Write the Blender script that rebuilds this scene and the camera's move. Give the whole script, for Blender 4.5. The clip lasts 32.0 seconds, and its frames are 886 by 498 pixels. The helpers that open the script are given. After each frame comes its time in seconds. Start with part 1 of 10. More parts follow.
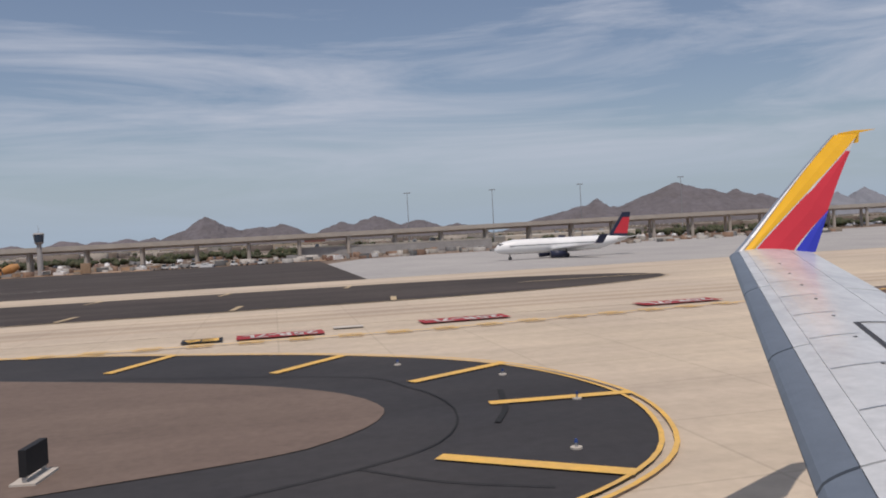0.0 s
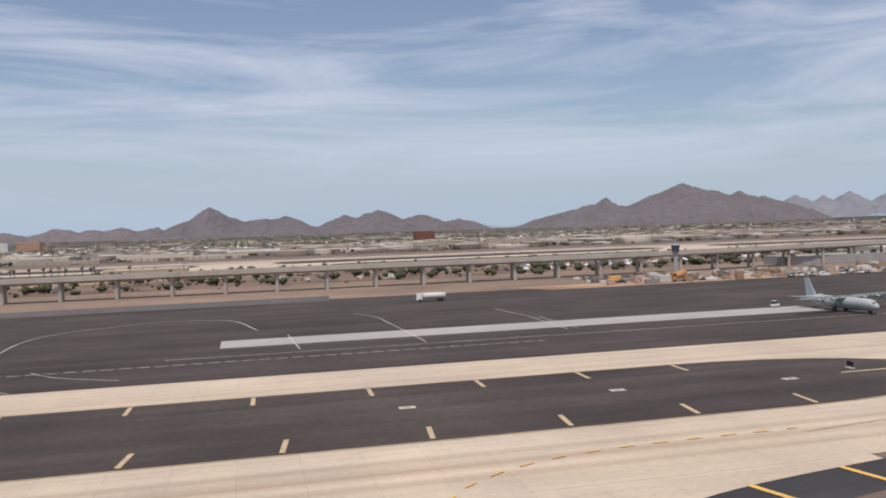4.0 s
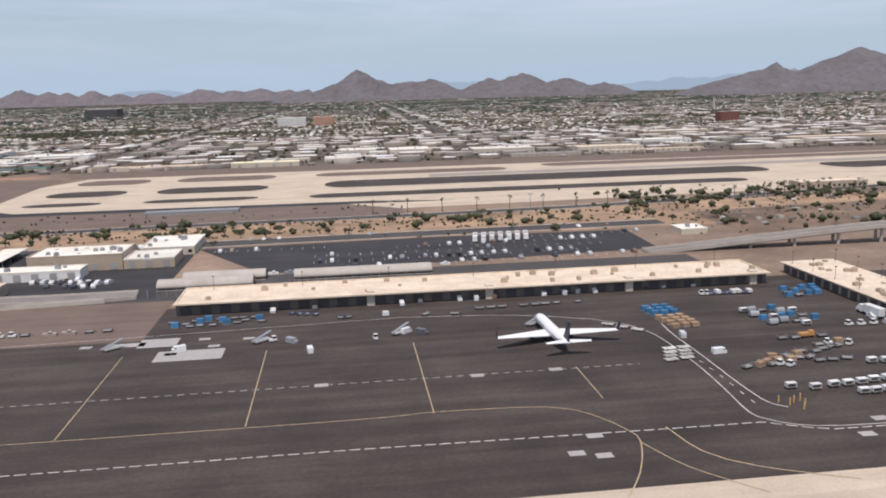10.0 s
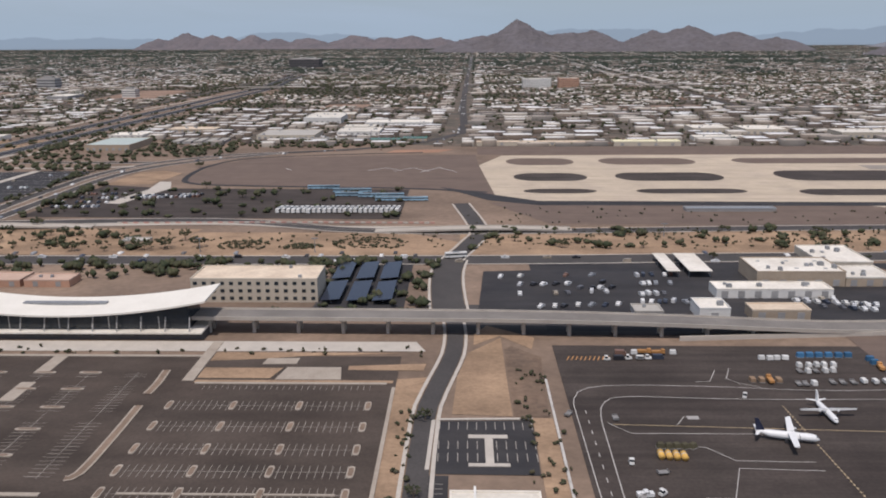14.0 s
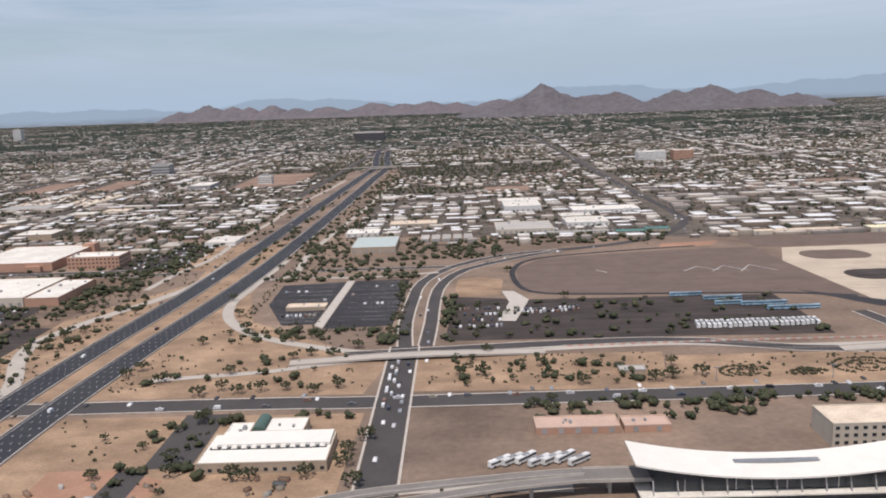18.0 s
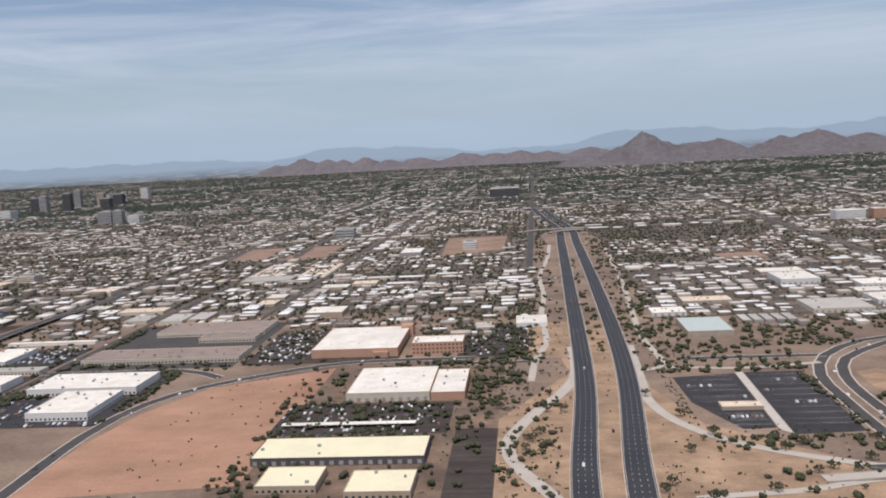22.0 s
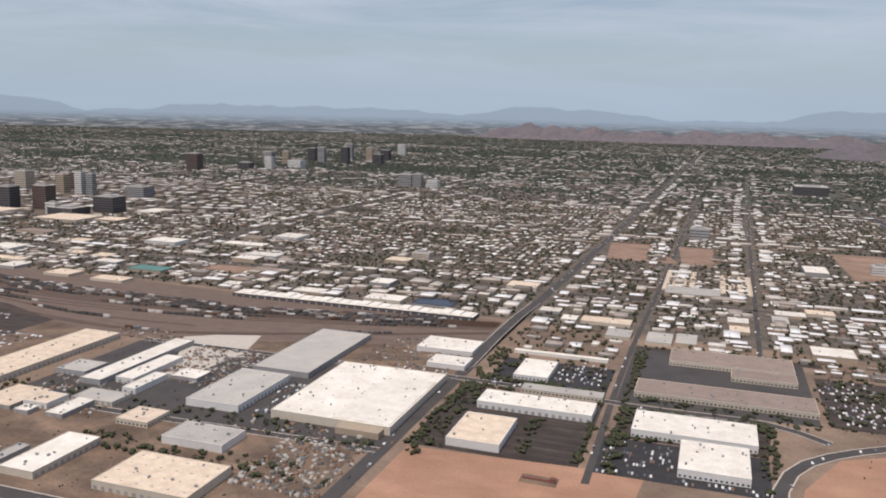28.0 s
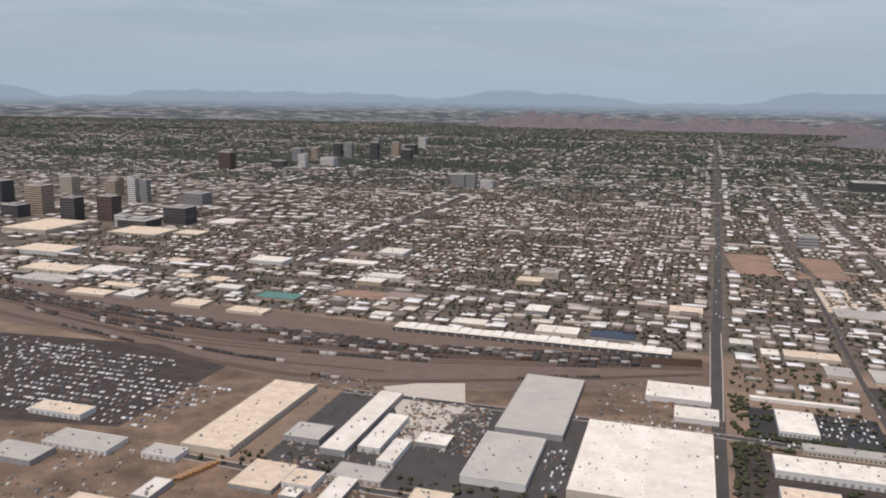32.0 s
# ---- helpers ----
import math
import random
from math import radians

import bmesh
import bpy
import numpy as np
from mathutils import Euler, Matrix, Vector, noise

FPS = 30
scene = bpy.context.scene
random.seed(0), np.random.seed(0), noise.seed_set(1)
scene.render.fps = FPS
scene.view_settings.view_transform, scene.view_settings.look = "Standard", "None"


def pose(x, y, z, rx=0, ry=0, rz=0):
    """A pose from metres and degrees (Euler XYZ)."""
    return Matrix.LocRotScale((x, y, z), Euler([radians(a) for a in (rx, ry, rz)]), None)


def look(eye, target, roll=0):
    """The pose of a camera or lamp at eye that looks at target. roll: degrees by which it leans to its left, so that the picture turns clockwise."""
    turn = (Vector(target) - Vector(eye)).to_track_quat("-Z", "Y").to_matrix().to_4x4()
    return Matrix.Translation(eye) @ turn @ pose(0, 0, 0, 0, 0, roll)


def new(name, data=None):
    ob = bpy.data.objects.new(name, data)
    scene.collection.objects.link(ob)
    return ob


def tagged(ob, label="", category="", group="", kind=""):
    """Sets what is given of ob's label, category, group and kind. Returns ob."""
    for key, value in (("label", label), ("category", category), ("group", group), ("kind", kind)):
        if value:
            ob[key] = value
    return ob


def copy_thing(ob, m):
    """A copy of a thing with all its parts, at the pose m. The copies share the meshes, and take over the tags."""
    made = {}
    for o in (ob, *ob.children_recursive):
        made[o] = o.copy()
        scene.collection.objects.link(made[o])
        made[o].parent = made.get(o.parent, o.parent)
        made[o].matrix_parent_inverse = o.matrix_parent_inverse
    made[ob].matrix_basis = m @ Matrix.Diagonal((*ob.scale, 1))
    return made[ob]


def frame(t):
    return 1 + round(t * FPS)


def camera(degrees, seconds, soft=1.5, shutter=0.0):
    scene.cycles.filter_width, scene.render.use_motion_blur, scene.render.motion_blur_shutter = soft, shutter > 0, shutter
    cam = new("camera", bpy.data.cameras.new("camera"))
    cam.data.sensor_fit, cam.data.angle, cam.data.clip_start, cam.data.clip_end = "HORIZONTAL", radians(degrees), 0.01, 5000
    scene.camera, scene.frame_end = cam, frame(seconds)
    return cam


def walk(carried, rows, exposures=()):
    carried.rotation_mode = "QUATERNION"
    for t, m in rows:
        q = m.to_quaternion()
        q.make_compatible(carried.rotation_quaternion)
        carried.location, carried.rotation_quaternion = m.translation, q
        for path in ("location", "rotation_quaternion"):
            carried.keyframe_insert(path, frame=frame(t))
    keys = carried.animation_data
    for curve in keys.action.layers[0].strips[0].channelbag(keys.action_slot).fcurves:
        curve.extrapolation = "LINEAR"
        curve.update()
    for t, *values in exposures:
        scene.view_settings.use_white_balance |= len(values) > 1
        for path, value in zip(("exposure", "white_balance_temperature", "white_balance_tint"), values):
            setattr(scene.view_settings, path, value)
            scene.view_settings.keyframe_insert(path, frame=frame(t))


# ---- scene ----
# ---- camera ----
cam = camera(57.0, 32.0, soft=1.9)
# seconds, x, y, z, then yaw to the left of north, pitch and roll in degrees
PATH = [
    (0, -0.00, -0.00, 3.60, -11.74, -0.98, -2.94),
    (0.5, -16.21, -0.55, 4.02, -11.79, -0.33, -2.70),
    (1, -32.49, -1.09, 4.73, -10.08, -1.17, -1.60),
    (1.5, -48.93, -1.59, 5.73, -8.28, -2.80, -1.28),
    (2, -65.57, -2.01, 6.53, -13.61, -4.11, 0.16),
    (2.5, -82.11, -2.23, 7.69, -16.89, -5.03, 1.62),
    (3, -98.72, -2.22, 9.15, -14.77, -4.20, -0.10),
    (3.5, -115.44, -2.02, 11.00, -13.23, -1.54, -1.66),
    (5.5, -181.09, -1.74, 18.12, -16.11, -1.73, -2.64),
    (6, -198.67, -1.72, 20.70, -15.23, -3.04, -2.27),
    (6.5, -216.30, -1.67, 22.87, -12.94, -4.27, -1.91),
    (7, -233.94, -1.48, 25.08, -10.26, -4.98, -2.44),
    (7.5, -251.25, -1.11, 27.37, -9.03, -7.24, -2.42),
    (8, -268.68, -0.68, 29.61, -8.37, -8.75, -2.47),
    (8.5, -286.38, -0.19, 31.83, -7.27, -8.68, -2.23),
    (9, -304.04, 0.37, 34.06, -6.97, -9.33, -2.18),
    (9.5, -321.36, 1.02, 36.23, -7.09, -10.75, -2.08),
    (10, -338.74, 1.76, 38.30, -6.82, -11.05, -1.46),
    (10.5, -356.03, 2.54, 40.28, -6.60, -9.69, 0.21),
    (11, -373.39, 3.21, 42.36, -6.91, -9.61, 1.56),
    (11.5, -390.64, 3.54, 44.39, -6.16, -10.71, -0.30),
    (12, -407.79, 3.78, 46.69, -0.42, -11.63, -2.87),
    (12.5, -425.23, 4.02, 49.35, 4.44, -14.40, -4.69),
    (13, -443.03, 4.27, 51.90, 4.51, -15.98, -3.39),
    (13.5, -460.93, 4.53, 54.48, 2.73, -15.05, -1.33),
    (14, -478.84, 4.79, 57.25, 1.52, -14.52, -0.35),
    (14.5, -496.56, 4.99, 60.03, 1.19, -13.49, 0.18),
    (15, -514.37, 5.22, 62.80, 1.37, -12.70, 0.21),
    (15.5, -532.13, 5.49, 65.55, 1.36, -12.31, 0.43),
    (17.5, -604.59, 5.53, 76.75, 0.13, -10.94, -1.95),
    (18, -621.65, 5.41, 79.62, 1.23, -10.42, -2.10),
    (18.5, -638.80, 5.25, 82.70, 1.65, -10.03, -2.52),
    (19, -656.21, 4.97, 85.81, 0.82, -9.82, -2.43),
    (19.5, -673.87, 4.65, 89.10, -0.64, -9.65, -2.45),
    (20, -691.54, 4.31, 92.48, -1.71, -9.15, -2.78),
    (20.5, -709.43, 3.97, 95.78, -2.77, -8.62, -2.40),
    (21, -727.39, 3.56, 99.12, -3.75, -8.99, -3.56),
    (21.5, -745.33, 3.07, 102.45, -1.42, -8.69, -4.52),
    (22, -762.98, 2.60, 105.84, 5.79, -7.04, -3.22),
    (22.5, -780.15, 1.97, 109.13, 13.84, -5.44, -2.82),
    (23, -797.26, 1.29, 112.47, 19.99, -2.58, -2.72),
    (23.5, -814.38, 0.61, 115.68, 22.12, -0.66, -3.54),
    (24, -831.60, 0.01, 118.61, 21.37, -1.94, -3.32),
    (24.5, -848.96, -0.49, 121.51, 20.69, -3.83, -2.72),
    (25, -866.38, -0.92, 124.48, 21.16, -4.65, -2.27),
    (25.5, -883.81, -1.38, 127.45, 20.93, -5.27, -2.07),
    (27.5, -953.65, -3.26, 139.88, 18.47, -6.66, 0.79),
    (28, -971.75, -3.41, 143.08, 18.41, -9.59, 1.30),
    (28.5, -989.92, -3.60, 146.18, 18.62, -11.80, 1.11),
    (29, -1008.22, -3.79, 149.24, 18.97, -12.52, 1.00),
    (29.5, -1026.71, -3.82, 152.29, 19.25, -11.98, 0.68),
    (30, -1045.36, -3.65, 155.27, 19.35, -11.65, 0.23),
    (30.5, -1063.87, -3.44, 157.93, 18.92, -11.97, 0.19),
    (31, -1082.53, -3.16, 160.37, 18.25, -12.10, 0.37),
    (31.5, -1101.23, -2.86, 162.73, 17.53, -11.59, 0.71),
    (32, -1120.00, -2.56, 164.95, 16.84, -10.64, 0.90),
]


def heading(yaw, pitch):
    a, b = radians(yaw), radians(pitch)
    return Vector((-math.sin(a) * math.cos(b), math.cos(a) * math.cos(b), math.sin(b)))


walk(cam, [(t, look((x, y, z), Vector((x, y, z)) + heading(yaw, pitch), roll)) for t, x, y, z, yaw, pitch, roll in PATH],
     exposures=[(t, stops, 6640 if t < 4 else 6560 if t < 9 else 6420 if t < 26 else 6640, 15) for t, stops in ((0, -0.32), (1, 0.0), (2, 0.15), (3, 0.06), (6, -0.02), (7, 0.27), (8, 0.1), (9, 0.0), (10, 0.1), (11, 0.17), (12, 0.17), (13, 0.15), (14, -0.25), (15, 0.0), (18, 0.0), (19, 0.15), (20, 0.2), (21, 0.08), (22, -0.05), (24, -0.17), (25, -0.08), (28, -0.08), (30, -0.02), (31, -0.22), (32, -0.18))])

# ---- world and sun ----
SUN_EL, SUN_AZ = 67.0, 196.0  # degrees; azimuth clockwise from north
world = bpy.data.worlds.new("sky")
scene.world = world
world.use_nodes = True
wn, wl = world.node_tree.nodes, world.node_tree.links
wn.clear()
w_out = wn.new("ShaderNodeOutputWorld")
w_bg = wn.new("ShaderNodeBackground")
w_bg.inputs["Strength"].default_value = 0.10
w_sky = wn.new("ShaderNodeTexSky")
w_sky.sky_type = "NISHITA"
w_sky.sun_disc = False
w_sky.sun_elevation, w_sky.sun_rotation = radians(SUN_EL), radians(SUN_AZ)
w_sky.air_density, w_sky.dust_density, w_sky.ozone_density = 1.0, 1.0, 1.8
w_tc = wn.new("ShaderNodeTexCoord")
w_map = wn.new("ShaderNodeMapping")
w_map.inputs["Rotation"].default_value = (0, 0, radians(12))
w_map.inputs["Scale"].default_value = (0.9, 1.6, 9.0)
wl.new(w_tc.outputs["Generated"], w_map.inputs["Vector"])
w_n1 = wn.new("ShaderNodeTexNoise")
w_n1.inputs["Scale"].default_value, w_n1.inputs["Detail"].default_value, w_n1.inputs["Roughness"].default_value = 1.9, 7, 0.62
w_n1.inputs["Distortion"].default_value = 0.5
wl.new(w_map.outputs["Vector"], w_n1.inputs["Vector"])
w_ramp = wn.new("ShaderNodeValToRGB")
w_ramp.color_ramp.elements[0].position, w_ramp.color_ramp.elements[1].position = 0.41, 0.68
w_ramp.color_ramp.elements[0].color, w_ramp.color_ramp.elements[1].color = (0.09, 0.09, 0.09, 1), (0.9, 0.9, 0.9, 1)
wl.new(w_n1.outputs["Fac"], w_ramp.inputs["Fac"])
w_cloud = wn.new("ShaderNodeMixRGB")
w_cloud.inputs["Color2"].default_value = (6.1, 6.75, 7.8, 1)
wl.new(w_ramp.outputs["Color"], w_cloud.inputs["Fac"])
wl.new(w_sky.outputs["Color"], w_cloud.inputs["Color1"])
# plain below the horizon, past the built ground, with haze in its colours
w_sep = wn.new("ShaderNodeSeparateXYZ")
wl.new(w_tc.outputs["Generated"], w_sep.inputs["Vector"])
w_low = wn.new("ShaderNodeMapRange")
w_low.inputs["From Min"].default_value, w_low.inputs["From Max"].default_value = -0.021, -0.008
w_low.inputs["To Min"].default_value, w_low.inputs["To Max"].default_value = 1.0, 0.0
wl.new(w_sep.outputs["Z"], w_low.inputs["Value"])
w_plain = wn.new("ShaderNodeMixRGB")
w_strip = wn.new("ShaderNodeMapping")
w_strip.inputs["Scale"].default_value = (55, 55, 620)
wl.new(w_tc.outputs["Generated"], w_strip.inputs["Vector"])
w_n3 = wn.new("ShaderNodeTexNoise")
w_n3.inputs["Scale"].default_value, w_n3.inputs["Detail"].default_value, w_n3.inputs["Roughness"].default_value = 1.0, 3, 0.6
wl.new(w_strip.outputs["Vector"], w_n3.inputs["Vector"])
w_town = wn.new("ShaderNodeValToRGB")
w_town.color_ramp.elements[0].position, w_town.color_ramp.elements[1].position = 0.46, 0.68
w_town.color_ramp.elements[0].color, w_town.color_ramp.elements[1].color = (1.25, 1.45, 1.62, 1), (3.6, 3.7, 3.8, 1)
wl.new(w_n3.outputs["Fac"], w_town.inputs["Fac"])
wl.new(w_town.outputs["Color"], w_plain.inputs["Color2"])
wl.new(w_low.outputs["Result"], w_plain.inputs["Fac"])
# pale dusty haze along the horizon
w_near = wn.new("ShaderNodeMapRange")
w_near.interpolation_type = "SMOOTHSTEP"
w_near.inputs["From Min"].default_value, w_near.inputs["From Max"].default_value = 0.0, 0.15
w_near.inputs["To Min"].default_value, w_near.inputs["To Max"].default_value = 0.93, 0.0
wl.new(w_sep.outputs["Z"], w_near.inputs["Value"])
w_haze = wn.new("ShaderNodeMixRGB")
w_haze.inputs["Color2"].default_value = (4.1, 5.3, 6.5, 1)
wl.new(w_near.outputs["Result"], w_haze.inputs["Fac"])
wl.new(w_cloud.outputs["Color"], w_haze.inputs["Color1"])
# farthest ridges drawn in the sky, pale blue with painted distance haze
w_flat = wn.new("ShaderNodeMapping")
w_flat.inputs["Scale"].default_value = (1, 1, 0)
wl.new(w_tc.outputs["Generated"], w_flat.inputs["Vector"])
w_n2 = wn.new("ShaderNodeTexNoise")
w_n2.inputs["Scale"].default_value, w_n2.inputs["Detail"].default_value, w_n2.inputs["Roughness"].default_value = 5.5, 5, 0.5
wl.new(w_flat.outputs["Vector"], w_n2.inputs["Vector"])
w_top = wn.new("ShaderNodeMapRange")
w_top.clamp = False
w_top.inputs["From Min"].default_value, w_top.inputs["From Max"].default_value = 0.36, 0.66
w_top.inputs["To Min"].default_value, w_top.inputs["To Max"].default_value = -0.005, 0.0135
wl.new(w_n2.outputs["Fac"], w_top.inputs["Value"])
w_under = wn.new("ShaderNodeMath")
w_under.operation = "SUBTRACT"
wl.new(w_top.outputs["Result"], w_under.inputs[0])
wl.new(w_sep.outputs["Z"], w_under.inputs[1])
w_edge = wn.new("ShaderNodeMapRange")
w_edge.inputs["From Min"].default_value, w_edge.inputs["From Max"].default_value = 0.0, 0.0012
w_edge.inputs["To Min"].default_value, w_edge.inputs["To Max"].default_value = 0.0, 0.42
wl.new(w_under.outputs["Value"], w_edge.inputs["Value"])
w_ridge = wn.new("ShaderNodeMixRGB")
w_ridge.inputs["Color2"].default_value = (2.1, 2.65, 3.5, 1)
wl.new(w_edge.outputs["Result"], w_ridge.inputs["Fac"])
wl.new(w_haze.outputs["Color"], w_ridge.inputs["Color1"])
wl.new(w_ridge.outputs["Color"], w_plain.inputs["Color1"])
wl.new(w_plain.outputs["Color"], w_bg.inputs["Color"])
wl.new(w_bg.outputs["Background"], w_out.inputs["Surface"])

sun_data = bpy.data.lights.new("sun", "SUN")
sun_data.energy, sun_data.angle, sun_data.color = 3.45, radians(0.53), (1.0, 0.935, 0.85)
sun = new("sun", sun_data)
sun_dir = Vector((math.sin(radians(SUN_AZ)) * math.cos(radians(SUN_EL)), math.cos(radians(SUN_AZ)) * math.cos(radians(SUN_EL)), math.sin(radians(SUN_EL))))
sun.matrix_basis = look(sun_dir * 400, (0, 0, 0))


# ---- materials ----
def material(name, color, rough=0.8, metal=0.0, spread=0.25, scale=0.6, fine=14.0, bump=0.0, tint=None, spec=0.3, randomly=0.0, island=False):
    """A surface with broad blotches and fine grain; tint: a second colour that the blotches lean to."""
    m = bpy.data.materials.new(name)
    m.use_nodes = True
    n, l = m.node_tree.nodes, m.node_tree.links
    b = n["Principled BSDF"]
    b.inputs["Roughness"].default_value, b.inputs["Metallic"].default_value = rough, metal
    b.inputs["Specular IOR Level"].default_value = spec
    geo = n.new("ShaderNodeNewGeometry")
    n1, n2 = n.new("ShaderNodeTexNoise"), n.new("ShaderNodeTexNoise")
    for node, s, d in ((n1, scale, 5), (n2, fine, 3)):
        node.inputs["Scale"].default_value, node.inputs["Detail"].default_value, node.inputs["Roughness"].default_value = s, d, 0.65
        l.new(geo.outputs["Position"], node.inputs["Vector"])
    tint = tint or tuple(c * (1 - spread) for c in color)
    mix = n.new("ShaderNodeMixRGB")
    mix.inputs["Color1"].default_value, mix.inputs["Color2"].default_value = (*color, 1), (*tint, 1)
    ramp = n.new("ShaderNodeMapRange")
    ramp.inputs["From Min"].default_value, ramp.inputs["From Max"].default_value = 0.35, 0.68
    l.new(n1.outputs["Fac"], ramp.inputs["Value"])
    l.new(ramp.outputs["Result"], mix.inputs["Fac"])
    grain = n.new("ShaderNodeMapRange")
    grain.inputs["To Min"].default_value, grain.inputs["To Max"].default_value = 1 - spread * 0.5, 1 + spread * 0.4
    grain.inputs["From Min"].default_value, grain.inputs["From Max"].default_value = 0.3, 0.7
    l.new(n2.outputs["Fac"], grain.inputs["Value"])
    mul = n.new("ShaderNodeMixRGB")
    mul.blend_type = "MULTIPLY"
    mul.inputs["Fac"].default_value = 1
    l.new(mix.outputs["Color"], mul.inputs["Color1"])
    l.new(grain.outputs["Result"], mul.inputs["Color2"])
    last = mul
    if randomly:
        source = geo.outputs["Random Per Island"] if island else n.new("ShaderNodeObjectInfo").outputs["Random"]
        vary = n.new("ShaderNodeMapRange")
        vary.inputs["To Min"].default_value, vary.inputs["To Max"].default_value = 1 - randomly, 1 + randomly * 0.5
        l.new(source, vary.inputs["Value"])
        last = n.new("ShaderNodeMixRGB")
        last.blend_type = "MULTIPLY"
        last.inputs["Fac"].default_value = 1
        l.new(mul.outputs["Color"], last.inputs["Color1"])
        l.new(vary.outputs["Result"], last.inputs["Color2"])
    l.new(last.outputs["Color"], b.inputs["Base Color"])
    if bump:
        bp = n.new("ShaderNodeBump")
        bp.inputs["Strength"].default_value, bp.inputs["Distance"].default_value = bump, 0.05
        l.new(n2.outputs["Fac"], bp.inputs["Height"])
        l.new(bp.outputs["Normal"], b.inputs["Normal"])
    return m


def palette(name, colors, rough=0.5, metal=0.0, island=False, spread=0.15, fine=8.0):
    """A surface that takes one of several colours, thing by thing or piece by piece."""
    m = material(name, (0.5, 0.5, 0.5), rough, metal, spread, 0.8, fine)
    n, l = m.node_tree.nodes, m.node_tree.links
    source = (n.new("ShaderNodeNewGeometry").outputs["Random Per Island"] if island else n.new("ShaderNodeObjectInfo").outputs["Random"])
    ramp = n.new("ShaderNodeValToRGB")
    ramp.color_ramp.interpolation = "CONSTANT"
    e = ramp.color_ramp.elements
    while len(e) < len(colors):
        e.new(0.5)
    for i, c in enumerate(colors):
        e[i].position, e[i].color = i / len(colors), (*c, 1)
    l.new(source, ramp.inputs["Fac"])
    b = n["Principled BSDF"]
    old = b.inputs["Base Color"].links[0].from_node
    mul = n.new("ShaderNodeMixRGB")
    mul.blend_type = "MULTIPLY"
    mul.inputs["Fac"].default_value = 1
    scale = n.new("ShaderNodeMixRGB")
    scale.blend_type = "ADD"
    scale.inputs["Fac"].default_value = 1
    l.new(old.outputs["Color"], scale.inputs["Color1"])
    l.new(old.outputs["Color"], scale.inputs["Color2"])
    l.new(ramp.outputs["Color"], mul.inputs["Color1"])
    l.new(scale.outputs["Color"], mul.inputs["Color2"])
    l.new(mul.outputs["Color"], b.inputs["Base Color"])
    return m


def jointed(m, size, depth=0.35, width=0.035):
    """Adds the joints of cast slabs to a pavement material."""
    n, l = m.node_tree.nodes, m.node_tree.links
    b = n["Principled BSDF"]
    geo = n.new("ShaderNodeNewGeometry")
    br = n.new("ShaderNodeTexBrick")
    br.offset = 0.0
    br.inputs["Color1"].default_value = br.inputs["Color2"].default_value = (1, 1, 1, 1)
    v = 1 - depth
    br.inputs["Color2"].default_value = (0.95, 0.95, 0.96, 1)
    br.inputs["Mortar"].default_value = (v, v, v, 1)
    br.inputs["Scale"].default_value = 1.0
    br.inputs["Brick Width"].default_value, br.inputs["Row Height"].default_value, br.inputs["Mortar Size"].default_value = size, size, width
    l.new(geo.outputs["Position"], br.inputs["Vector"])
    old = b.inputs["Base Color"].links[0].from_node
    mul = n.new("ShaderNodeMixRGB")
    mul.blend_type = "MULTIPLY"
    mul.inputs["Fac"].default_value = 1
    l.new(old.outputs["Color"], mul.inputs["Color1"])
    l.new(br.outputs["Color"], mul.inputs["Color2"])
    l.new(mul.outputs["Color"], b.inputs["Base Color"])
    return m


def wheel_worn(m, bands):
    """Adds soft brown wheel wear along east-west bands; bands: (y, half-width, strength)."""
    n, l = m.node_tree.nodes, m.node_tree.links
    b = n["Principled BSDF"]
    geo, sep, mp, nz = n.new("ShaderNodeNewGeometry"), n.new("ShaderNodeSeparateXYZ"), n.new("ShaderNodeMapping"), n.new("ShaderNodeTexNoise")
    l.new(geo.outputs["Position"], sep.inputs["Vector"])
    mp.inputs["Scale"].default_value = (0.02, 0.9, 0.1)
    l.new(geo.outputs["Position"], mp.inputs["Vector"])
    nz.inputs["Scale"].default_value, nz.inputs["Detail"].default_value = 1.0, 5
    l.new(mp.outputs["Vector"], nz.inputs["Vector"])
    last = b.inputs["Base Color"].links[0].from_socket
    for y, half, strength in bands:
        off, near, gain, mix = n.new("ShaderNodeMath"), n.new("ShaderNodeMapRange"), n.new("ShaderNodeMath"), n.new("ShaderNodeMixRGB")
        off.operation, gain.operation = "SUBTRACT", "MULTIPLY"
        off.inputs[1].default_value = y
        l.new(sep.outputs["Y"], off.inputs[0])
        size = n.new("ShaderNodeMath")
        size.operation = "ABSOLUTE"
        l.new(off.outputs["Value"], size.inputs[0])
        near.interpolation_type = "SMOOTHSTEP"
        near.inputs["From Min"].default_value, near.inputs["From Max"].default_value = 0.0, half
        near.inputs["To Min"].default_value, near.inputs["To Max"].default_value = strength, 0.0
        l.new(size.outputs["Value"], near.inputs["Value"])
        l.new(near.outputs["Result"], gain.inputs[0])
        l.new(nz.outputs["Fac"], gain.inputs[1])
        mix.inputs["Color2"].default_value = (0.27, 0.185, 0.125, 1)
        l.new(gain.outputs["Value"], mix.inputs["Fac"])
        l.new(last, mix.inputs["Color1"])
        last = mix.outputs["Color"]
    l.new(last, b.inputs["Base Color"])
    return m


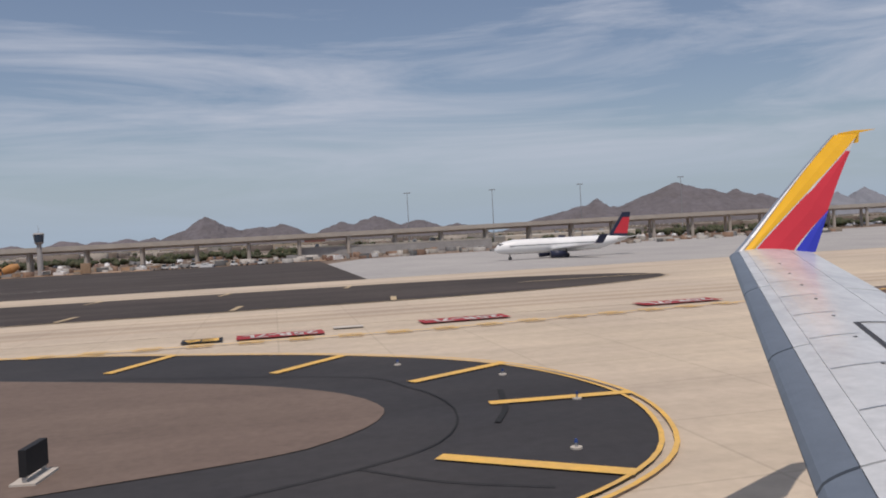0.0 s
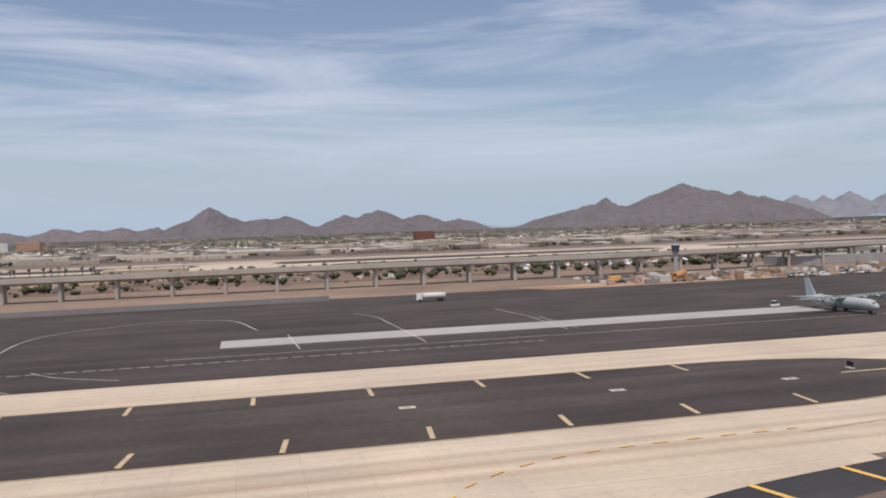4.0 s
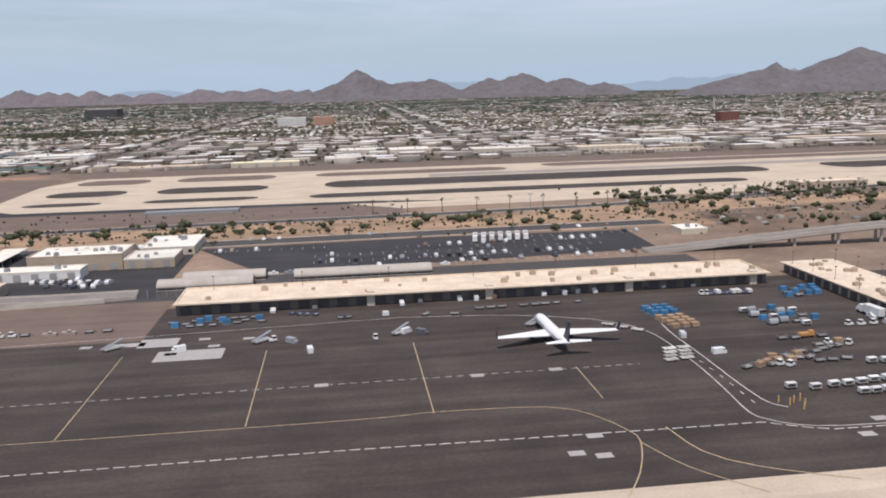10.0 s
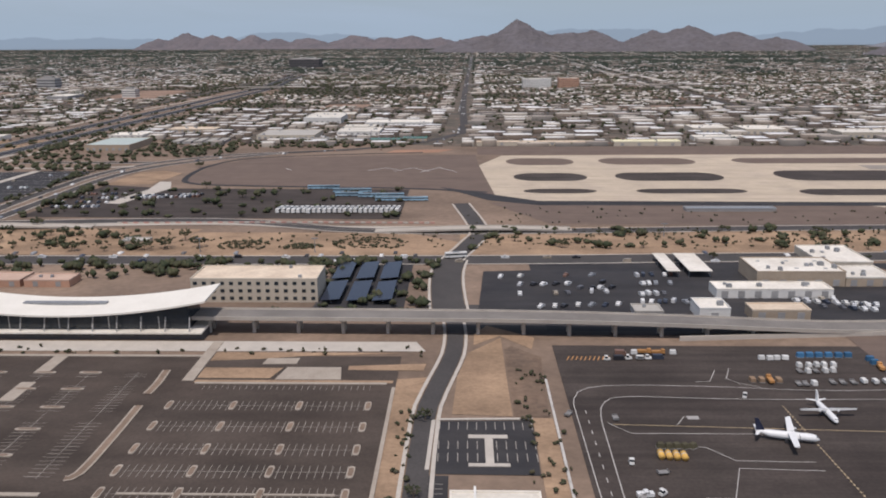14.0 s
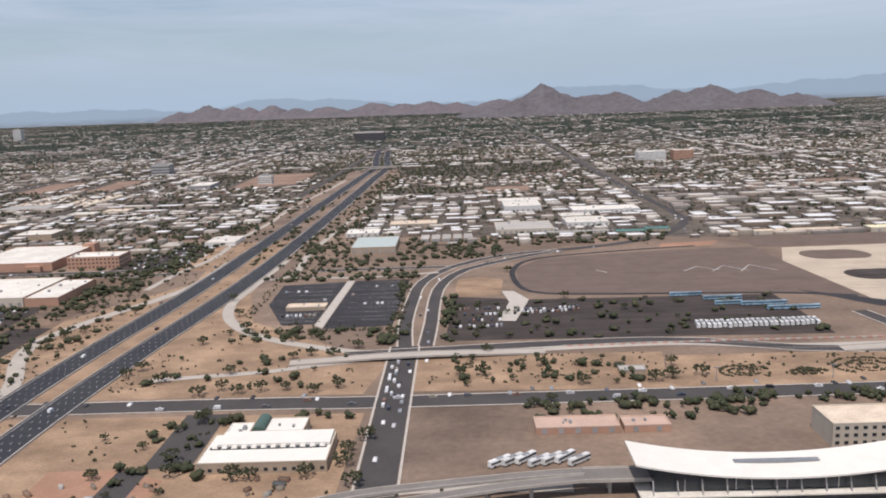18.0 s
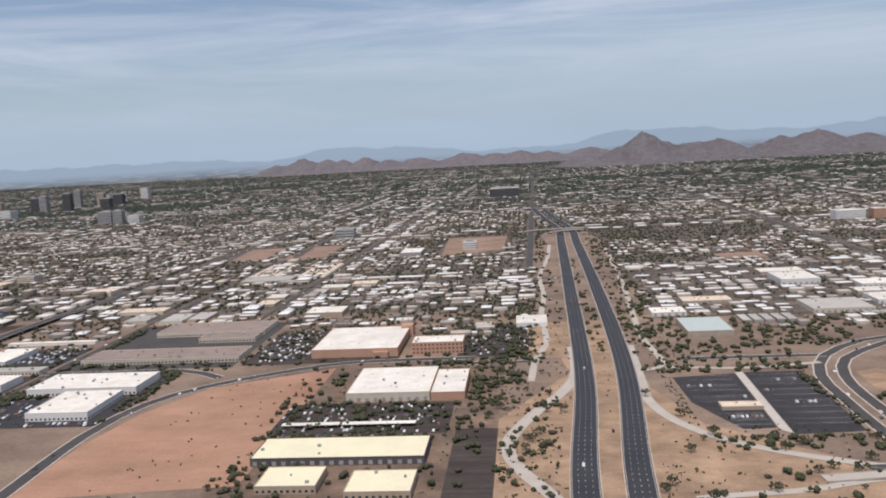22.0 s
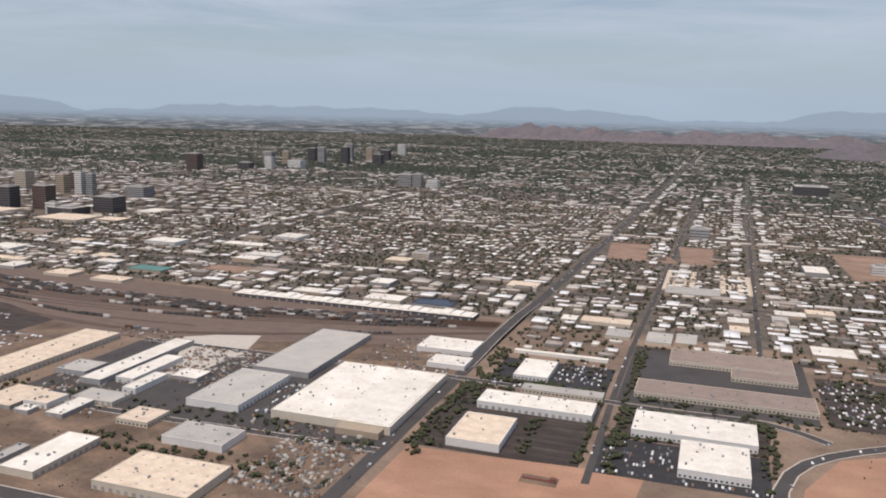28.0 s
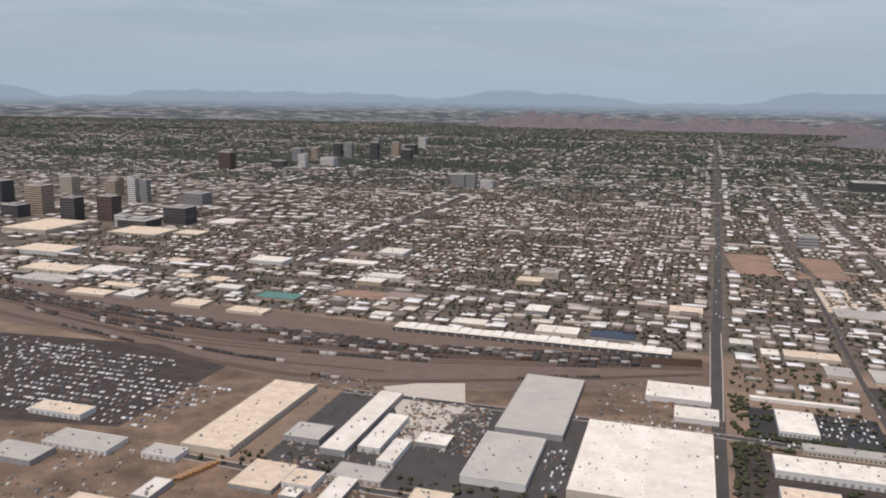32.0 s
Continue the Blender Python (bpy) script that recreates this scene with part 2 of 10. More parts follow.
def streaked(m, low=0.8, high=1.12, sx=0.012, sy=0.35, spots=0.07):
    """Adds drawn-out wear along the runway's direction and large soft stains."""
    n, l = m.node_tree.nodes, m.node_tree.links
    b = n["Principled BSDF"]
    geo = n.new("ShaderNodeNewGeometry")
    last = b.inputs["Base Color"].links[0].from_socket
    for scale, a, z in (((sx, sy, 0.1), low, high), ((spots, spots * 1.6, 0.1), low * 1.04, high * 0.98)):
        mp = n.new("ShaderNodeMapping")
        mp.inputs["Scale"].default_value = scale
        l.new(geo.outputs["Position"], mp.inputs["Vector"])
        nz = n.new("ShaderNodeTexNoise")
        nz.inputs["Scale"].default_value, nz.inputs["Detail"].default_value, nz.inputs["Roughness"].default_value = 1.0, 6, 0.62
        l.new(mp.outputs["Vector"], nz.inputs["Vector"])
        rg = n.new("ShaderNodeMapRange")
        rg.inputs["From Min"].default_value, rg.inputs["From Max"].default_value = 0.32, 0.68
        rg.inputs["To Min"].default_value, rg.inputs["To Max"].default_value = a, z
        l.new(nz.outputs["Fac"], rg.inputs["Value"])
        mul = n.new("ShaderNodeMixRGB")
        mul.blend_type = "MULTIPLY"
        mul.inputs["Fac"].default_value = 1
        l.new(last, mul.inputs["Color1"])
        l.new(rg.outputs["Result"], mul.inputs["Color2"])
        last = mul.outputs["Color"]
    l.new(last, b.inputs["Base Color"])
    return m


M_DESERT = streaked(material("desert_soil", (0.28, 0.20, 0.145), 0.95, 0, 0.3, 0.02, 0.5, tint=(0.20, 0.145, 0.11)), 0.72, 1.15, 0.03, 0.04, 0.012)
M_SAND = streaked(material("pale_sand", (0.42, 0.285, 0.182), 0.95, 0, 0.3, 0.07, 1.2, tint=(0.29, 0.195, 0.127)), 0.72, 1.14, 0.06, 0.09, 0.035)
M_RED = streaked(material("red_dirt", (0.40, 0.235, 0.155), 0.95, 0, 0.2, 0.04, 0.8, tint=(0.34, 0.19, 0.125)), 0.84, 1.1, 0.02, 0.05, 0.03)
M_VACANT = streaked(material("vacant_lot_dirt", (0.32, 0.215, 0.155), 0.95, 0, 0.3, 0.06, 0.8, tint=(0.25, 0.165, 0.12)), 0.75, 1.15, 0.03, 0.05, 0.03)
M_INFIELD = streaked(material("brown_infield_gravel", (0.172, 0.127, 0.102), 0.95, 0, 0.22, 0.12, 5, tint=(0.145, 0.105, 0.086)), 0.88, 1.07, 0.02, 0.5)
M_ASPHALT = streaked(material("apron_asphalt", (0.057, 0.0445, 0.039), 0.9, 0, 0.32, 0.05, 1.8, tint=(0.072, 0.058, 0.050)), 0.68, 1.22)
M_LOT = streaked(material("sun_browned_asphalt", (0.068, 0.051, 0.041), 0.9, 0, 0.28, 0.08, 2.0, tint=(0.085, 0.066, 0.054)), 0.75, 1.18, 0.04, 0.1)
M_PLANTER = material("dusty_kerb_concrete", (0.40, 0.345, 0.285), 0.85, 0, 0.2, 0.3, 3, tint=(0.32, 0.27, 0.22))
M_BLACK = streaked(material("fresh_asphalt", (0.035, 0.034, 0.037), 0.85, 0, 0.25, 0.12, 4, tint=(0.05, 0.046, 0.046)), 0.8, 1.15, 0.03, 0.25)
M_ROAD = material("road_asphalt", (0.060, 0.055, 0.053), 0.9, 0, 0.25, 0.06, 2, tint=(0.082, 0.074, 0.070))
M_FREEWAY = material("freeway_asphalt", (0.035, 0.036, 0.042), 0.85, 0, 0.25, 0.05, 1.5, tint=(0.045, 0.045, 0.05))
M_CONC = streaked(jointed(material("taxiway_concrete", (0.57, 0.472, 0.352), 0.9, 0, 0.16, 0.07, 2.5, tint=(0.48, 0.395, 0.31)), 3.4, 0.14), 0.86, 1.08, 0.015, 0.5)
wheel_worn(M_CONC, [(39.6, 1.1, 0.9), (37.6, 0.9, 0.8), (41.6, 0.8, 0.5), (65.0, 1.2, 0.5)])
M_CONC2 = jointed(material("apron_concrete", (0.40, 0.38, 0.355), 0.9, 0, 0.16, 0.07, 2.5, tint=(0.33, 0.315, 0.30)), 3.4, 0.16)
M_RUNWAY = material("runway_concrete", (0.33, 0.29, 0.25), 0.9, 0, 0.2, 0.05, 2.0, tint=(0.26, 0.23, 0.2))
M_RUBBER = material("tyre_dust", (0.485, 0.396, 0.300), 0.9, 0, 0.2, 0.2, 3)
M_KERB = material("pale_concrete", (0.52, 0.47, 0.41), 0.85, 0, 0.15, 0.3, 3)
M_STRUCT = material("viaduct_concrete", (0.44, 0.40, 0.35), 0.85, 0, 0.2, 0.25, 4, tint=(0.36, 0.32, 0.28))
M_YELLOW = material("yellow_paint", (0.74, 0.44, 0.10), 0.7, 0, 0.2, 1.2, 9, tint=(0.58, 0.37, 0.13))
M_FADED = material("faded_yellow_paint", (0.56, 0.42, 0.24), 0.75, 0, 0.35, 0.8, 7, tint=(0.36, 0.29, 0.20))
M_WHITE = material("white_paint", (0.60, 0.57, 0.53), 0.7, 0, 0.35, 0.5, 5)
M_BAY = material("worn_bay_paint", (0.44, 0.40, 0.35), 0.8, 0, 0.4, 0.5, 5)
M_REDPAINT = material("red_paint", (0.36, 0.035, 0.04), 0.7, 0, 0.2, 1.0, 9)
M_BLACKPAINT = material("black_paint", (0.02, 0.02, 0.022), 0.7, 0, 0.2, 1.0, 9)
M_ROOFWHITE = material("white_roof_membrane", (0.79, 0.745, 0.665), 0.75, 0, 0.2, 0.11, 1.3, tint=(0.62, 0.57, 0.49), randomly=0.12)
M_STATIONROOF = material("coated_white_roof", (0.80, 0.76, 0.68), 0.6, 0, 0.08, 0.2, 2.5, tint=(0.74, 0.70, 0.62))
M_ROOFPINK = material("salmon_roof", (0.56, 0.40, 0.31), 0.8, 0, 0.14, 0.2, 2, tint=(0.47, 0.33, 0.26))
M_PALEBLUE = material("pale_blue_paint", (0.33, 0.50, 0.62), 0.5, 0, 0.2, 0.9, 6, randomly=0.35)
M_DULLRED = material("sunbleached_red_plastic", (0.52, 0.30, 0.25), 0.7, 0, 0.2, 0.9, 6)
M_ROOFCREAM = material("cream_roof_membrane", (0.73, 0.605, 0.465), 0.8, 0, 0.24, 0.22, 1.8, tint=(0.57, 0.455, 0.345), randomly=0.06)
M_ROOFGREY = material("grey_roof_gravel", (0.46, 0.43, 0.385), 0.85, 0, 0.2, 0.09, 1.6, tint=(0.38, 0.36, 0.33), randomly=0.15)
M_ROOFBROWN = material("brown_roof_gravel", (0.29, 0.225, 0.19), 0.9, 0, 0.2, 0.12, 1.6, randomly=0.1)
M_ROOFYELLOW = material("pale_yellow_roof", (0.78, 0.72, 0.50), 0.8, 0, 0.1, 0.1, 1.4)
M_ROOFRED = material("red_metal_roof", (0.42, 0.20, 0.14), 0.6, 0, 0.15, 0.3, 2)
M_WALLCREAM = material("cream_wall", (0.60, 0.53, 0.43), 0.85, 0, 0.12, 0.3, 3, randomly=0.12)
M_WALLTAN = material("tan_wall", (0.45, 0.36, 0.27), 0.85, 0, 0.14, 0.3, 3, randomly=0.12)
M_WALLPINK = material("salmon_wall", (0.50, 0.30, 0.21), 0.85, 0, 0.14, 0.3, 3, randomly=0.08)
M_WALLBRICK = material("brick_red_wall", (0.22, 0.095, 0.075), 0.85, 0, 0.15, 0.3, 3)
M_WALLWHITE = material("white_wall", (0.72, 0.70, 0.66), 0.8, 0, 0.1, 0.3, 3, randomly=0.08)
M_WALLGREY = material("grey_wall", (0.36, 0.35, 0.34), 0.8, 0, 0.14, 0.3, 3, randomly=0.15)
M_WALLDARK = material("dark_wall", (0.11, 0.10, 0.10), 0.7, 0, 0.2, 0.4, 3)
# concourse wall, brown darkened to carry the shade under the eave
M_WALLSHADE = material("shade_darkened_wall", (0.22, 0.19, 0.165), 0.8, 0, 0.2, 0.3, 3, tint=(0.15, 0.13, 0.115))
M_TOWERBROWN = material("brown_tower_wall", (0.15, 0.105, 0.09), 0.7, 0, 0.15, 0.4, 3)
M_GLASS = material("dark_window_glass", (0.03, 0.04, 0.05), 0.15, 0, 0.2, 0.4, 2, spec=0.6)
M_GLASSBLUE = material("blue_tinted_glass", (0.06, 0.09, 0.13), 0.12, 0.0, 0.2, 0.3, 2, spec=0.6)
M_METAL = material("galvanised_metal", (0.50, 0.50, 0.50), 0.45, 0.7, 0.15, 0.8, 6)
M_GREYMETAL = material("grey_painted_metal", (0.33, 0.34, 0.35), 0.5, 0.2, 0.15, 0.8, 6, randomly=0.2)
M_DARKMETAL = material("dark_metal", (0.06, 0.06, 0.065), 0.5, 0.3, 0.2, 0.8, 6)
M_RUST = material("rusty_steel", (0.17, 0.095, 0.06), 0.85, 0.2, 0.3, 0.8, 6, randomly=0.3)
M_SOLAR = material("solar_panel", (0.025, 0.03, 0.05), 0.2, 0.1, 0.2, 0.4, 6, spec=0.6)
M_RUBBERBLACK = material("rubber", (0.02, 0.02, 0.02), 0.8, 0, 0.2, 1, 8)
M_TARP = material("blue_tarpaulin", (0.06, 0.18, 0.33), 0.6, 0, 0.2, 0.9, 6, randomly=0.25)
M_BLUEPAINT = material("blue_enamel", (0.035, 0.07, 0.22), 0.5, 0, 0.2, 0.9, 6, randomly=0.3)
M_CARTWHITE = material("white_cart_panel", (0.72, 0.71, 0.68), 0.6, 0, 0.15, 0.9, 6, randomly=0.15)
M_DOLLY = material("dusty_dolly_deck", (0.58, 0.56, 0.51), 0.6, 0.1, 0.3, 0.9, 6, randomly=0.45)
M_CARTGREY = material("grey_cart_frame", (0.30, 0.29, 0.28), 0.6, 0.2, 0.2, 0.9, 6, randomly=0.3)
M_ORANGE = material("orange_enamel", (0.50, 0.25, 0.09), 0.55, 0, 0.15, 0.8, 6, randomly=0.2)
M_GREENROOF = material("teal_roof", (0.11, 0.23, 0.20), 0.6, 0, 0.15, 0.4, 4)
M_CAR = palette("car_paint", [(0.75, 0.75, 0.74), (0.55, 0.55, 0.56), (0.80, 0.79, 0.77), (0.03, 0.03, 0.035), (0.30, 0.31, 0.33), (0.70, 0.69, 0.66), (0.76, 0.76, 0.75), (0.05, 0.06, 0.085), (0.12, 0.12, 0.13), (0.35, 0.30, 0.24), (0.72, 0.72, 0.71), (0.22, 0.13, 0.10), (0.60, 0.60, 0.60), (0.78, 0.78, 0.77)], 0.3)
M_CARS = palette("car_paint_many", [(0.75, 0.75, 0.74), (0.55, 0.55, 0.56), (0.80, 0.79, 0.77), (0.04, 0.04, 0.045), (0.30, 0.31, 0.33), (0.16, 0.15, 0.15), (0.10, 0.11, 0.14), (0.66, 0.65, 0.63), (0.20, 0.12, 0.09), (0.06, 0.06, 0.065)], 0.35, island=True)
M_HOMES = palette("house_roofs", [(0.80, 0.77, 0.72), (0.115, 0.096, 0.084), (0.19, 0.14, 0.11), (0.23, 0.19, 0.16), (0.64, 0.59, 0.52), (0.21, 0.125, 0.09), (0.13, 0.112, 0.10), (0.46, 0.41, 0.36), (0.28, 0.22, 0.175), (0.15, 0.115, 0.09), (0.76, 0.74, 0.71)], 0.85, island=True, fine=2.0)
M_FARHOMES = palette("far_roofs", [(0.82, 0.80, 0.77), (0.12, 0.108, 0.098), (0.17, 0.14, 0.12), (0.68, 0.65, 0.61), (0.50, 0.47, 0.43), (0.19, 0.145, 0.12), (0.10, 0.092, 0.086), (0.26, 0.23, 0.20), (0.78, 0.77, 0.75)], 0.85, island=True, fine=1.0)
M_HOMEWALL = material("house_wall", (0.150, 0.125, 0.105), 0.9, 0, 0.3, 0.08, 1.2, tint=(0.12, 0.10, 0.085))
M_SHOPWALL = palette("shop_walls", [(0.20, 0.165, 0.135), (0.36, 0.32, 0.275), (0.13, 0.105, 0.09), (0.25, 0.21, 0.175), (0.16, 0.125, 0.10), (0.18, 0.165, 0.15)], 0.85, island=True, fine=2.0)
M_CITY = material("city_soil", (0.172, 0.134, 0.106), 0.95, 0, 0.5, 0.06, 0.35, tint=(0.076, 0.072, 0.058))
M_GARDEN = material("irrigated_gardens", (0.105, 0.102, 0.078), 0.95, 0, 0.5, 0.02, 0.15, tint=(0.062, 0.068, 0.052))
M_GOODS = palette("yard_goods", [(0.30, 0.28, 0.25), (0.16, 0.10, 0.07), (0.42, 0.40, 0.37), (0.10, 0.10, 0.10), (0.22, 0.18, 0.14), (0.25, 0.16, 0.11), (0.46, 0.43, 0.39), (0.19, 0.185, 0.18)], 0.7, island=True)
M_WAGON = palette("wagon_paint", [(0.10, 0.068, 0.052), (0.065, 0.058, 0.055), (0.42, 0.39, 0.36), (0.06, 0.05, 0.045), (0.05, 0.047, 0.047), (0.15, 0.125, 0.11), (0.055, 0.05, 0.047), (0.08, 0.065, 0.055)], 0.7, island=True)
M_BALLAST = material("track_ballast", (0.10, 0.08, 0.068), 0.95, 0, 0.3, 0.08, 1.5, tint=(0.065, 0.054, 0.048))
# ridge rock with distance haze mixed into its base colour
M_HAZEROCK = material("haze_pale_rock", (0.205, 0.21, 0.232), 0.95, 0, 0.12, 0.004, 0.02, tint=(0.18, 0.188, 0.212))
# distant foliage, greyed and blued so its colour carries the haze
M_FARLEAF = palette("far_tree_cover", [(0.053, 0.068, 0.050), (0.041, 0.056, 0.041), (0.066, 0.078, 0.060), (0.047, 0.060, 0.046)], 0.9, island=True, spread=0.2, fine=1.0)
M_RAMP = material("ramp_concrete", (0.47, 0.42, 0.36), 0.9, 0, 0.2, 0.08, 2, tint=(0.40, 0.355, 0.305))
# track bed darkened like the viaduct's shadow side and the gap between tracks
M_TRACKBED = material("shadow_toned_track", (0.235, 0.215, 0.195), 0.9, 0, 0.25, 0.1, 2.5, tint=(0.17, 0.155, 0.14))
M_YARD = streaked(material("yard_dirt", (0.235, 0.160, 0.112), 0.95, 0, 0.4, 0.06, 0.9, tint=(0.125, 0.092, 0.070)), 0.7, 1.2, 0.05, 0.06, 0.03)
M_SHOPS = palette("flat_roofs", [(0.80, 0.78, 0.74), (0.52, 0.47, 0.41), (0.70, 0.64, 0.56), (0.30, 0.275, 0.25), (0.82, 0.81, 0.78), (0.34, 0.27, 0.22), (0.48, 0.41, 0.34), (0.22, 0.185, 0.16)], 0.8, island=True, fine=2.0)
M_STORES = palette("store_roofs", [(0.82, 0.80, 0.77), (0.74, 0.69, 0.62), (0.84, 0.83, 0.81), (0.55, 0.49, 0.42), (0.80, 0.78, 0.74), (0.40, 0.34, 0.29)], 0.8, island=True, fine=2.0)
M_LEAF = palette("tree_foliage", [(0.068, 0.072, 0.036), (0.050, 0.060, 0.031), (0.085, 0.086, 0.046), (0.070, 0.068, 0.040), (0.044, 0.056, 0.028)], 0.85, island=True, spread=0.3, fine=3.0)
M_SHRUB = palette("desert_shrub", [(0.075, 0.072, 0.040), (0.095, 0.085, 0.052), (0.055, 0.062, 0.033)], 0.9, island=True, spread=0.3, fine=5.0)
M_VAULT = material("dark_green_metal", (0.10, 0.16, 0.13), 0.5, 0.2, 0.2, 0.6, 5)
M_BARK = material("bark", (0.13, 0.095, 0.07), 0.9, 0, 0.3, 1.5, 9)
# rock cooled towards grey-blue, a little distance haze put into the colour
M_ROCK = material("mountain_rock", (0.140, 0.128, 0.138), 0.95, 0, 0.35, 0.012, 0.06, tint=(0.115, 0.103, 0.105))
# paler, greyer version of the mountain rock, haze included in the colour
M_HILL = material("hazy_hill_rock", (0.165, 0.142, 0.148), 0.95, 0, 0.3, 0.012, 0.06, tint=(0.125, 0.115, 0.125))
M_BLUEWING = material("blue_lacquer", (0.030, 0.040, 0.42), 0.25, 0.0, 0.08, 0.8, 4, spec=0.5)
M_REDWING = material("red_lacquer", (0.55, 0.03, 0.045), 0.3, 0, 0.08, 0.8, 4, spec=0.5)
M_YELLOWWING = material("yellow_lacquer", (0.85, 0.46, 0.02), 0.3, 0, 0.08, 0.8, 4, spec=0.5)
M_WINGGREY = material("wing_grey_paint", (0.64, 0.645, 0.64), 0.24, 0.1, 0.14, 2.0, 12, tint=(0.49, 0.50, 0.50))
M_WINGDARK = material("slat_grey_paint", (0.16, 0.19, 0.23), 0.4, 0.2, 0.14, 2.0, 12)
M_SILVER = material("bare_aluminium", (0.62, 0.63, 0.64), 0.32, 0.85, 0.1, 2.0, 12)
M_MILITARY = material("military_grey", (0.37, 0.41, 0.41), 0.6, 0, 0.12, 0.8, 5)
M_NAVY = material("navy_tail_paint", (0.025, 0.03, 0.06), 0.4, 0, 0.1, 0.8, 5)
M_FUSELAGE = material("white_fuselage", (0.80, 0.80, 0.79), 0.35, 0, 0.08, 0.6, 4)


# ---- building kit ----
class Mesh:
    """Collects faces of one part."""

    def __init__(self):
        self.v, self.f = [], []

    def quad(self, *p):
        k = len(self.v)
        self.v += [tuple(q) for q in p]
        self.f.append(tuple(range(k, k + len(p))))
        return self

    def box(self, x0, x1, y0, y1, z0, z1, turn=0.0, at=None, bottom=False, taper=0.0):
        k = len(self.v)
        cx, cy = at or ((x0 + x1) / 2, (y0 + y1) / 2)
        c, s = math.cos(turn), math.sin(turn)
        for z, g in ((z0, 0.0), (z1, taper)):
            for x, y in ((x0 + g, y0 + g), (x1 - g, y0 + g), (x1 - g, y1 - g), (x0 + g, y1 - g)):
                dx, dy = x - cx, y - cy
                self.v.append((cx + c * dx - s * dy, cy + s * dx + c * dy, z))
        self.f += [(k + 4, k + 5, k + 6, k + 7)] + [(k + i, k + (i + 1) % 4, k + 4 + (i + 1) % 4, k + 4 + i) for i in range(4)]
        if bottom:
            self.f.append((k + 3, k + 2, k + 1, k))
        return self

    def prism(self, outline, z0, z1):
        """An upright prism over an outline of (x, y), counter-clockwise."""
        k, n = len(self.v), len(outline)
        self.v += [(x, y, z0) for x, y in outline] + [(x, y, z1) for x, y in outline]
        self.f.append(tuple(range(k + n, k + 2 * n)))
        self.f += [(k + i, k + (i + 1) % n, k + n + (i + 1) % n, k + n + i) for i in range(n)]
        return self

    def loft(self, rings, caps=True):
        """A skin over rings of equal point counts."""
        k, n = len(self.v), len(rings[0])
        for r in rings:
            self.v += [tuple(p) for p in r]
        for a in range(len(rings) - 1):
            for i in range(n):
                j = (i + 1) % n
                self.f.append((k + a * n + i, k + a * n + j, k + (a + 1) * n + j, k + (a + 1) * n + i))
        if caps:
            self.f.append(tuple(k + i for i in reversed(range(n))))
            self.f.append(tuple(k + (len(rings) - 1) * n + i for i in range(n)))
        return self

    def tube(self, p, q, r0, r1=None, n=8):
        p, q = Vector(p), Vector(q)
        r1 = r0 if r1 is None else r1
        w = (q - p).normalized()
        u = w.orthogonal().normalized()
        v = w.cross(u)
        ring = lambda c, r: [c + r * (math.cos(a) * u + math.sin(a) * v) for a in [2 * math.pi * i / n for i in range(n)]]
        return self.loft([ring(p, r0), ring(q, r1)])

    def data(self, name, mat, smooth=False):
        me = bpy.data.meshes.new(name)
        me.from_pydata(self.v, [], self.f)
        me.materials.append(mat)
        if smooth:
            me.polygons.foreach_set("use_smooth", [True] * len(me.polygons))
        me.update()
        return me


def part(name, mesh, mat, parent, label="", smooth=False):
    ob = new(name, mesh if isinstance(mesh, bpy.types.Mesh) else mesh.data(name, mat, smooth))
    ob.parent = parent
    return tagged(ob, label)


def thing(name, at, label, category, group="", turn=0.0):
    ob = new(name)
    ob.empty_display_size = 0.3
    ob.matrix_basis = pose(at[0], at[1], at[2] if len(at) > 2 else 0, 0, 0, turn)
    return tagged(ob, label, category, group)


def sheet(name, outline, z, mat, label, category, thick=0.0):
    """A flat layer of the setting."""
    m = Mesh()
    if thick:
        m.prism(outline, z, z + thick)
    else:
        m.quad(*[(x, y, z) for x, y in outline])
    ob = new(name, m.data(name, mat))
    return tagged(ob, label, category, kind="structure")


def rect(x0, x1, y0, y1):
    return [(x0, y0), (x1, y0), (x1, y1), (x0, y1)]


def spline(points, step=6.0):
    """A smooth line through points (Catmull-Rom)."""
    pts = [Vector(p) for p in points]
    pts = [2 * pts[0] - pts[1]] + pts + [2 * pts[-1] - pts[-2]]
    out = []
    for a, b, c, d in zip(pts, pts[1:], pts[2:], pts[3:]):
        n = max(2, int((c - b).length / step))
        for i in range(n):
            t = i / n
            out.append(0.5 * (2 * b + (c - a) * t + (2 * a - 5 * b + 4 * c - d) * t * t + (3 * b - a - 3 * c + d) * t * t * t))
    return out + [pts[-2]]


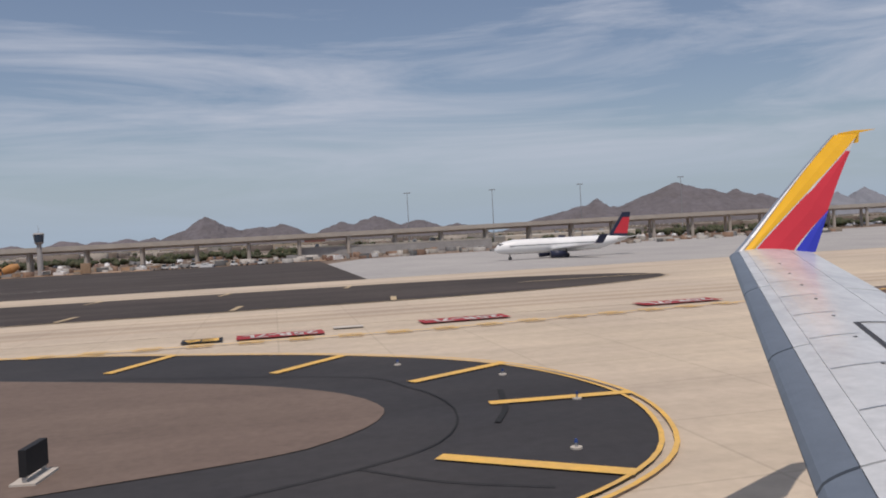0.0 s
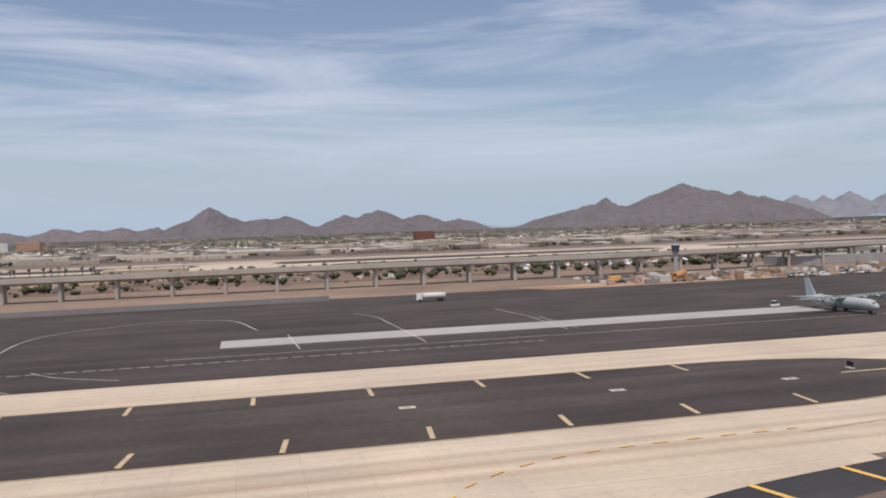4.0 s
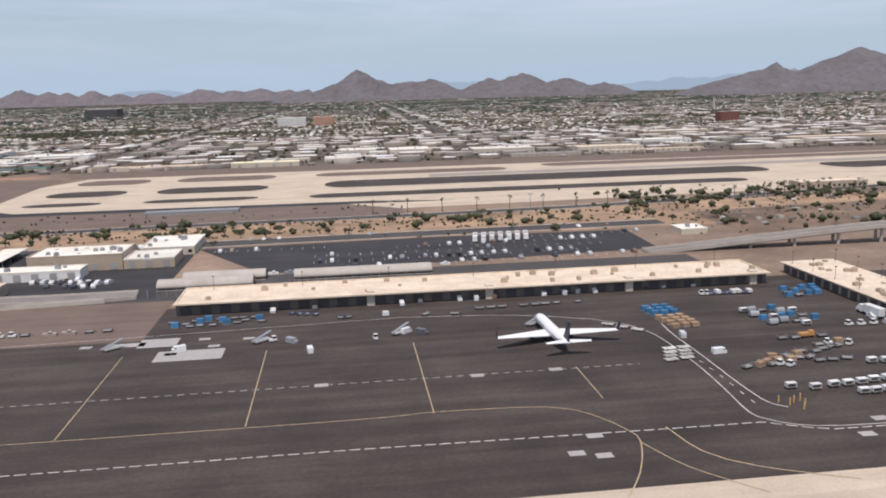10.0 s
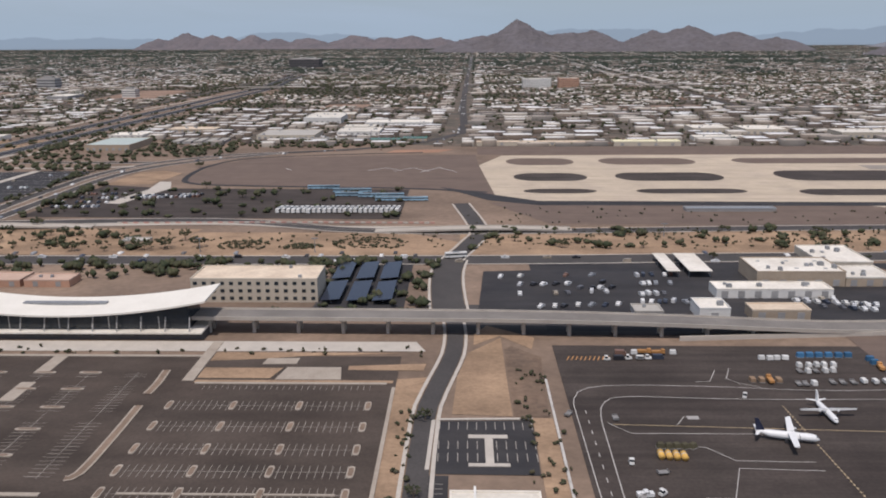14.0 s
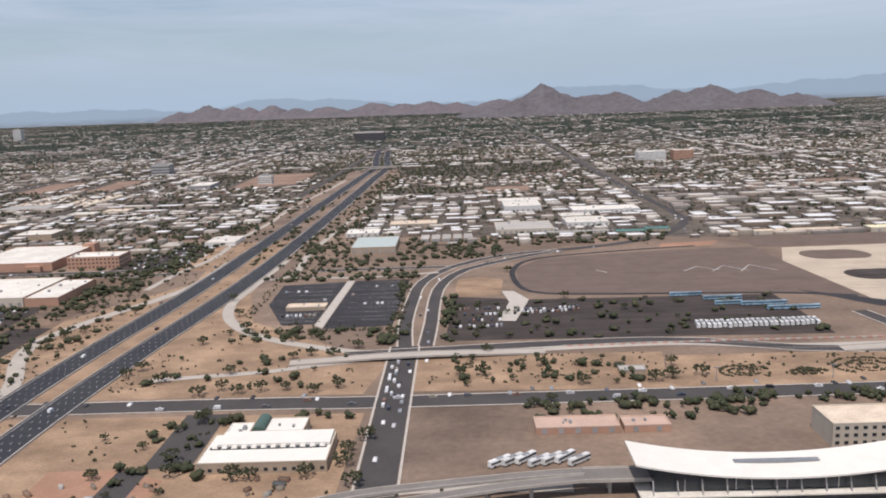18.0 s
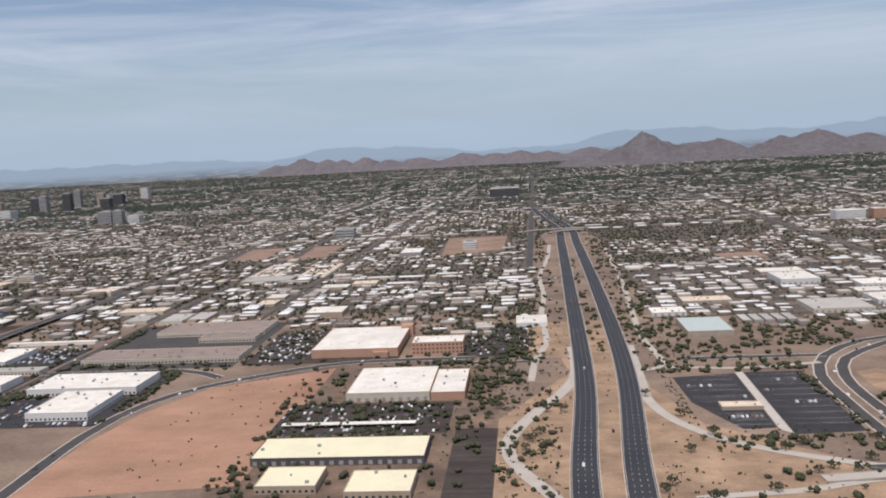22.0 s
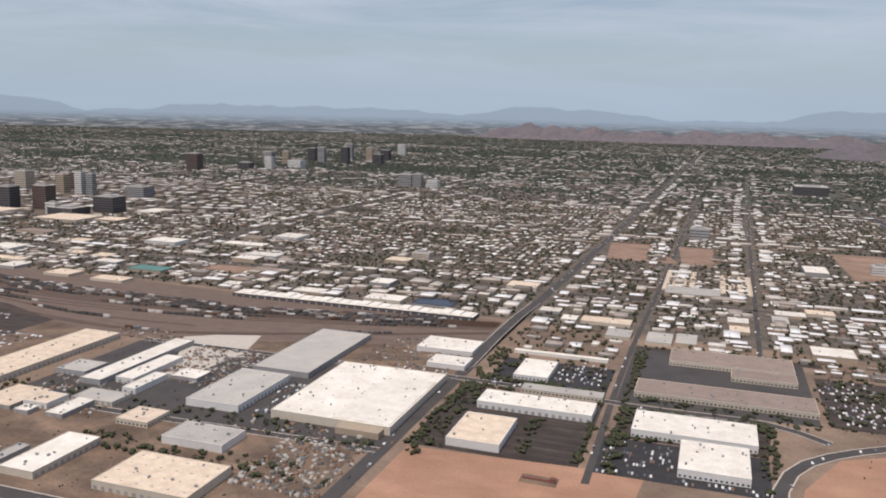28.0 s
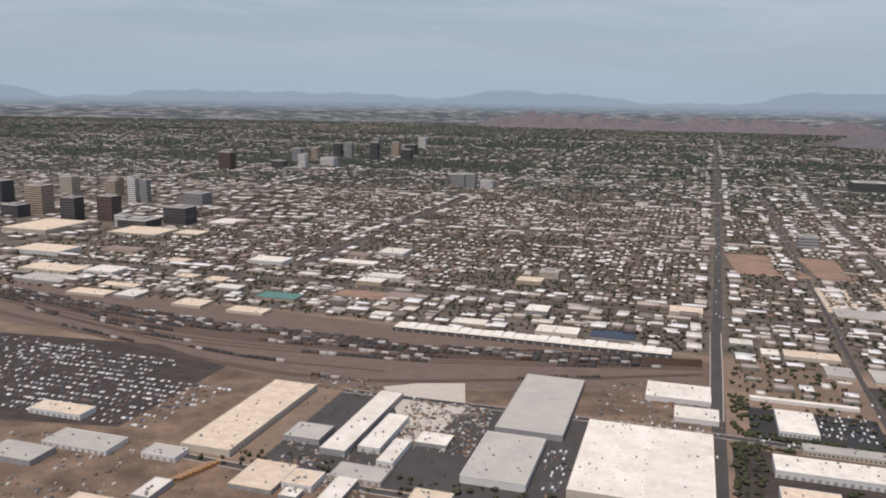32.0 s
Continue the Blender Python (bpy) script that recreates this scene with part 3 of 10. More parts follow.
def ribbon(points, width, z, mesh=None, dash=None, offset=0.0):
    """A band along a line; dash: (drawn, skipped) lengths."""
    m = mesh or Mesh()
    run, pts = 0.0, [Vector(p) for p in points]
    sides = []
    for i, p in enumerate(pts):
        d = (pts[min(i + 1, len(pts) - 1)] - pts[max(i - 1, 0)])
        d = Vector((d.x, d.y)).normalized()
        sides.append(Vector((-d.y, d.x)))
    if dash is None:
        k = len(m.v)
        for p, s in zip(pts, sides):
            h = p.z if len(p) > 2 else 0.0
            for e in (offset + width / 2, offset - width / 2):
                m.v.append((p.x + s.x * e, p.y + s.y * e, z + h))
        m.f += [(k + 2 * i, k + 2 * i + 1, k + 2 * i + 3, k + 2 * i + 2) for i in range(len(pts) - 1)]
        return m
    for i in range(len(pts) - 1):
        a, b = pts[i], pts[i + 1]
        n = (b - a).length
        x = 0.0
        while x < n:
            phase = (run + x) % sum(dash)
            step = min((dash[0] - phase) if phase < dash[0] else (sum(dash) - phase), n - x) + 1e-6
            if phase < dash[0]:
                p, q, s = a.lerp(b, x / n), a.lerp(b, min(1, (x + step) / n)), sides[i]
                o, w = offset, width / 2
                m.quad(*[(r.x + s.x * e, r.y + s.y * e, z + (r.z if len(r) > 2 else 0)) for r, e in ((p, o + w), (p, o - w), (q, o - w), (q, o + w))])
            x += step
        run += n
    return m


def marking(name, mesh, mat, label, category="marking"):
    return tagged(new(name, mesh.data(name, mat)), label, category, kind="structure")

# ---- ground and pavements ----
sheet("ground", rect(-9000, 8000, -6000, 9000), 0.0, M_DESERT, "dry brown desert soil reaching to the horizon", "ground")

sheet("ground_2", [(-7000, 450), (-1800, 560), (-1330, 545), (-1100, 540), (-760, 520), (-700, 500), (-470, 446), (7000, 446), (7000, 8500), (-7000, 8500)], 0.015, M_CITY, "grey-brown soil and paving between the city houses", "ground")

sheet("ground_3", [(-7000, 1500), (-2600, 1360), (-1200, 1480), (-300, 1400), (900, 1500), (7000, 1500), (7000, 8500), (-7000, 8500)], 0.03, M_GARDEN, "green irrigated gardens of the far districts", "ground")

# infield and runway beside the take-off roll
sheet("infield_1", rect(-520, 240, 8, 46), 0.02, M_INFIELD, "brown gravel infield between runway and taxiway", "infield")
sheet("runway_1", rect(-700, 400, -11, 8.6), 0.05, M_RUNWAY, "grey-tan concrete runway with tyre marks", "runway")
sheet("taxiway_1", rect(-520, 240, 34.5, 72), 0.04, M_CONC, "pale tan concrete taxiways with slab joints", "taxiway")
sheet("apron_1", rect(-462, 8, 72, 152), 0.05, M_ASPHALT, "dark brown-grey asphalt airport apron", "apron")
sheet("apron_2", [(8, 72), (240, 72), (240, 205), (16, 148), (2, 110)], 0.045, M_CONC2, "light grey concrete apron", "apron")
sheet("apron_strip", rect(-134.8, -56, 92, 98.4), 0.08, M_CONC2, "light concrete strip across the apron", "apron")


def stadium(x0, x1, y0, y1, west, east, n=14):
    """An island outline with drawn-out round ends; west and east: length of each end."""
    cy, b = (y0 + y1) / 2, (y1 - y0) / 2
    out = []
    for i in range(n + 1):
        a = -math.pi / 2 + math.pi * i / n
        out.append((x1 - east + east * math.cos(a), cy + b * math.sin(a)))
    for i in range(n + 1):
        a = math.pi / 2 + math.pi * i / n
        out.append((x0 + west + west * math.cos(a), cy + b * math.sin(a)))
    return out


def bars(spots, mesh, z=0.09):
    for x, y, dx, dy, w in spots:
        d = Vector((dx, dy)).normalized()
        s = Vector((-d.y, d.x)) * w / 2
        mesh.quad((x + s.x, y + s.y, z), (x - s.x, y - s.y, z), (x + dx - s.x, y + dy - s.y, z), (x + dx + s.x, y + dy + s.y, z))
    return mesh


def closed(outline):
    return [Vector(p) for p in outline] + [Vector(outline[0])]


# the large infield island beside the exit taxiway: shoulder, gravel core, edge lines, bars
EDGE = spline([(-60, 34.5), (-40, 34.5), (-22, 33.6), (-9, 30.6), (-3.4, 28.2), (1.8, 25.2), (5.6, 21.4), (7.0, 16.7), (6.3, 12.8), (4.5, 10.5), (1.5, 9.2), (-4, 8.7), (-24, 8.7)], 0.5)

sheet("taxiway_2", [(-24, 8.6), (26, 8.6), (26, 36), (-24, 36)], 0.03, M_CONC, "tan concrete exit taxiway", "taxiway")
WEST = spline([(-60, 34.5), (-76, 34.7), (-91.4, 34.6), (-97.3, 33.9), (-102.8, 33.1), (-108.3, 32.1), (-112.5, 30.9), (-118, 28.4), (-122.6, 24.6), (-124, 20), (-122, 14), (-116, 10), (-108, 8.7)], 1.2)
sheet("taxiway_4", rect(-152, -100, 8.6, 36), 0.03, M_CONC, "tan concrete exit taxiway", "taxiway")
sheet("shoulder_1", [(p.x, p.y) for p in WEST[::-1]] + [(p.x, p.y) for p in EDGE[1:]], 0.06, M_BLACK, "black asphalt taxiway shoulder", "shoulder")
sheet("shoulder_3", rect(-520, -152, 30.9, 34.5), 0.06, M_BLACK, "black asphalt strip along the taxiway", "shoulder")
inner_west = spline([(-60, 30.9), (-76, 31.1), (-90, 31.1), (-97, 30.4), (-102, 29.7), (-107, 28.6), (-112, 26.8), (-116.5, 24), (-118, 20), (-116, 15), (-110, 11.5), (-100, 9.6)], 1.2)
inner_east = [(-24, 30.9), (-14, 28.4)] + [(p.x, p.y) for p in spline([(-7.8, 25.3), (-2.9, 22.5), (-0.2, 20.6), (1.4, 18.8), (2.0, 17.3), (2.0, 16.3), (1.5, 15.2), (0.4, 14.1), (-0.9, 13.6), (-2.6, 13.2), (-6, 12.4), (-12, 11.0)], 0.7)] + [(-24, 9.6)]
sheet("infield_2", [(p.x, p.y) for p in inner_west] + inner_east[::-1], 0.075, M_INFIELD, "brown gravel core of the infield island", "infield")
lines = Mesh()
edge = [p for p in EDGE if p.x > -16]
ribbon(edge, 0.09, 0.085, lines, offset=-0.02)
ribbon(edge, 0.09, 0.085, lines, offset=0.22)
bars([(-4.9, 25.1, 1.5, 3.1, 0.33), (-0.2, 22.6, 2.1, 2.4, 0.33), (3.1, 19.5, 2.8, 1.7, 0.33), (4.2, 16.3, 3.0, -0.2, 0.33), (2.4, 12.7, 2.5, -1.9, 0.33)], lines)
bars([(-14.9, 28.6, 0.7, 3.2, 0.35)] + [(x, 30.9, 0.15, 3.3, 0.36) for x in (-20, -30.6, -42, -53.4, -64.4, -75, -86.4)] + [(-96.8, 30.8, -0.4, 3.0, 0.36), (-102.4, 29.9, -0.7, 3.1, 0.36), (-108.1, 28.9, -0.9, 3.1, 0.36), (-113.2, 26.8, -1.8, 2.9, 0.36), (-117.2, 23.2, -3.2, 2.0, 0.36), (-118.2, 19, -5, 0.4, 0.36)], lines)
marking("marking_1", lines, M_YELLOW, "yellow taxiway edge lines and shoulder bars")

# cracks and tyre arcs in the black shoulder
cracks = Mesh()
ribbon(spline([(-6, 24.6), (1.5, 21.2), (2.9, 19.0), (3.4, 17.0), (3.3, 15.3), (2.6, 13.6), (1.1, 12.5), (-2, 11.2)], 0.6), 0.035, 0.087, cracks)
ribbon(spline([(1.1, 12.5), (2.2, 11.4), (3.6, 10.6)], 0.5), 0.03, 0.087, cracks)
ribbon(spline([(4.8, 17.6), (4.4, 15.8), (3.9, 14.6)], 0.4), 0.12, 0.086, cracks)
marking("marking_8", cracks, M_RUBBERBLACK, "dark cracks and tyre marks in the asphalt", "crack")

# islands between the two taxiways
for i, (x0, x1, w, e) in enumerate(((-53.5, 27, 14, 22), (-165.4, -76, 16, 20), (-290, -275, 5, 5), (-201, -187, 5, 5), (-260, -236, 5, 5), (60, 200, 15, 15))):
    y0, y1 = (45.3, 62.8) if i < 2 else (44, 58.3)
    shape = stadium(x0, x1, y0, y1, w, e)
    sheet(f"island_{i + 1}", shape, 0.06, M_ASPHALT, "dark asphalt island between taxiways", "island")
    m = Mesh()
    ribbon(closed(shape), 0.1, 0.085, m, offset=-0.2)
    n = max(1, int((x1 - x0 - w - e) / 8.6))
    for k in range(n + 1):
        x = x0 + w + (x1 - x0 - w - e) * k / max(n, 1)
        bars([(x, y1 - 3.2, 0.1 if i else 0.6, 2.9, 0.34), (x + 1.5, y0 + 0.3, 0.4, 3.0, 0.34)], m)
    bars([(x0 + 0.6, (y0 + y1) / 2, w * 0.5, 0.0, 0.34), (x1 - 0.6, (y0 + y1) / 2, -e * 0.45, 0.0, 0.34),
          (x0 + w * 0.3, y0 + (y1 - y0) * 0.16, w * 0.42, 1.6, 0.34), (x0 + w * 0.3, y1 - (y1 - y0) * 0.16, w * 0.42, -1.6, 0.34)], m)
    marking(f"marking_{i + 2}", m, M_FADED, "faded yellow bars and edge line of the taxiway island")

# service covers in the infield
covers = Mesh()
for x, y in ((-29.7, 51), (-19.6, 50.6), (-104.9, 54.5), (-121, 54.6), (-90.8, 53.4), (-25.7, 23.6), (-52.3, 24.3), (-50.8, 23.85), (2.8, 33.2)):
    s = 0.5 if y < 30 else 1.0
    covers.quad((x - 0.6 * s, y - 0.38 * s, 0.09), (x + 0.6 * s, y - 0.38 * s, 0.09), (x + 0.6 * s, y + 0.38 * s, 0.09), (x - 0.6 * s, y + 0.38 * s, 0.09))
marking("marking_9", covers, M_KERB, "pale concrete service covers", "cover")
inner = Mesh()
for x, y in ((-29.7, 51), (-19.6, 50.6), (-104.9, 54.5), (-121, 54.6), (-90.8, 53.4), (-25.7, 23.6), (-52.3, 24.3), (-50.8, 23.85)):
    inner.quad((x - 0.2, y - 0.12, 0.095), (x + 0.2, y - 0.12, 0.095), (x + 0.2, y + 0.12, 0.095), (x - 0.2, y + 0.12, 0.095))
marking("marking_10", inner, M_DARKMETAL, "dark steel grates", "cover")
sheet("patch_1", [(-54.1, 25.3), (-54.1, 23.0), (-50.6, 23.3), (-51.7, 24.5), (-52.6, 25.1)], 0.085, M_BLACK, "black asphalt pad", "pad")

# hold-short line and the painted runway signs
hold = Mesh()
HOLD = spline([(-14, 30.6), (-4, 30.4), (2.7, 30.3), (6.3, 30.3), (10.2, 30.8), (14.5, 31.3), (18.8, 31.7), (30, 32.6)], 2)
ribbon(HOLD, 0.14, 0.095, hold)
ribbon(HOLD, 0.16, 0.095, hold, dash=(0.9, 0.9), offset=0.34)
ribbon(HOLD, 0.16, 0.095, hold, dash=(0.9, 0.9), offset=-0.34)
ribbon(spline([(-66.6, 51.2), (-65.4, 52.2), (-63.8, 52.8)], 0.5), 0.3, 0.09, hold)
ribbon(spline([(-126, 31), (-122.7, 34.9), (-120.9, 36.9), (-116.5, 39.2), (-109.9, 40.2), (-100, 40.4)], 1.5), 0.14, 0.095, hold, dash=(1.0, 1.2))
ribbon(spline([(-197.7, 69.6), (-189, 66.9), (-183.5, 63.4), (-179, 58.5), (-176.7, 54), (-176, 44)], 2), 0.1, 0.09, hold)
marking("marking_11", hold, M_YELLOW, "yellow hold line and taxiway centre lines")
rubber = Mesh()
ribbon(spline([(-40, 39.5), (-57, 43), (-63, 50), (-66, 60), (-68, 72)], 2), 0.1, 0.07, rubber)
ribbon(spline([(-100, 39.5), (-78, 43), (-69, 50), (-60, 57), (-44, 61)], 2), 0.1, 0.072, rubber)
ribbon(spline([(-195, 71), (-186, 66), (-179, 59), (-175, 50), (-172, 40)], 2), 0.22, 0.071, rubber)
marking("marking_12", rubber, M_RUBBER, "faint brown tyre arcs turning across the taxiway", "wheel tracks")


def text_mesh(body, size):
    """The outline of a word in the built-in font, as flat mesh data."""
    cu = bpy.data.curves.new("word", "FONT")
    cu.body, cu.size, cu.align_x, cu.align_y, cu.resolution_u = body, size, "CENTER", "CENTER", 2
    cu.offset = 0.03 * size
    ob = bpy.data.objects.new("word", cu)
    me = bpy.data.meshes.new_from_object(ob)
    bpy.data.objects.remove(ob)
    bpy.data.curves.remove(cu)
    return me


for x, y, w, h, words, ground, ink in ((-2.8, 31.9, 1.5, 1.25, "E6", M_BLACKPAINT, M_YELLOW), (0.1, 32.0, 3.3, 1.4, "25R-7L", M_REDPAINT, M_WHITE),
                                      (7.6, 33.0, 3.7, 1.4, "25R-7L", M_REDPAINT, M_WHITE), (17.6, 33.7, 3.8, 1.4, "25R-7L", M_REDPAINT, M_WHITE)):
    sign = thing("painted_runway_sign", (x, y, 0.1), f"painted pavement sign reading {words} on the taxiway", "pavement sign", "painted signs at the hold line", turn=182)
    part("panel", Mesh().quad((-w / 2, -h / 2, 0), (w / 2, -h / 2, 0), (w / 2, h / 2, 0), (-w / 2, h / 2, 0)), ground, sign)
    me = text_mesh(words, h * 0.95)
    me.materials.append(ink)
    wide = max(v.co.x for v in me.vertices) - min(v.co.x for v in me.vertices)
    me.transform(Matrix.Diagonal((w * 0.86 / wide, 1.0, 1, 1)))
    me.transform(Matrix.Translation((0, 0, 0.01)))
    part("lettering", me, ink, sign)

# apron lines
yl = Mesh()
white_l = Mesh()
ribbon(spline([(-420, 94), (-343.8, 93.6), (-329.2, 94.3), (-315.6, 93.4), (-310.9, 90.1), (-308.2, 84.9), (-308, 81.8), (-310.6, 75), (-315, 68)], 2), 0.12, 0.09, yl)
ribbon(spline([(-308, 81.8), (-305.3, 75.3), (-300, 69)], 2), 0.12, 0.09, yl)
ribbon(spline([(-303.8, 85.2), (-302.4, 78.5), (-298.3, 74.2), (-290, 70)], 2), 0.16, 0.09, yl)
for x, y0, y1 in ((-373, 94, 124), (-351.6, 94, 123), (-329.3, 94, 122.4), (-308, 95, 106.8), (-412.3, 104, 117.0)):
    ribbon([Vector((x, y0)), Vector((x, y1))], 0.12, 0.09, yl)
ribbon([Vector((-456, 119)), Vector((-412.4, 117))], 0.14, 0.09, yl)
ribbon([Vector((-428.0, 125.7)), Vector((-427.3, 88))], 0.22, 0.09, yl, dash=(0.5, 0.4))
ribbon(spline([(-412, 104), (-408, 97), (-399, 94)], 2), 0.2, 0.09, yl)
ribbon([Vector((-384, 106)), Vector((-299, 106.4))], 0.13, 0.09, white_l, dash=(0.9, 0.7))
ribbon([Vector((-460, 85.6)), Vector((-340, 85.4)), Vector((-302, 84.6)), Vector((-292.6, 84.5)), Vector((-288.5, 82.3)), Vector((-285.8, 81.3)), Vector((-268, 80.9)), Vector((-250, 81.4)), Vector((-100, 82))], 0.2, 0.09, white_l, dash=(1.2, 0.45))
ribbon(spline([(-330, 137), (-311.8, 134.5), (-298.5, 129), (-293.7, 123.9), (-292, 119.3), (-291.4, 113), (-291.5, 102.5), (-292, 94.9), (-292.6, 87.5), (-291.6, 85.2), (-288.9, 83.1), (-284, 82.0), (-270, 81.6)], 2), 0.16, 0.092, white_l)
ribbon(spline([(-286.7, 134.8), (-288.9, 121.6), (-289.1, 108.2), (-289.3, 97.3), (-289.1, 91.1), (-288.4, 89.1), (-287.3, 88.2)], 2), 0.18, 0.09, white_l)
ribbon(spline([(-290.5, 112), (-290.3, 100), (-290.6, 90)], 2), 0.14, 0.09, white_l, dash=(1.0, 2.0))
ribbon(spline([(-179, 152), (-180.7, 145.7), (-181.8, 134), (-180.4, 121), (-178.9, 108.6), (-177.8, 99.6), (-179.6, 95.6), (-182.3, 94.1), (-185.6, 92.3)], 2), 0.16, 0.09, white_l)
ribbon(spline([(-178.5, 133.5), (-175.1, 113), (-174, 97.7), (-174, 88.1), (-175.4, 84.7), (-178.9, 83.5), (-189.7, 82.9)], 2), 0.16, 0.09, white_l)
ribbon(spline([(-179.5, 126), (-177, 110), (-175.9, 98), (-176, 91)], 2), 0.14, 0.09, white_l, dash=(1.0, 1.6))
ribbon(spline([(-130.5, 107.6), (-134.3, 122), (-143.3, 125.2), (-151.4, 121.4), (-157.4, 115.4), (-159.2, 108), (-159.1, 98.5), (-158.8, 88.3), (-158.5, 81.4), (-159.8, 77.5), (-162.8, 73.4), (-169, 66.9), (-173.2, 62.9), (-175.3, 59.6), (-176.6, 55.6), (-177.2, 51.9), (-178, 44)], 2), 0.18, 0.09, white_l)
ribbon(spline([(-162.3, 82.2), (-163.2, 77.6), (-166.8, 74), (-169.5, 72.7)], 2), 0.14, 0.09, white_l)
ribbon(spline([(-156.6, 83.1), (-156.2, 77.8), (-151.2, 72.1)], 2), 0.14, 0.09, white_l)
ribbon(spline([(-152, 83), (-149, 79), (-143, 75)], 2), 0.12, 0.09, white_l)
ribbon(spline([(-207, 152), (-205, 120), (-204.5, 100), (-203.5, 92), (-200, 88.5), (-194, 88)], 2), 0.12, 0.09, white_l)
ribbon(spline([(-201.5, 140), (-201, 112), (-200.5, 99), (-199, 94.5)], 2), 0.12, 0.09, white_l)
for pts in ([(-116, 121.5), (-114.9, 120), (-113.4, 114.8), (-112.6, 93.4), (-112.5, 86.4)], [(-126.9, 100.5), (-126.3, 87.3)], [(-94.7, 118), (-93.8, 104), (-94.3, 90)], [(-92.7, 104), (-92.9, 90)]):
    ribbon([Vector(p) for p in pts], 0.14, 0.1, white_l)
ribbon([Vector((-140, 85.5)), Vector((-20, 85.5))], 0.14, 0.09, white_l)
ribbon([Vector((-464.7, 90)), Vector((-464.7, 136))], 0.4, 0.09, white_l)
ribbon(spline([(-461.2, 90), (-461.2, 118), (-460.9, 128), (-458, 132.4), (-450.7, 133.6), (-434.6, 133), (-421.3, 131.9), (-403.5, 132.4), (-330, 137)], 3), 0.13, 0.09, white_l)
ribbon(spline([(-458.5, 90), (-457.9, 112), (-457.5, 122), (-456, 127), (-452.2, 129), (-440, 128.5), (-428, 128.2), (-404, 128.6)], 3), 0.13, 0.09, white_l)
ribbon([Vector((-459.8, 92)), Vector((-459.6, 126))], 0.12, 0.09, white_l, dash=(1.2, 2.2))
for pts in ([(-456.8, 119.5), (-453.9, 116.1), (-431.6, 116.2)], [(-446.5, 118.8), (-444.8, 121.6), (-442.6, 122.0)], [(-446, 112.2), (-444, 111.9), (-441, 108.2), (-430.2, 107.9)], [(-429.8, 105.6), (-441.2, 106.1), (-444.1, 98.5), (-447.9, 98.5), (-448.1, 96)], [(-439.2, 135.1), (-436.8, 135.3), (-434.6, 140)], [(-431.8, 141), (-433.6, 136.6), (-432, 134.4), (-428.9, 133)], [(-463, 96.2), (-452, 96)]):
    ribbon([Vector(p) for p in pts], 0.12, 0.09, white_l)
hatch = Mesh()
for i in range(10):
    ribbon([Vector((-460 + 0.8 * i, 144.6)), Vector((-459.4 + 0.8 * i, 146.4))], 0.2, 0.1, hatch)
marking("marking_7", hatch, M_ORANGE, "orange hatched bay lines on the apron")
sheet("patch_2", rect(-445.6, -439.4, 88, 96.3), 0.085, M_CONC2, "pale concrete rectangle in the apron", "patch")
marking("marking_13", yl, M_FADED, "yellow lead-in lines on the apron")
marking("marking_14", white_l, M_WHITE, "white service-road lines on the apron")
squares = Mesh()
for x, y in ((-315.6, 80.3), (-312.4, 84.3), (-312.9, 79.3), (-322, 106), (-279, 83.2), (-283, 79.5), (-275.3, 84.3), (-269, 86.4), (-259, 79.9), (-443.4, 121.4), (-343, 106.2), (-311, 106.4), (-230, 81), (-360, 127), (-366, 124), (-355, 130), (-362, 131), (-380, 130)):
    squares.quad((x - 0.9, y - 0.6, 0.1), (x + 0.9, y - 0.6, 0.1), (x + 0.9, y + 0.6, 0.1), (x - 0.9, y + 0.6, 0.1))
for x0, x1, y0, y1 in ((-368, -358, 120.5, 125.5), (-377, -371, 129, 131), (-372, -366, 128, 132.5)):
    squares.quad((x0, y0, 0.1), (x1, y0, 0.1), (x1, y1, 0.1), (x0, y1, 0.1))
marking("marking_15", squares, M_CONC2, "pale concrete patches in the apron", "patch")

# landside lots, dirt and roads north of the apron
sheet("dirt_1", [(-262, 152), (240, 152), (260, 210), (-262, 196)], 0.03, M_DESERT, "brown dirt strip under the viaduct", "dirt")
sheet("lot_24", [(-236, 198), (240, 216), (240, 262), (-110, 250), (-236, 236)], 0.055, M_YARD, "brown dirt lots behind the train viaduct", "dirt")
sheet("lot_1", [(-357, 178), (-265, 185), (-264, 211), (-316, 213), (-376, 211)], 0.07, M_BLACK, "dark asphalt car park with pale lines", "car park")
sheet("lot_2", rect(-462, -376, 160, 212), 0.06, M_BLACK, "dark asphalt maintenance yard", "yard")
sheet("road_1", rect(-480, -262, 157.5, 176.5), 0.055, M_ROAD, "grey-brown asphalt service road", "road")
sheet("verge_1", [(-480, 212.5), (-250, 214), (-110, 205), (-110, 262), (-480, 252)], 0.045, M_SAND, "pale sandy landscaped verge with shrubs", "verge")
sheet("dirt_23", [(-74, 146), (16, 150), (10, 158), (-80, 157)], 0.075, M_SAND, "pale sandy berm of the construction yard", "dirt")
sheet("apron_3", rect(-404, -372, 132, 158), 0.07, M_INFIELD, "red-brown gravel patch beside the apron", "dirt")
sheet("verge_2", [(-477, 152), (-471.8, 157), (-466, 150), (-465, 156), (-474.2, 163), (-476.8, 158)], 0.06, M_SAND, "pale sandy strip with shrubs", "verge")

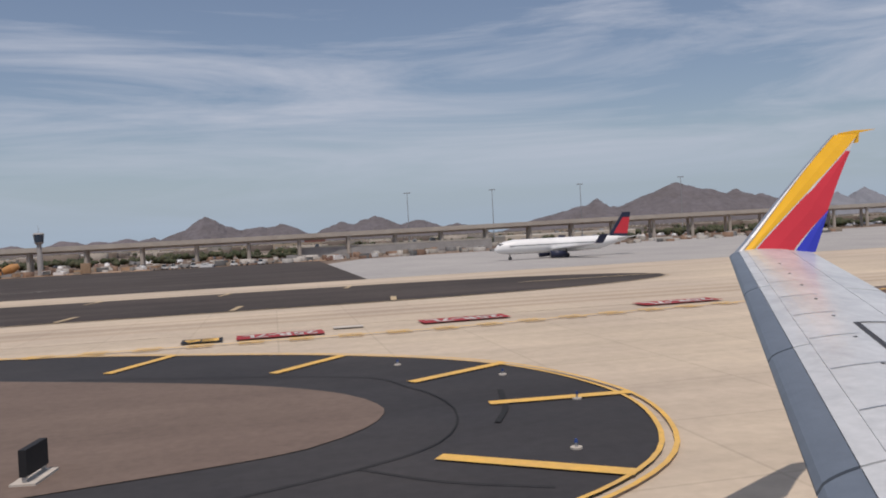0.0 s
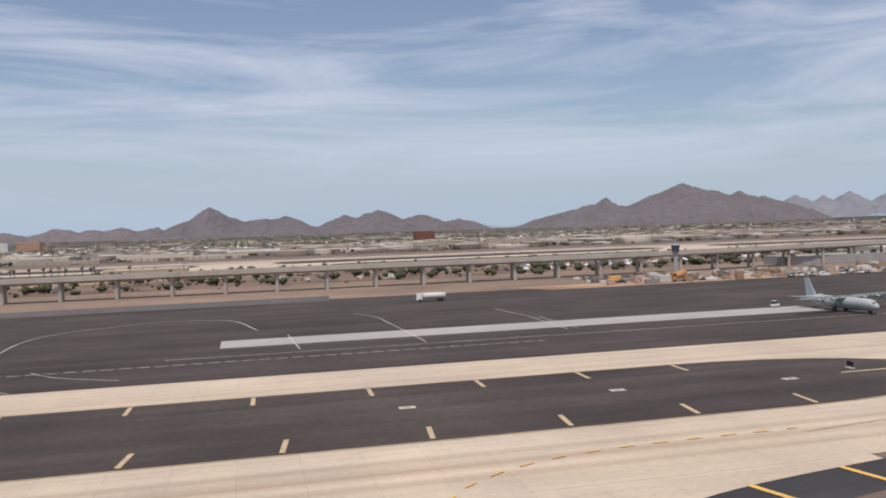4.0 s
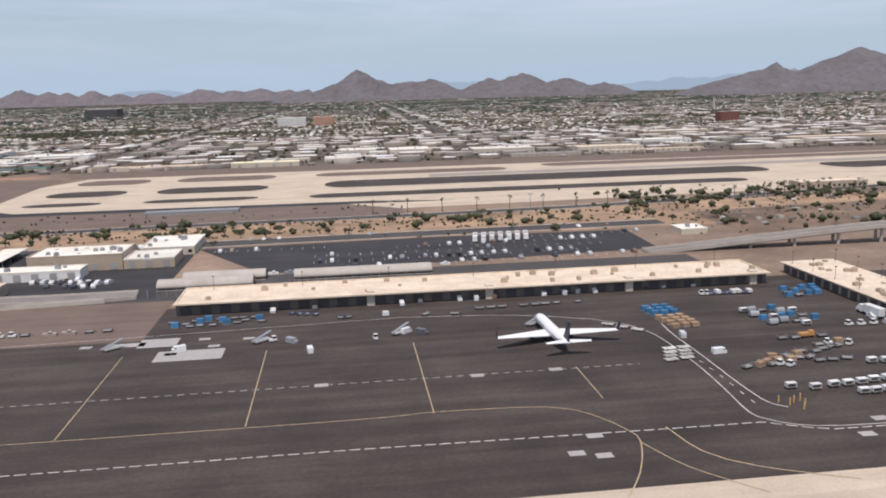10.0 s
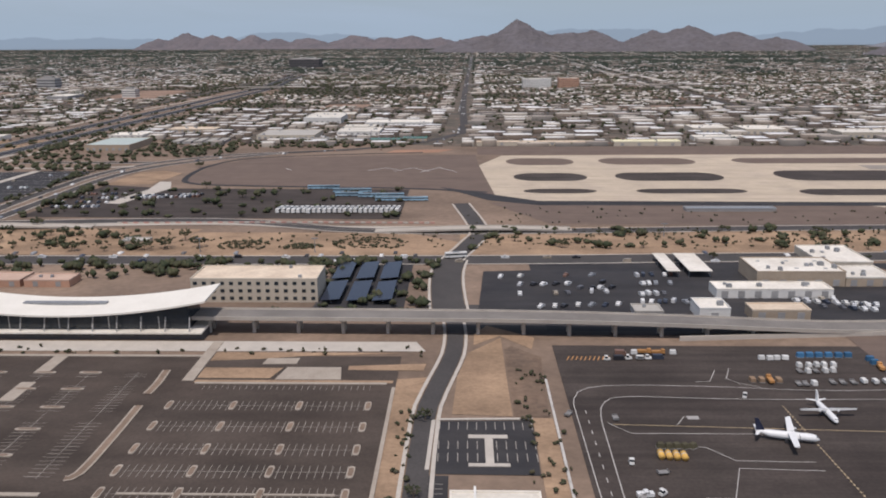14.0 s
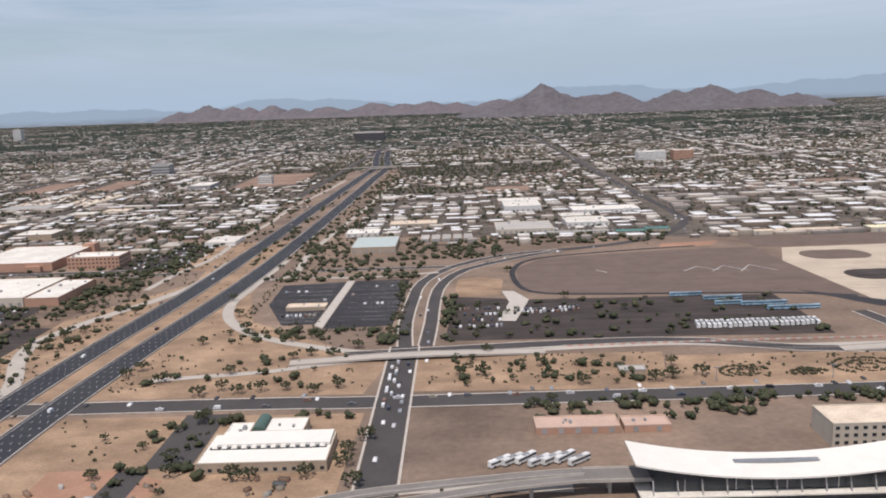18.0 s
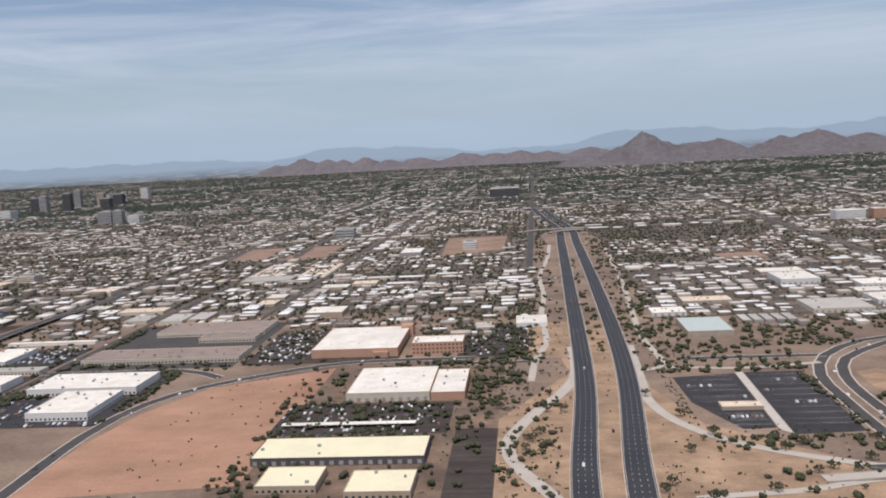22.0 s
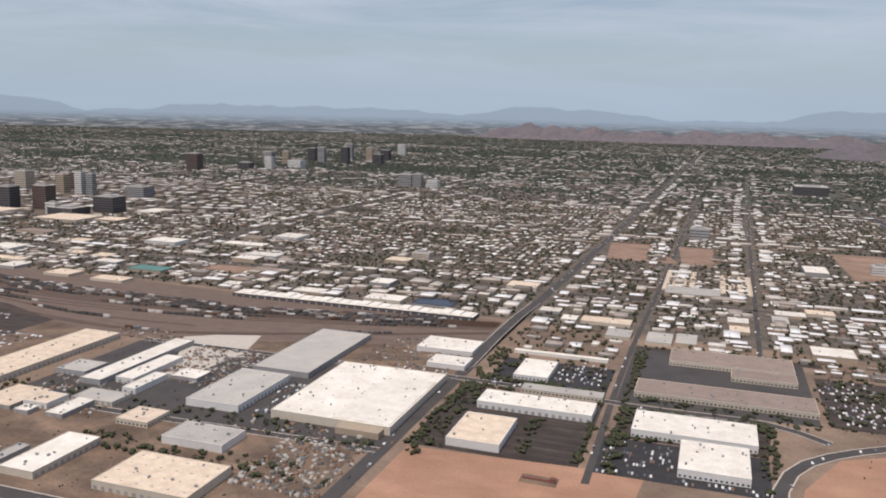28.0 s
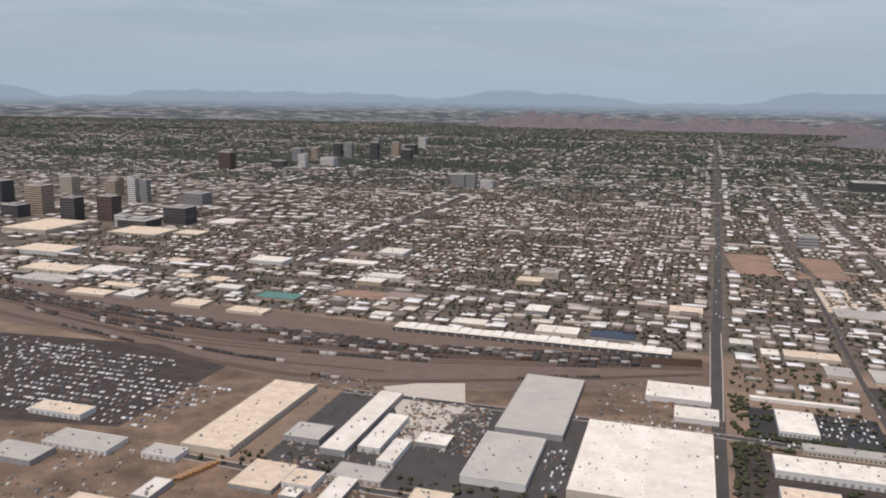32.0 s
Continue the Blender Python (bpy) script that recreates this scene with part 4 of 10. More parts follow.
# second runway and its taxiways
sheet("taxiway_3", [(-467, 303), (-452, 292), (-345, 292), (-320, 270), (240, 300), (500, 310), (500, 436), (-100, 418), (-460, 412), (-472, 380)], 0.04, M_CONC, "pale tan concrete taxiway of the second runway", "taxiway")
sheet("shoulder_2", [(-489, 324), (-470, 296), (-452, 287), (-300, 285), (-330, 292), (-452, 295), (-466, 306)], 0.05, M_BLACK, "black asphalt shoulder curving round the taxiway", "shoulder")
sheet("infield_3", [(-596, 382), (-581, 404), (-520, 415), (-473, 416), (-472, 380), (-467, 303), (-490, 318), (-500, 322), (-590, 330), (-597, 345)], 0.035, M_INFIELD, "brown gravel overrun beside the runway end", "infield")
sheet("infield_4", rect(-472, 500, 415, 446), 0.05, M_INFIELD, "brown strip beyond the runway", "infield")
sheet("infield_5", [(-452, 258), (-320, 252), (-320, 284), (-470, 292)], 0.035, M_INFIELD, "brown gravel south of the taxiway", "infield")
for i, (x0, x1, y0, y1) in enumerate(((-458, -427, 337, 357), (-415, -370, 337, 358), (-347, -150, 337, 363), (-120, 60, 338, 364), (90, 300, 342, 367),
                                      (-456, -428, 309.5, 319), (-413, -371, 309, 319), (-352, -178, 305, 318), (-100, 40, 307, 320),
                                      (-459, -427, 380, 402), (-415, -370, 381, 402), (-352, -260, 384, 401), (-240, 480, 394, 411))):
    sheet(f"island_{i + 11}", stadium(x0, x1, y0, y1, 9, 9), 0.08, M_INFIELD if i > 8 else M_ASPHALT, "dark asphalt island beside the far runway", "island")
sheet("runway_2", [(-300, 366), (500, 374), (500, 386), (-300, 378)], 0.085, M_RUNWAY, "far concrete runway", "runway")

# streets of the city
STREETS = Mesh()
PALE = Mesh()


def street(points, width, z=0.11, walks=True):
    z += 0.006 * (len(STREETS.v) % 37) / 6
    line = spline(points, 14)
    ribbon(line, width, z, STREETS)
    if walks:
        ribbon(line, 0.6, z + 0.02, PALE, offset=width / 2 + 0.5)
        ribbon(line, 0.6, z + 0.02, PALE, offset=-width / 2 - 0.5)


street([(-1500, 213), (-760, 215), (-640, 213.5), (-480, 214), (-400, 217), (-250, 221)], 7.5)
street([(-660, 256), (-560, 262), (-500, 247), (-384, 251), (-250, 258), (-100, 285)], 5.5)
street([(-641, 90), (-641, 213), (-640.8, 263)], 8.5)
street([(-640.8, 263), (-642.3, 291.5), (-641.3, 330), (-638.8, 358), (-626.2, 389), (-599.6, 415), (-570, 424.6)], 4.2)
street([(-634, 263), (-633, 291), (-632.5, 328), (-629.5, 356), (-619, 383), (-596, 405), (-570, 424.6)], 4.2)
street([(-570, 424.6), (-538.8, 436), (-506.8, 461), (-484, 504), (-479, 551), (-478, 900), (-457, 2427), (-440, 3600)], 5.5, walks=False)
street([(-485.2, 60), (-485.2, 100), (-485, 115), (-484.6, 125), (-482.6, 137), (-480.9, 147), (-480.5, 157), (-481, 166)], 3.2)
street([(-481, 166), (-482, 172), (-483, 190), (-483, 203), (-482, 214)], 7.2)
street([(-482, 214), (-476, 236), (-474, 250), (-480, 290)], 5.0)
street([(-1101, 60), (-1099, 311), (-1097, 461), (-1096, 552), (-1087, 900), (-1063, 2104), (-1036, 3600)], 7, walks=False)
street([(-1012, 300), (-1014, 480), (-1009, 776), (-1000, 1500)], 3.2, walks=False)
street([(-939, 500), (-932, 900), (-924, 1300), (-900, 2200)], 3.2, walks=False)
street([(-938, 240), (-941, 300), (-934, 340), (-915, 366), (-880, 390), (-850, 402), (-790, 404)], 5)
street([(-1300, 402), (-1100, 405), (-1000, 396), (-942, 396), (-915, 380)], 4.5)
street([(-1100, 300), (-1240, 296), (-1340, 300)], 4)
street([(-1800, 640), (-1100, 640), (-600, 640), (300, 650)], 4, walks=False)
street([(-2600, 980), (-1100, 985), (-700, 990), (600, 1000)], 5, walks=False)
for y in (1290, 1640, 2050, 2550, 3100):
    street([(-3300, y), (1500, y + 20)], 6, walks=False)
for x in (-3000, -2600, -2260, -1880, -1480, -760, -250, 60, 420, 800, 1200):
    street([(x, 700), (x + 45, 3400)], 6, walks=False)
for k in range(40):
    y = 462.5 + 21 * k
    for x0, x1 in ((-1750, -1110), (-1085, -1020), (-1005, -945), (-925, -775), (-690, -492), (-470, 420)):
        if y > 560 or (x0 > -720):
            ribbon([Vector((x0, y)), Vector((x1, y))], 2.3, 0.10, STREETS)
for k in range(24):
    x = -1700 + 90 * k
    if min(abs(x - q) for q in (-1100, -1010, -935, -725, -480)) > 30:
        ribbon([Vector((x, 570)), Vector((x + 6, 1290))], 2.3, 0.105, STREETS)
street([(-812, 393.5), (-790, 393.5), (-762, 393)], 4.4)
street([(-692, 390.5), (-660, 390.5), (-626, 390)], 4.4)
tagged(new("road_2", STREETS.data("road_2", M_ROAD)), "grey asphalt city streets", "road", kind="structure")
tagged(new("pavement", PALE.data("pavement", M_KERB)), "pale concrete pavements along the streets", "pavement", kind="structure")

# the freeway: two carriageways, barriers, lane lines
LEFT = spline([(-751, 60), (-749.5, 182), (-747, 256), (-738.5, 374), (-732, 600), (-725, 860), (-722, 1000), (-736, 1160), (-748, 1350)], 10)
RIGHT = spline([(-735.5, 60), (-734, 182), (-730, 256), (-719, 385), (-713, 600), (-709, 860), (-707, 1000), (-721, 1160), (-733, 1350)], 10)
fw = Mesh()
lanes = Mesh()
barrier = Mesh()
for line in (LEFT, RIGHT):
    ribbon(line, 9.0, 0.16, fw)
    for o in (-2.2, 0.0, 2.2):
        ribbon(line, 0.15, 0.19, lanes, dash=(1.2, 3.2), offset=o)
    for o in (-4.2, 4.2):
        ribbon(line, 0.16, 0.19, lanes, offset=o)
tagged(new("road_3", fw.data("road_3", M_FREEWAY)), "black asphalt freeway carriageways", "freeway", kind="structure")
tagged(new("lane_lines", lanes.data("lane_lines", M_WHITE)), "white lane lines of the freeway", "lane lines", kind="structure")
for line in (LEFT, RIGHT):
    for o in (-4.8, 4.8):
        for p, q in zip(line, line[1:]):
            d = (q - p).normalized()
            s = Vector((-d.y, d.x))
            a, b = p + s * o, q + s * o
            w = s * 0.12
            for u, v in ((a + w, b + w), (b - w, a - w)):
                barrier.quad((u.x, u.y, 0.0), (v.x, v.y, 0.0), (v.x, v.y, 0.55), (u.x, u.y, 0.55))
            barrier.quad((a.x + w.x, a.y + w.y, 0.55), (b.x + w.x, b.y + w.y, 0.55), (b.x - w.x, b.y - w.y, 0.55), (a.x - w.x, a.y - w.y, 0.55))
tagged(new("barrier", barrier.data("barrier", M_KERB)), "pale concrete freeway barriers", "barrier", kind="structure")
ramps, ramp_edges = Mesh(), Mesh()
for pts, w in (([(-752, 222), (-758.5, 240), (-768, 260.5), (-772.3, 280), (-768, 300), (-759.5, 321.5), (-749.4, 344), (-742.5, 371), (-741, 420)], 4.8),
               ([(-712, 420), (-715, 355), (-716, 329), (-710.3, 304.6), (-698.4, 285.4), (-682.8, 272.2), (-664.5, 262.2), (-647, 255), (-628.6, 253.4), (-560, 258), (-520, 252), (-470, 252)], 4.0),
               ([(-716, 236), (-703, 238.2), (-683.5, 240.9), (-666.4, 246.3), (-648, 251)], 3.0),
               ([(-763, 360), (-760, 397), (-753.8, 434), (-755, 497), (-751.5, 569), (-752.4, 650), (-743, 753), (-738, 850)], 3), ([(-712, 372), (-701, 383.5), (-703, 435), (-699.7, 500), (-694, 587), (-688.7, 711), (-684, 845)], 3),
               ([(-701, 377), (-672, 372), (-650, 374), (-632, 378)], 3), ([(-728, 150), (-690, 152), (-665, 155), (-634, 163), (-600, 162)], 4)):
    ribbon(spline(pts, 5), w, 0.13, ramps)
    for o in (-w / 2 - 0.15, w / 2 + 0.15):
        ribbon(spline(pts, 5), 0.3, 0.15, ramp_edges, offset=o)
tagged(new("road_4", ramps.data("road_4", M_RAMP)), "pale concrete freeway ramps", "ramp", kind="structure")
sheet("verge_3", [(-770, 130), (-650, 130), (-648, 206), (-725, 208), (-760, 208)], 0.04, M_SAND, "pale sandy lot with tracks", "verge")
sheet("verge_4", [(-776, 222), (-650, 220), (-645, 246), (-700, 300), (-712, 345), (-716, 480), (-756, 480), (-745, 372), (-776, 310)], 0.04, M_SAND, "pale sand beside the freeway ramps", "verge")
sheet("verge_23", [(-716, 480), (-756, 480), (-764, 500), (-764, 700), (-752, 860), (-742, 960), (-690, 960), (-682, 850), (-684, 700), (-690, 500), (-694, 400), (-714, 400)], 0.045, M_DESERT, "brown planted banks along the freeway", "verge")
sheet("verge_24", [(-766, 400), (-746, 400), (-750, 480), (-766, 480)], 0.046, M_SAND, "sandy bank beside the frontage road", "verge")
sheet("verge_5", [(-566, 218), (-484, 219), (-478, 232), (-496, 245), (-560, 246)], 0.05, M_SAND, "pale sandy oval with shrub rows", "verge")
sheet("verge_6", [(-640, 221), (-566, 218), (-560, 250), (-640, 252)], 0.045, M_SAND, "sandy verge with trees", "verge")
sheet("dirt_2", [(-938, 240), (-860, 250), (-859, 392), (-913, 362), (-930, 326), (-936, 290)], 0.06, M_RED, "bare red dirt lot", "dirt")
sheet("dirt_3", [(-1092, 200), (-1000, 200), (-990, 316), (-1090, 309)], 0.06, M_RED, "bare red dirt lot", "dirt")
sheet("dirt_4", [(-625, 329), (-606, 331), (-603, 358), (-613, 366), (-623, 361)], 0.06, M_SAND, "tan dirt mound beside the car park", "dirt")
sheet("pavement_3", [(-609, 291), (-602.5, 290), (-595, 321), (-600, 336), (-605, 337), (-603, 318)], 0.09, M_KERB, "pale concrete driveway into the car park", "pavement")
sheet("pavement_4", [(-675.6, 292), (-672.2, 288), (-669.6, 366), (-673, 365)], 0.1, M_KERB, "pale concrete walkway between two car parks", "pavement")
sheet("dirt_5", [(-520, 420), (-492, 424), (-484, 436), (-515, 434)], 0.06, M_RED, "bare reddish dirt patch", "dirt")
sheet("lot_3", [(-699.8, 325), (-688, 293.4), (-676, 294), (-673.2, 364), (-701, 360)], 0.08, M_BLACK, "black asphalt car park", "car park")
sheet("lot_4", [(-672, 287), (-647, 289), (-644.7, 365), (-669.2, 365)], 0.08, M_BLACK, "black asphalt car park", "car park")
sheet("lot_5", [(-628, 268), (-500, 264), (-500, 318), (-594, 321), (-624, 329)], 0.075, M_ASPHALT, "dark asphalt car park with trees", "car park")
sheet("lot_6", [(-476, 168), (-443, 166), (-440, 206), (-474, 203)], 0.08, M_BLACK, "dark asphalt yard with parked trucks", "yard")
sheet("lot_7", rect(-512, -492, 174, 210), 0.07, M_BLACK, "asphalt car park under solar canopies", "car park")
sheet("lot_8", rect(-606, -490.4, 76, 146), 0.07, M_LOT, "large brown-grey asphalt car park", "car park")
sheet("lot_9", [(-483.4, 104), (-468.4, 103.8), (-468.3, 120.2), (-483, 119.8)], 0.08, M_BLACK, "small black car park with pale kerbs", "car park")
sheet("lot_18", rect(-484, -480.9, 80, 103.6), 0.075, M_BLACK, "narrow black parking strip beside the office", "car park")
sheet("verge_20", [(-480.7, 122.2), (-471.2, 121.6), (-471.4, 135), (-471.6, 156), (-478, 148), (-480, 137)], 0.065, M_SAND, "sandy wedge with shrubs beside the street", "verge")
sheet("dirt_21", [(-471, 121.6), (-465.5, 121.3), (-465, 137.7), (-464.6, 146), (-469.8, 151.6), (-471.2, 150)], 0.068, M_YARD, "brown gravel track beside the apron", "dirt")
sheet("verge_21", rect(-468.2, -465, 80, 121), 0.068, M_SAND, "sandy planted strip along the apron fence", "verge")
sheet("dirt_6", [(-490.2, 78), (-486.9, 78), (-486.9, 118), (-486.4, 125), (-484.8, 134.6), (-490.6, 131)], 0.08, M_SAND, "sandy strip along the street", "verge")
sheet("lot_10", rect(-865, -795, 296, 334), 0.07, M_ASPHALT, "asphalt car park with trees", "car park")
sheet("lot_11", rect(-1012, -942, 312, 352), 0.07, M_BLACK, "dark asphalt car park", "car park")
sheet("lot_12", rect(-1082, -1018, 400, 452), 0.07, M_BLACK, "black asphalt lot", "car park")
sheet("lot_13", [(-1480, 300), (-1385, 318), (-1384, 416), (-1450, 440), (-1640, 420), (-1640, 330)], 0.07, M_ASPHALT, "dark lot of parked cars", "car park")
sheet("yard_1", [(-1330, 402), (-1100, 465), (-1100, 525), (-1800, 560), (-1800, 470), (-1480, 440)], 0.05, M_INFIELD, "brown gravel railway yard", "railway yard")
sheet("lot_14", rect(-912, -830, 402, 480), 0.06, M_ASPHALT, "asphalt car park beside the store", "car park")
sheet("lot_15", rect(-1300, -1100, 300, 402), 0.05, M_ROAD, "grey paved industrial yards", "yard")

# bare lots among the houses
for i, outline in enumerate(([(-1071, 820), (-1080, 925), (-1035, 931), (-1000, 818)], [(-998, 820), (-1006, 930), (-970, 930), (-966, 812)], [(-851, 953), (-783, 955), (-785, 828), (-846, 794)], [(-600, 700), (-560, 702), (-558, 740), (-598, 736)], [(-1400, 600), (-1350, 602), (-1348, 630), (-1402, 628)], [(-330, 690), (-280, 692), (-278, 716), (-330, 712)])):
    sheet(f"dirt_{i + 7}", outline, 0.15, M_VACANT, "bare reddish vacant lot among houses", "dirt")
# chevrons and edge road at the runway end
chev = Mesh()
for x, y, dx, dy in ((-514, 373, 8, -9), (-514, 373, -8, -9), (-502, 373, 8, -11), (-502, 373, -8, -11), (-490, 373, 8, -13), (-490, 373, -8, -13)):
    ribbon([Vector((x, y)), Vector((x + dx, y + dy))], 0.5, 0.1, chev)
ribbon([Vector((-560, 372)), Vector((-556, 366))], 0.6, 0.1, chev)
marking("marking_20", chev, M_WHITE, "white chevrons at the runway end")
edge_road = ribbon(spline([(-470, 312), (-500, 320), (-560, 326), (-588, 331), (-597, 345), (-597, 380), (-583, 404), (-540, 417), (-500, 424)], 5), 2.6, 0.07)
tagged(new("road_5", edge_road.data("road_5", M_BLACK)), "black perimeter road round the gravel", "road", kind="structure")
tagged(new("kerb_2", ramp_edges.data("kerb_2", M_PLANTER)), "pale concrete kerbs of the ramps", "kerb", kind="structure")
sheet("yard_2", [(-1700, 185), (-1107, 185), (-1107, 300), (-1345, 300), (-1345, 420), (-1700, 420)], 0.02, M_YARD, "dark brown dirt of the industrial yards", "yard")
sheet("yard_3", [(-1012, 400), (-916, 400), (-916, 505), (-1012, 505)], 0.03, M_ROAD, "grey paved yard round the business rows", "yard")
sheet("dirt_20", [(-1281, 415), (-1264, 427), (-1238, 436), (-1227, 397), (-1233, 352), (-1246, 350), (-1262, 384)], 0.07, M_KERB, "pale rubble and crushed concrete in a yard", "rubble")
sheet("lot_16", rect(-800, -764, 405, 478), 0.06, M_ASPHALT, "dark asphalt car park between trees", "car park")
sheet("lot_17", rect(-792, -776, 238, 300), 0.06, M_ASPHALT, "small dark car park beside the halls", "car park")
sheet("yard_4", [(-870, 225), (-776, 225), (-776, 404), (-870, 404)], 0.03, M_YARD, "brown planted ground round the stores", "yard")
sheet("yard_5", [(-1345, 402), (-1102, 402), (-1102, 470), (-1330, 404)], 0.03, M_YARD, "dark dirt beside the railway yard", "yard")
# paved ground round the business units
sheet("lot_20", [(-1092, 312), (-1017, 312), (-1017, 393), (-1092, 393)], 0.055, M_ASPHALT, "dark asphalt round the white business units", "car park")
sheet("lot_21", [(-1008, 353), (-942, 353), (-938, 394), (-1008, 394)], 0.055, M_ASPHALT, "dark asphalt yard behind the business units", "car park")
sheet("lot_22", [(-1012, 500), (-905, 500), (-905, 508), (-1012, 508)], 0.06, M_ASPHALT, "asphalt strip along the railway", "yard")
sheet("verge_22", [(-1016, 505), (-1017, 404), (-1012, 404), (-1012, 505)], 0.06, M_DESERT, "brown planted strip along the street", "verge")
sheet("dirt_22", [(-716, 136), (-688, 134), (-688, 170), (-700, 176), (-716, 176)], 0.06, M_RED, "reddish bare lot beside the freeway", "dirt")
sheet("yard_6", [(-701, 150), (-693.5, 150), (-693, 174.5), (-700, 175)], 0.08, M_ROAD, "grey paved drive", "yard")
sheet("lot_23", [(-695, 176), (-684, 176), (-684, 208), (-695, 208)], 0.07, M_ROAD, "narrow grey car park beside the hall", "car park")

# ---- kits of things ----
rnd = random.Random(11)
UNIT = Mesh().box(-0.55, 0.55, -0.4, 0.4, 0, 0.12).box(-0.5, 0.5, -0.36, 0.36, 0.12, 0.7).box(-0.2, 0.2, -0.2, 0.2, 0.7, 0.8).data("rooftop_unit", M_GREYMETAL)
UNIT_TAN = Mesh().box(-0.55, 0.55, -0.4, 0.4, 0, 0.12).box(-0.5, 0.5, -0.36, 0.36, 0.12, 0.7).box(-0.2, 0.2, -0.2, 0.2, 0.7, 0.8).data("rooftop_unit_tan", M_WALLTAN)
SKYLIGHT = Mesh().box(-0.5, 0.5, -0.3, 0.3, 0, 0.14, taper=0.05).data("skylight", M_GREYMETAL)
DOCK = Mesh().box(-0.75, 0.75, -0.05, 0.05, 0.25, 1.75).data("dock_door", M_WALLGREY)
# dark panel that stands for an open dock bay in shade
SHADEDBAY = Mesh().box(-1.0, 1.0, -0.04, 0.04, 0.05, 1.55).data("shaded_dock_bay", M_WALLDARK)
WINDOW = Mesh().box(-0.45, 0.45, -0.04, 0.04, 0.6, 1.35).data("window_pane", M_GLASS)


def place(name, me, parent, x, y, z=0.0, turn=0.0, label="", scale=1.0):
    ob = new(name, me)
    ob.parent = parent
    ob.matrix_basis = pose(x, y, z, 0, 0, turn) @ Matrix.Scale(scale, 4)
    return tagged(ob, label)


def building(name, x0, x1, y0, y1, h, wall, roof, label, category="warehouse", units=6, lights=0, docks="", dock=None, windows="", storeys=1, group="", turn=0.0, seed=1, unit=None, gap=3.2):
    """A flat-roofed block: walls, parapet, roof sheet, rooftop units, doors and windows. docks and windows: sides out of s, n, e, w."""
    r = random.Random(seed * 7 + int(x0))
    cx, cy, w, d = (x0 + x1) / 2, (y0 + y1) / 2, (x1 - x0) / 2, (y1 - y0) / 2
    ob = thing(name, (cx, cy), label, category, group, turn)
    walls = part("wall", Mesh().box(-w, w, -d, d, 0, h - 0.30), wall, ob)
    t = 0.22
    rim = Mesh()
    for a, b, c, e in ((-w - 0.04, w + 0.04, -d - 0.04, -d + t), (-w - 0.04, w + 0.04, d - t, d + 0.04), (-w - 0.04, -w + t, -d + t, d - t), (w - t, w + 0.04, -d + t, d - t)):
        rim.box(a, b, c, e, h - 0.32, h)
    part("parapet", rim, wall if h > 2.6 else roof, ob)
    top = part("roof", Mesh().box(-w + t, w - t, -d + t, d - t, h - 0.31, h - 0.22), roof, ob)
    for _ in range(units):
        place("rooftop_unit", unit or UNIT, top, r.uniform(-w + 1.2, w - 1.2), r.uniform(-d + 1.2, d - 1.2), h - 0.22, r.choice((0, 90)), scale=r.uniform(0.6, 1.25))
    if lights:
        n = max(1, int(round(math.sqrt(lights * w / d))))
        m = max(1, lights // n)
        for i in range(n):
            for j in range(m):
                place("skylight", SKYLIGHT, top, -w + (i + 0.5) * 2 * w / n, -d + (j + 0.5) * 2 * d / m, h - 0.22, scale=0.9)
    for side in docks:
        length = 2 * w if side in "sn" else 2 * d
        n = max(1, int((length - 1.5) / gap))
        for i in range(n):
            u = -length / 2 + (i + 0.5) * length / n
            x, y, a = {"s": (u, -d - 0.02, 0), "n": (u, d + 0.02, 0), "e": (w + 0.02, u, 90), "w": (-w - 0.02, u, 90)}[side]
            place("dock_door", dock or DOCK, walls, x, y, 0.0, a, scale=min(1.0, (h - 0.4) / 1.8))
    for side in windows:
        length = 2 * w if side in "sn" else 2 * d
        n = max(1, int((length - 1.0) / 1.9))
        for k in range(storeys):
            for i in range(n):
                u = -length / 2 + (i + 0.5) * length / n
                x, y, a = {"s": (u, -d - 0.02, 0), "n": (u, d + 0.02, 0), "e": (w + 0.02, u, 90), "w": (-w - 0.02, u, 90)}[side]
                place("window", WINDOW, walls, x, y, k * (h - 0.4) / storeys, a)
    return ob


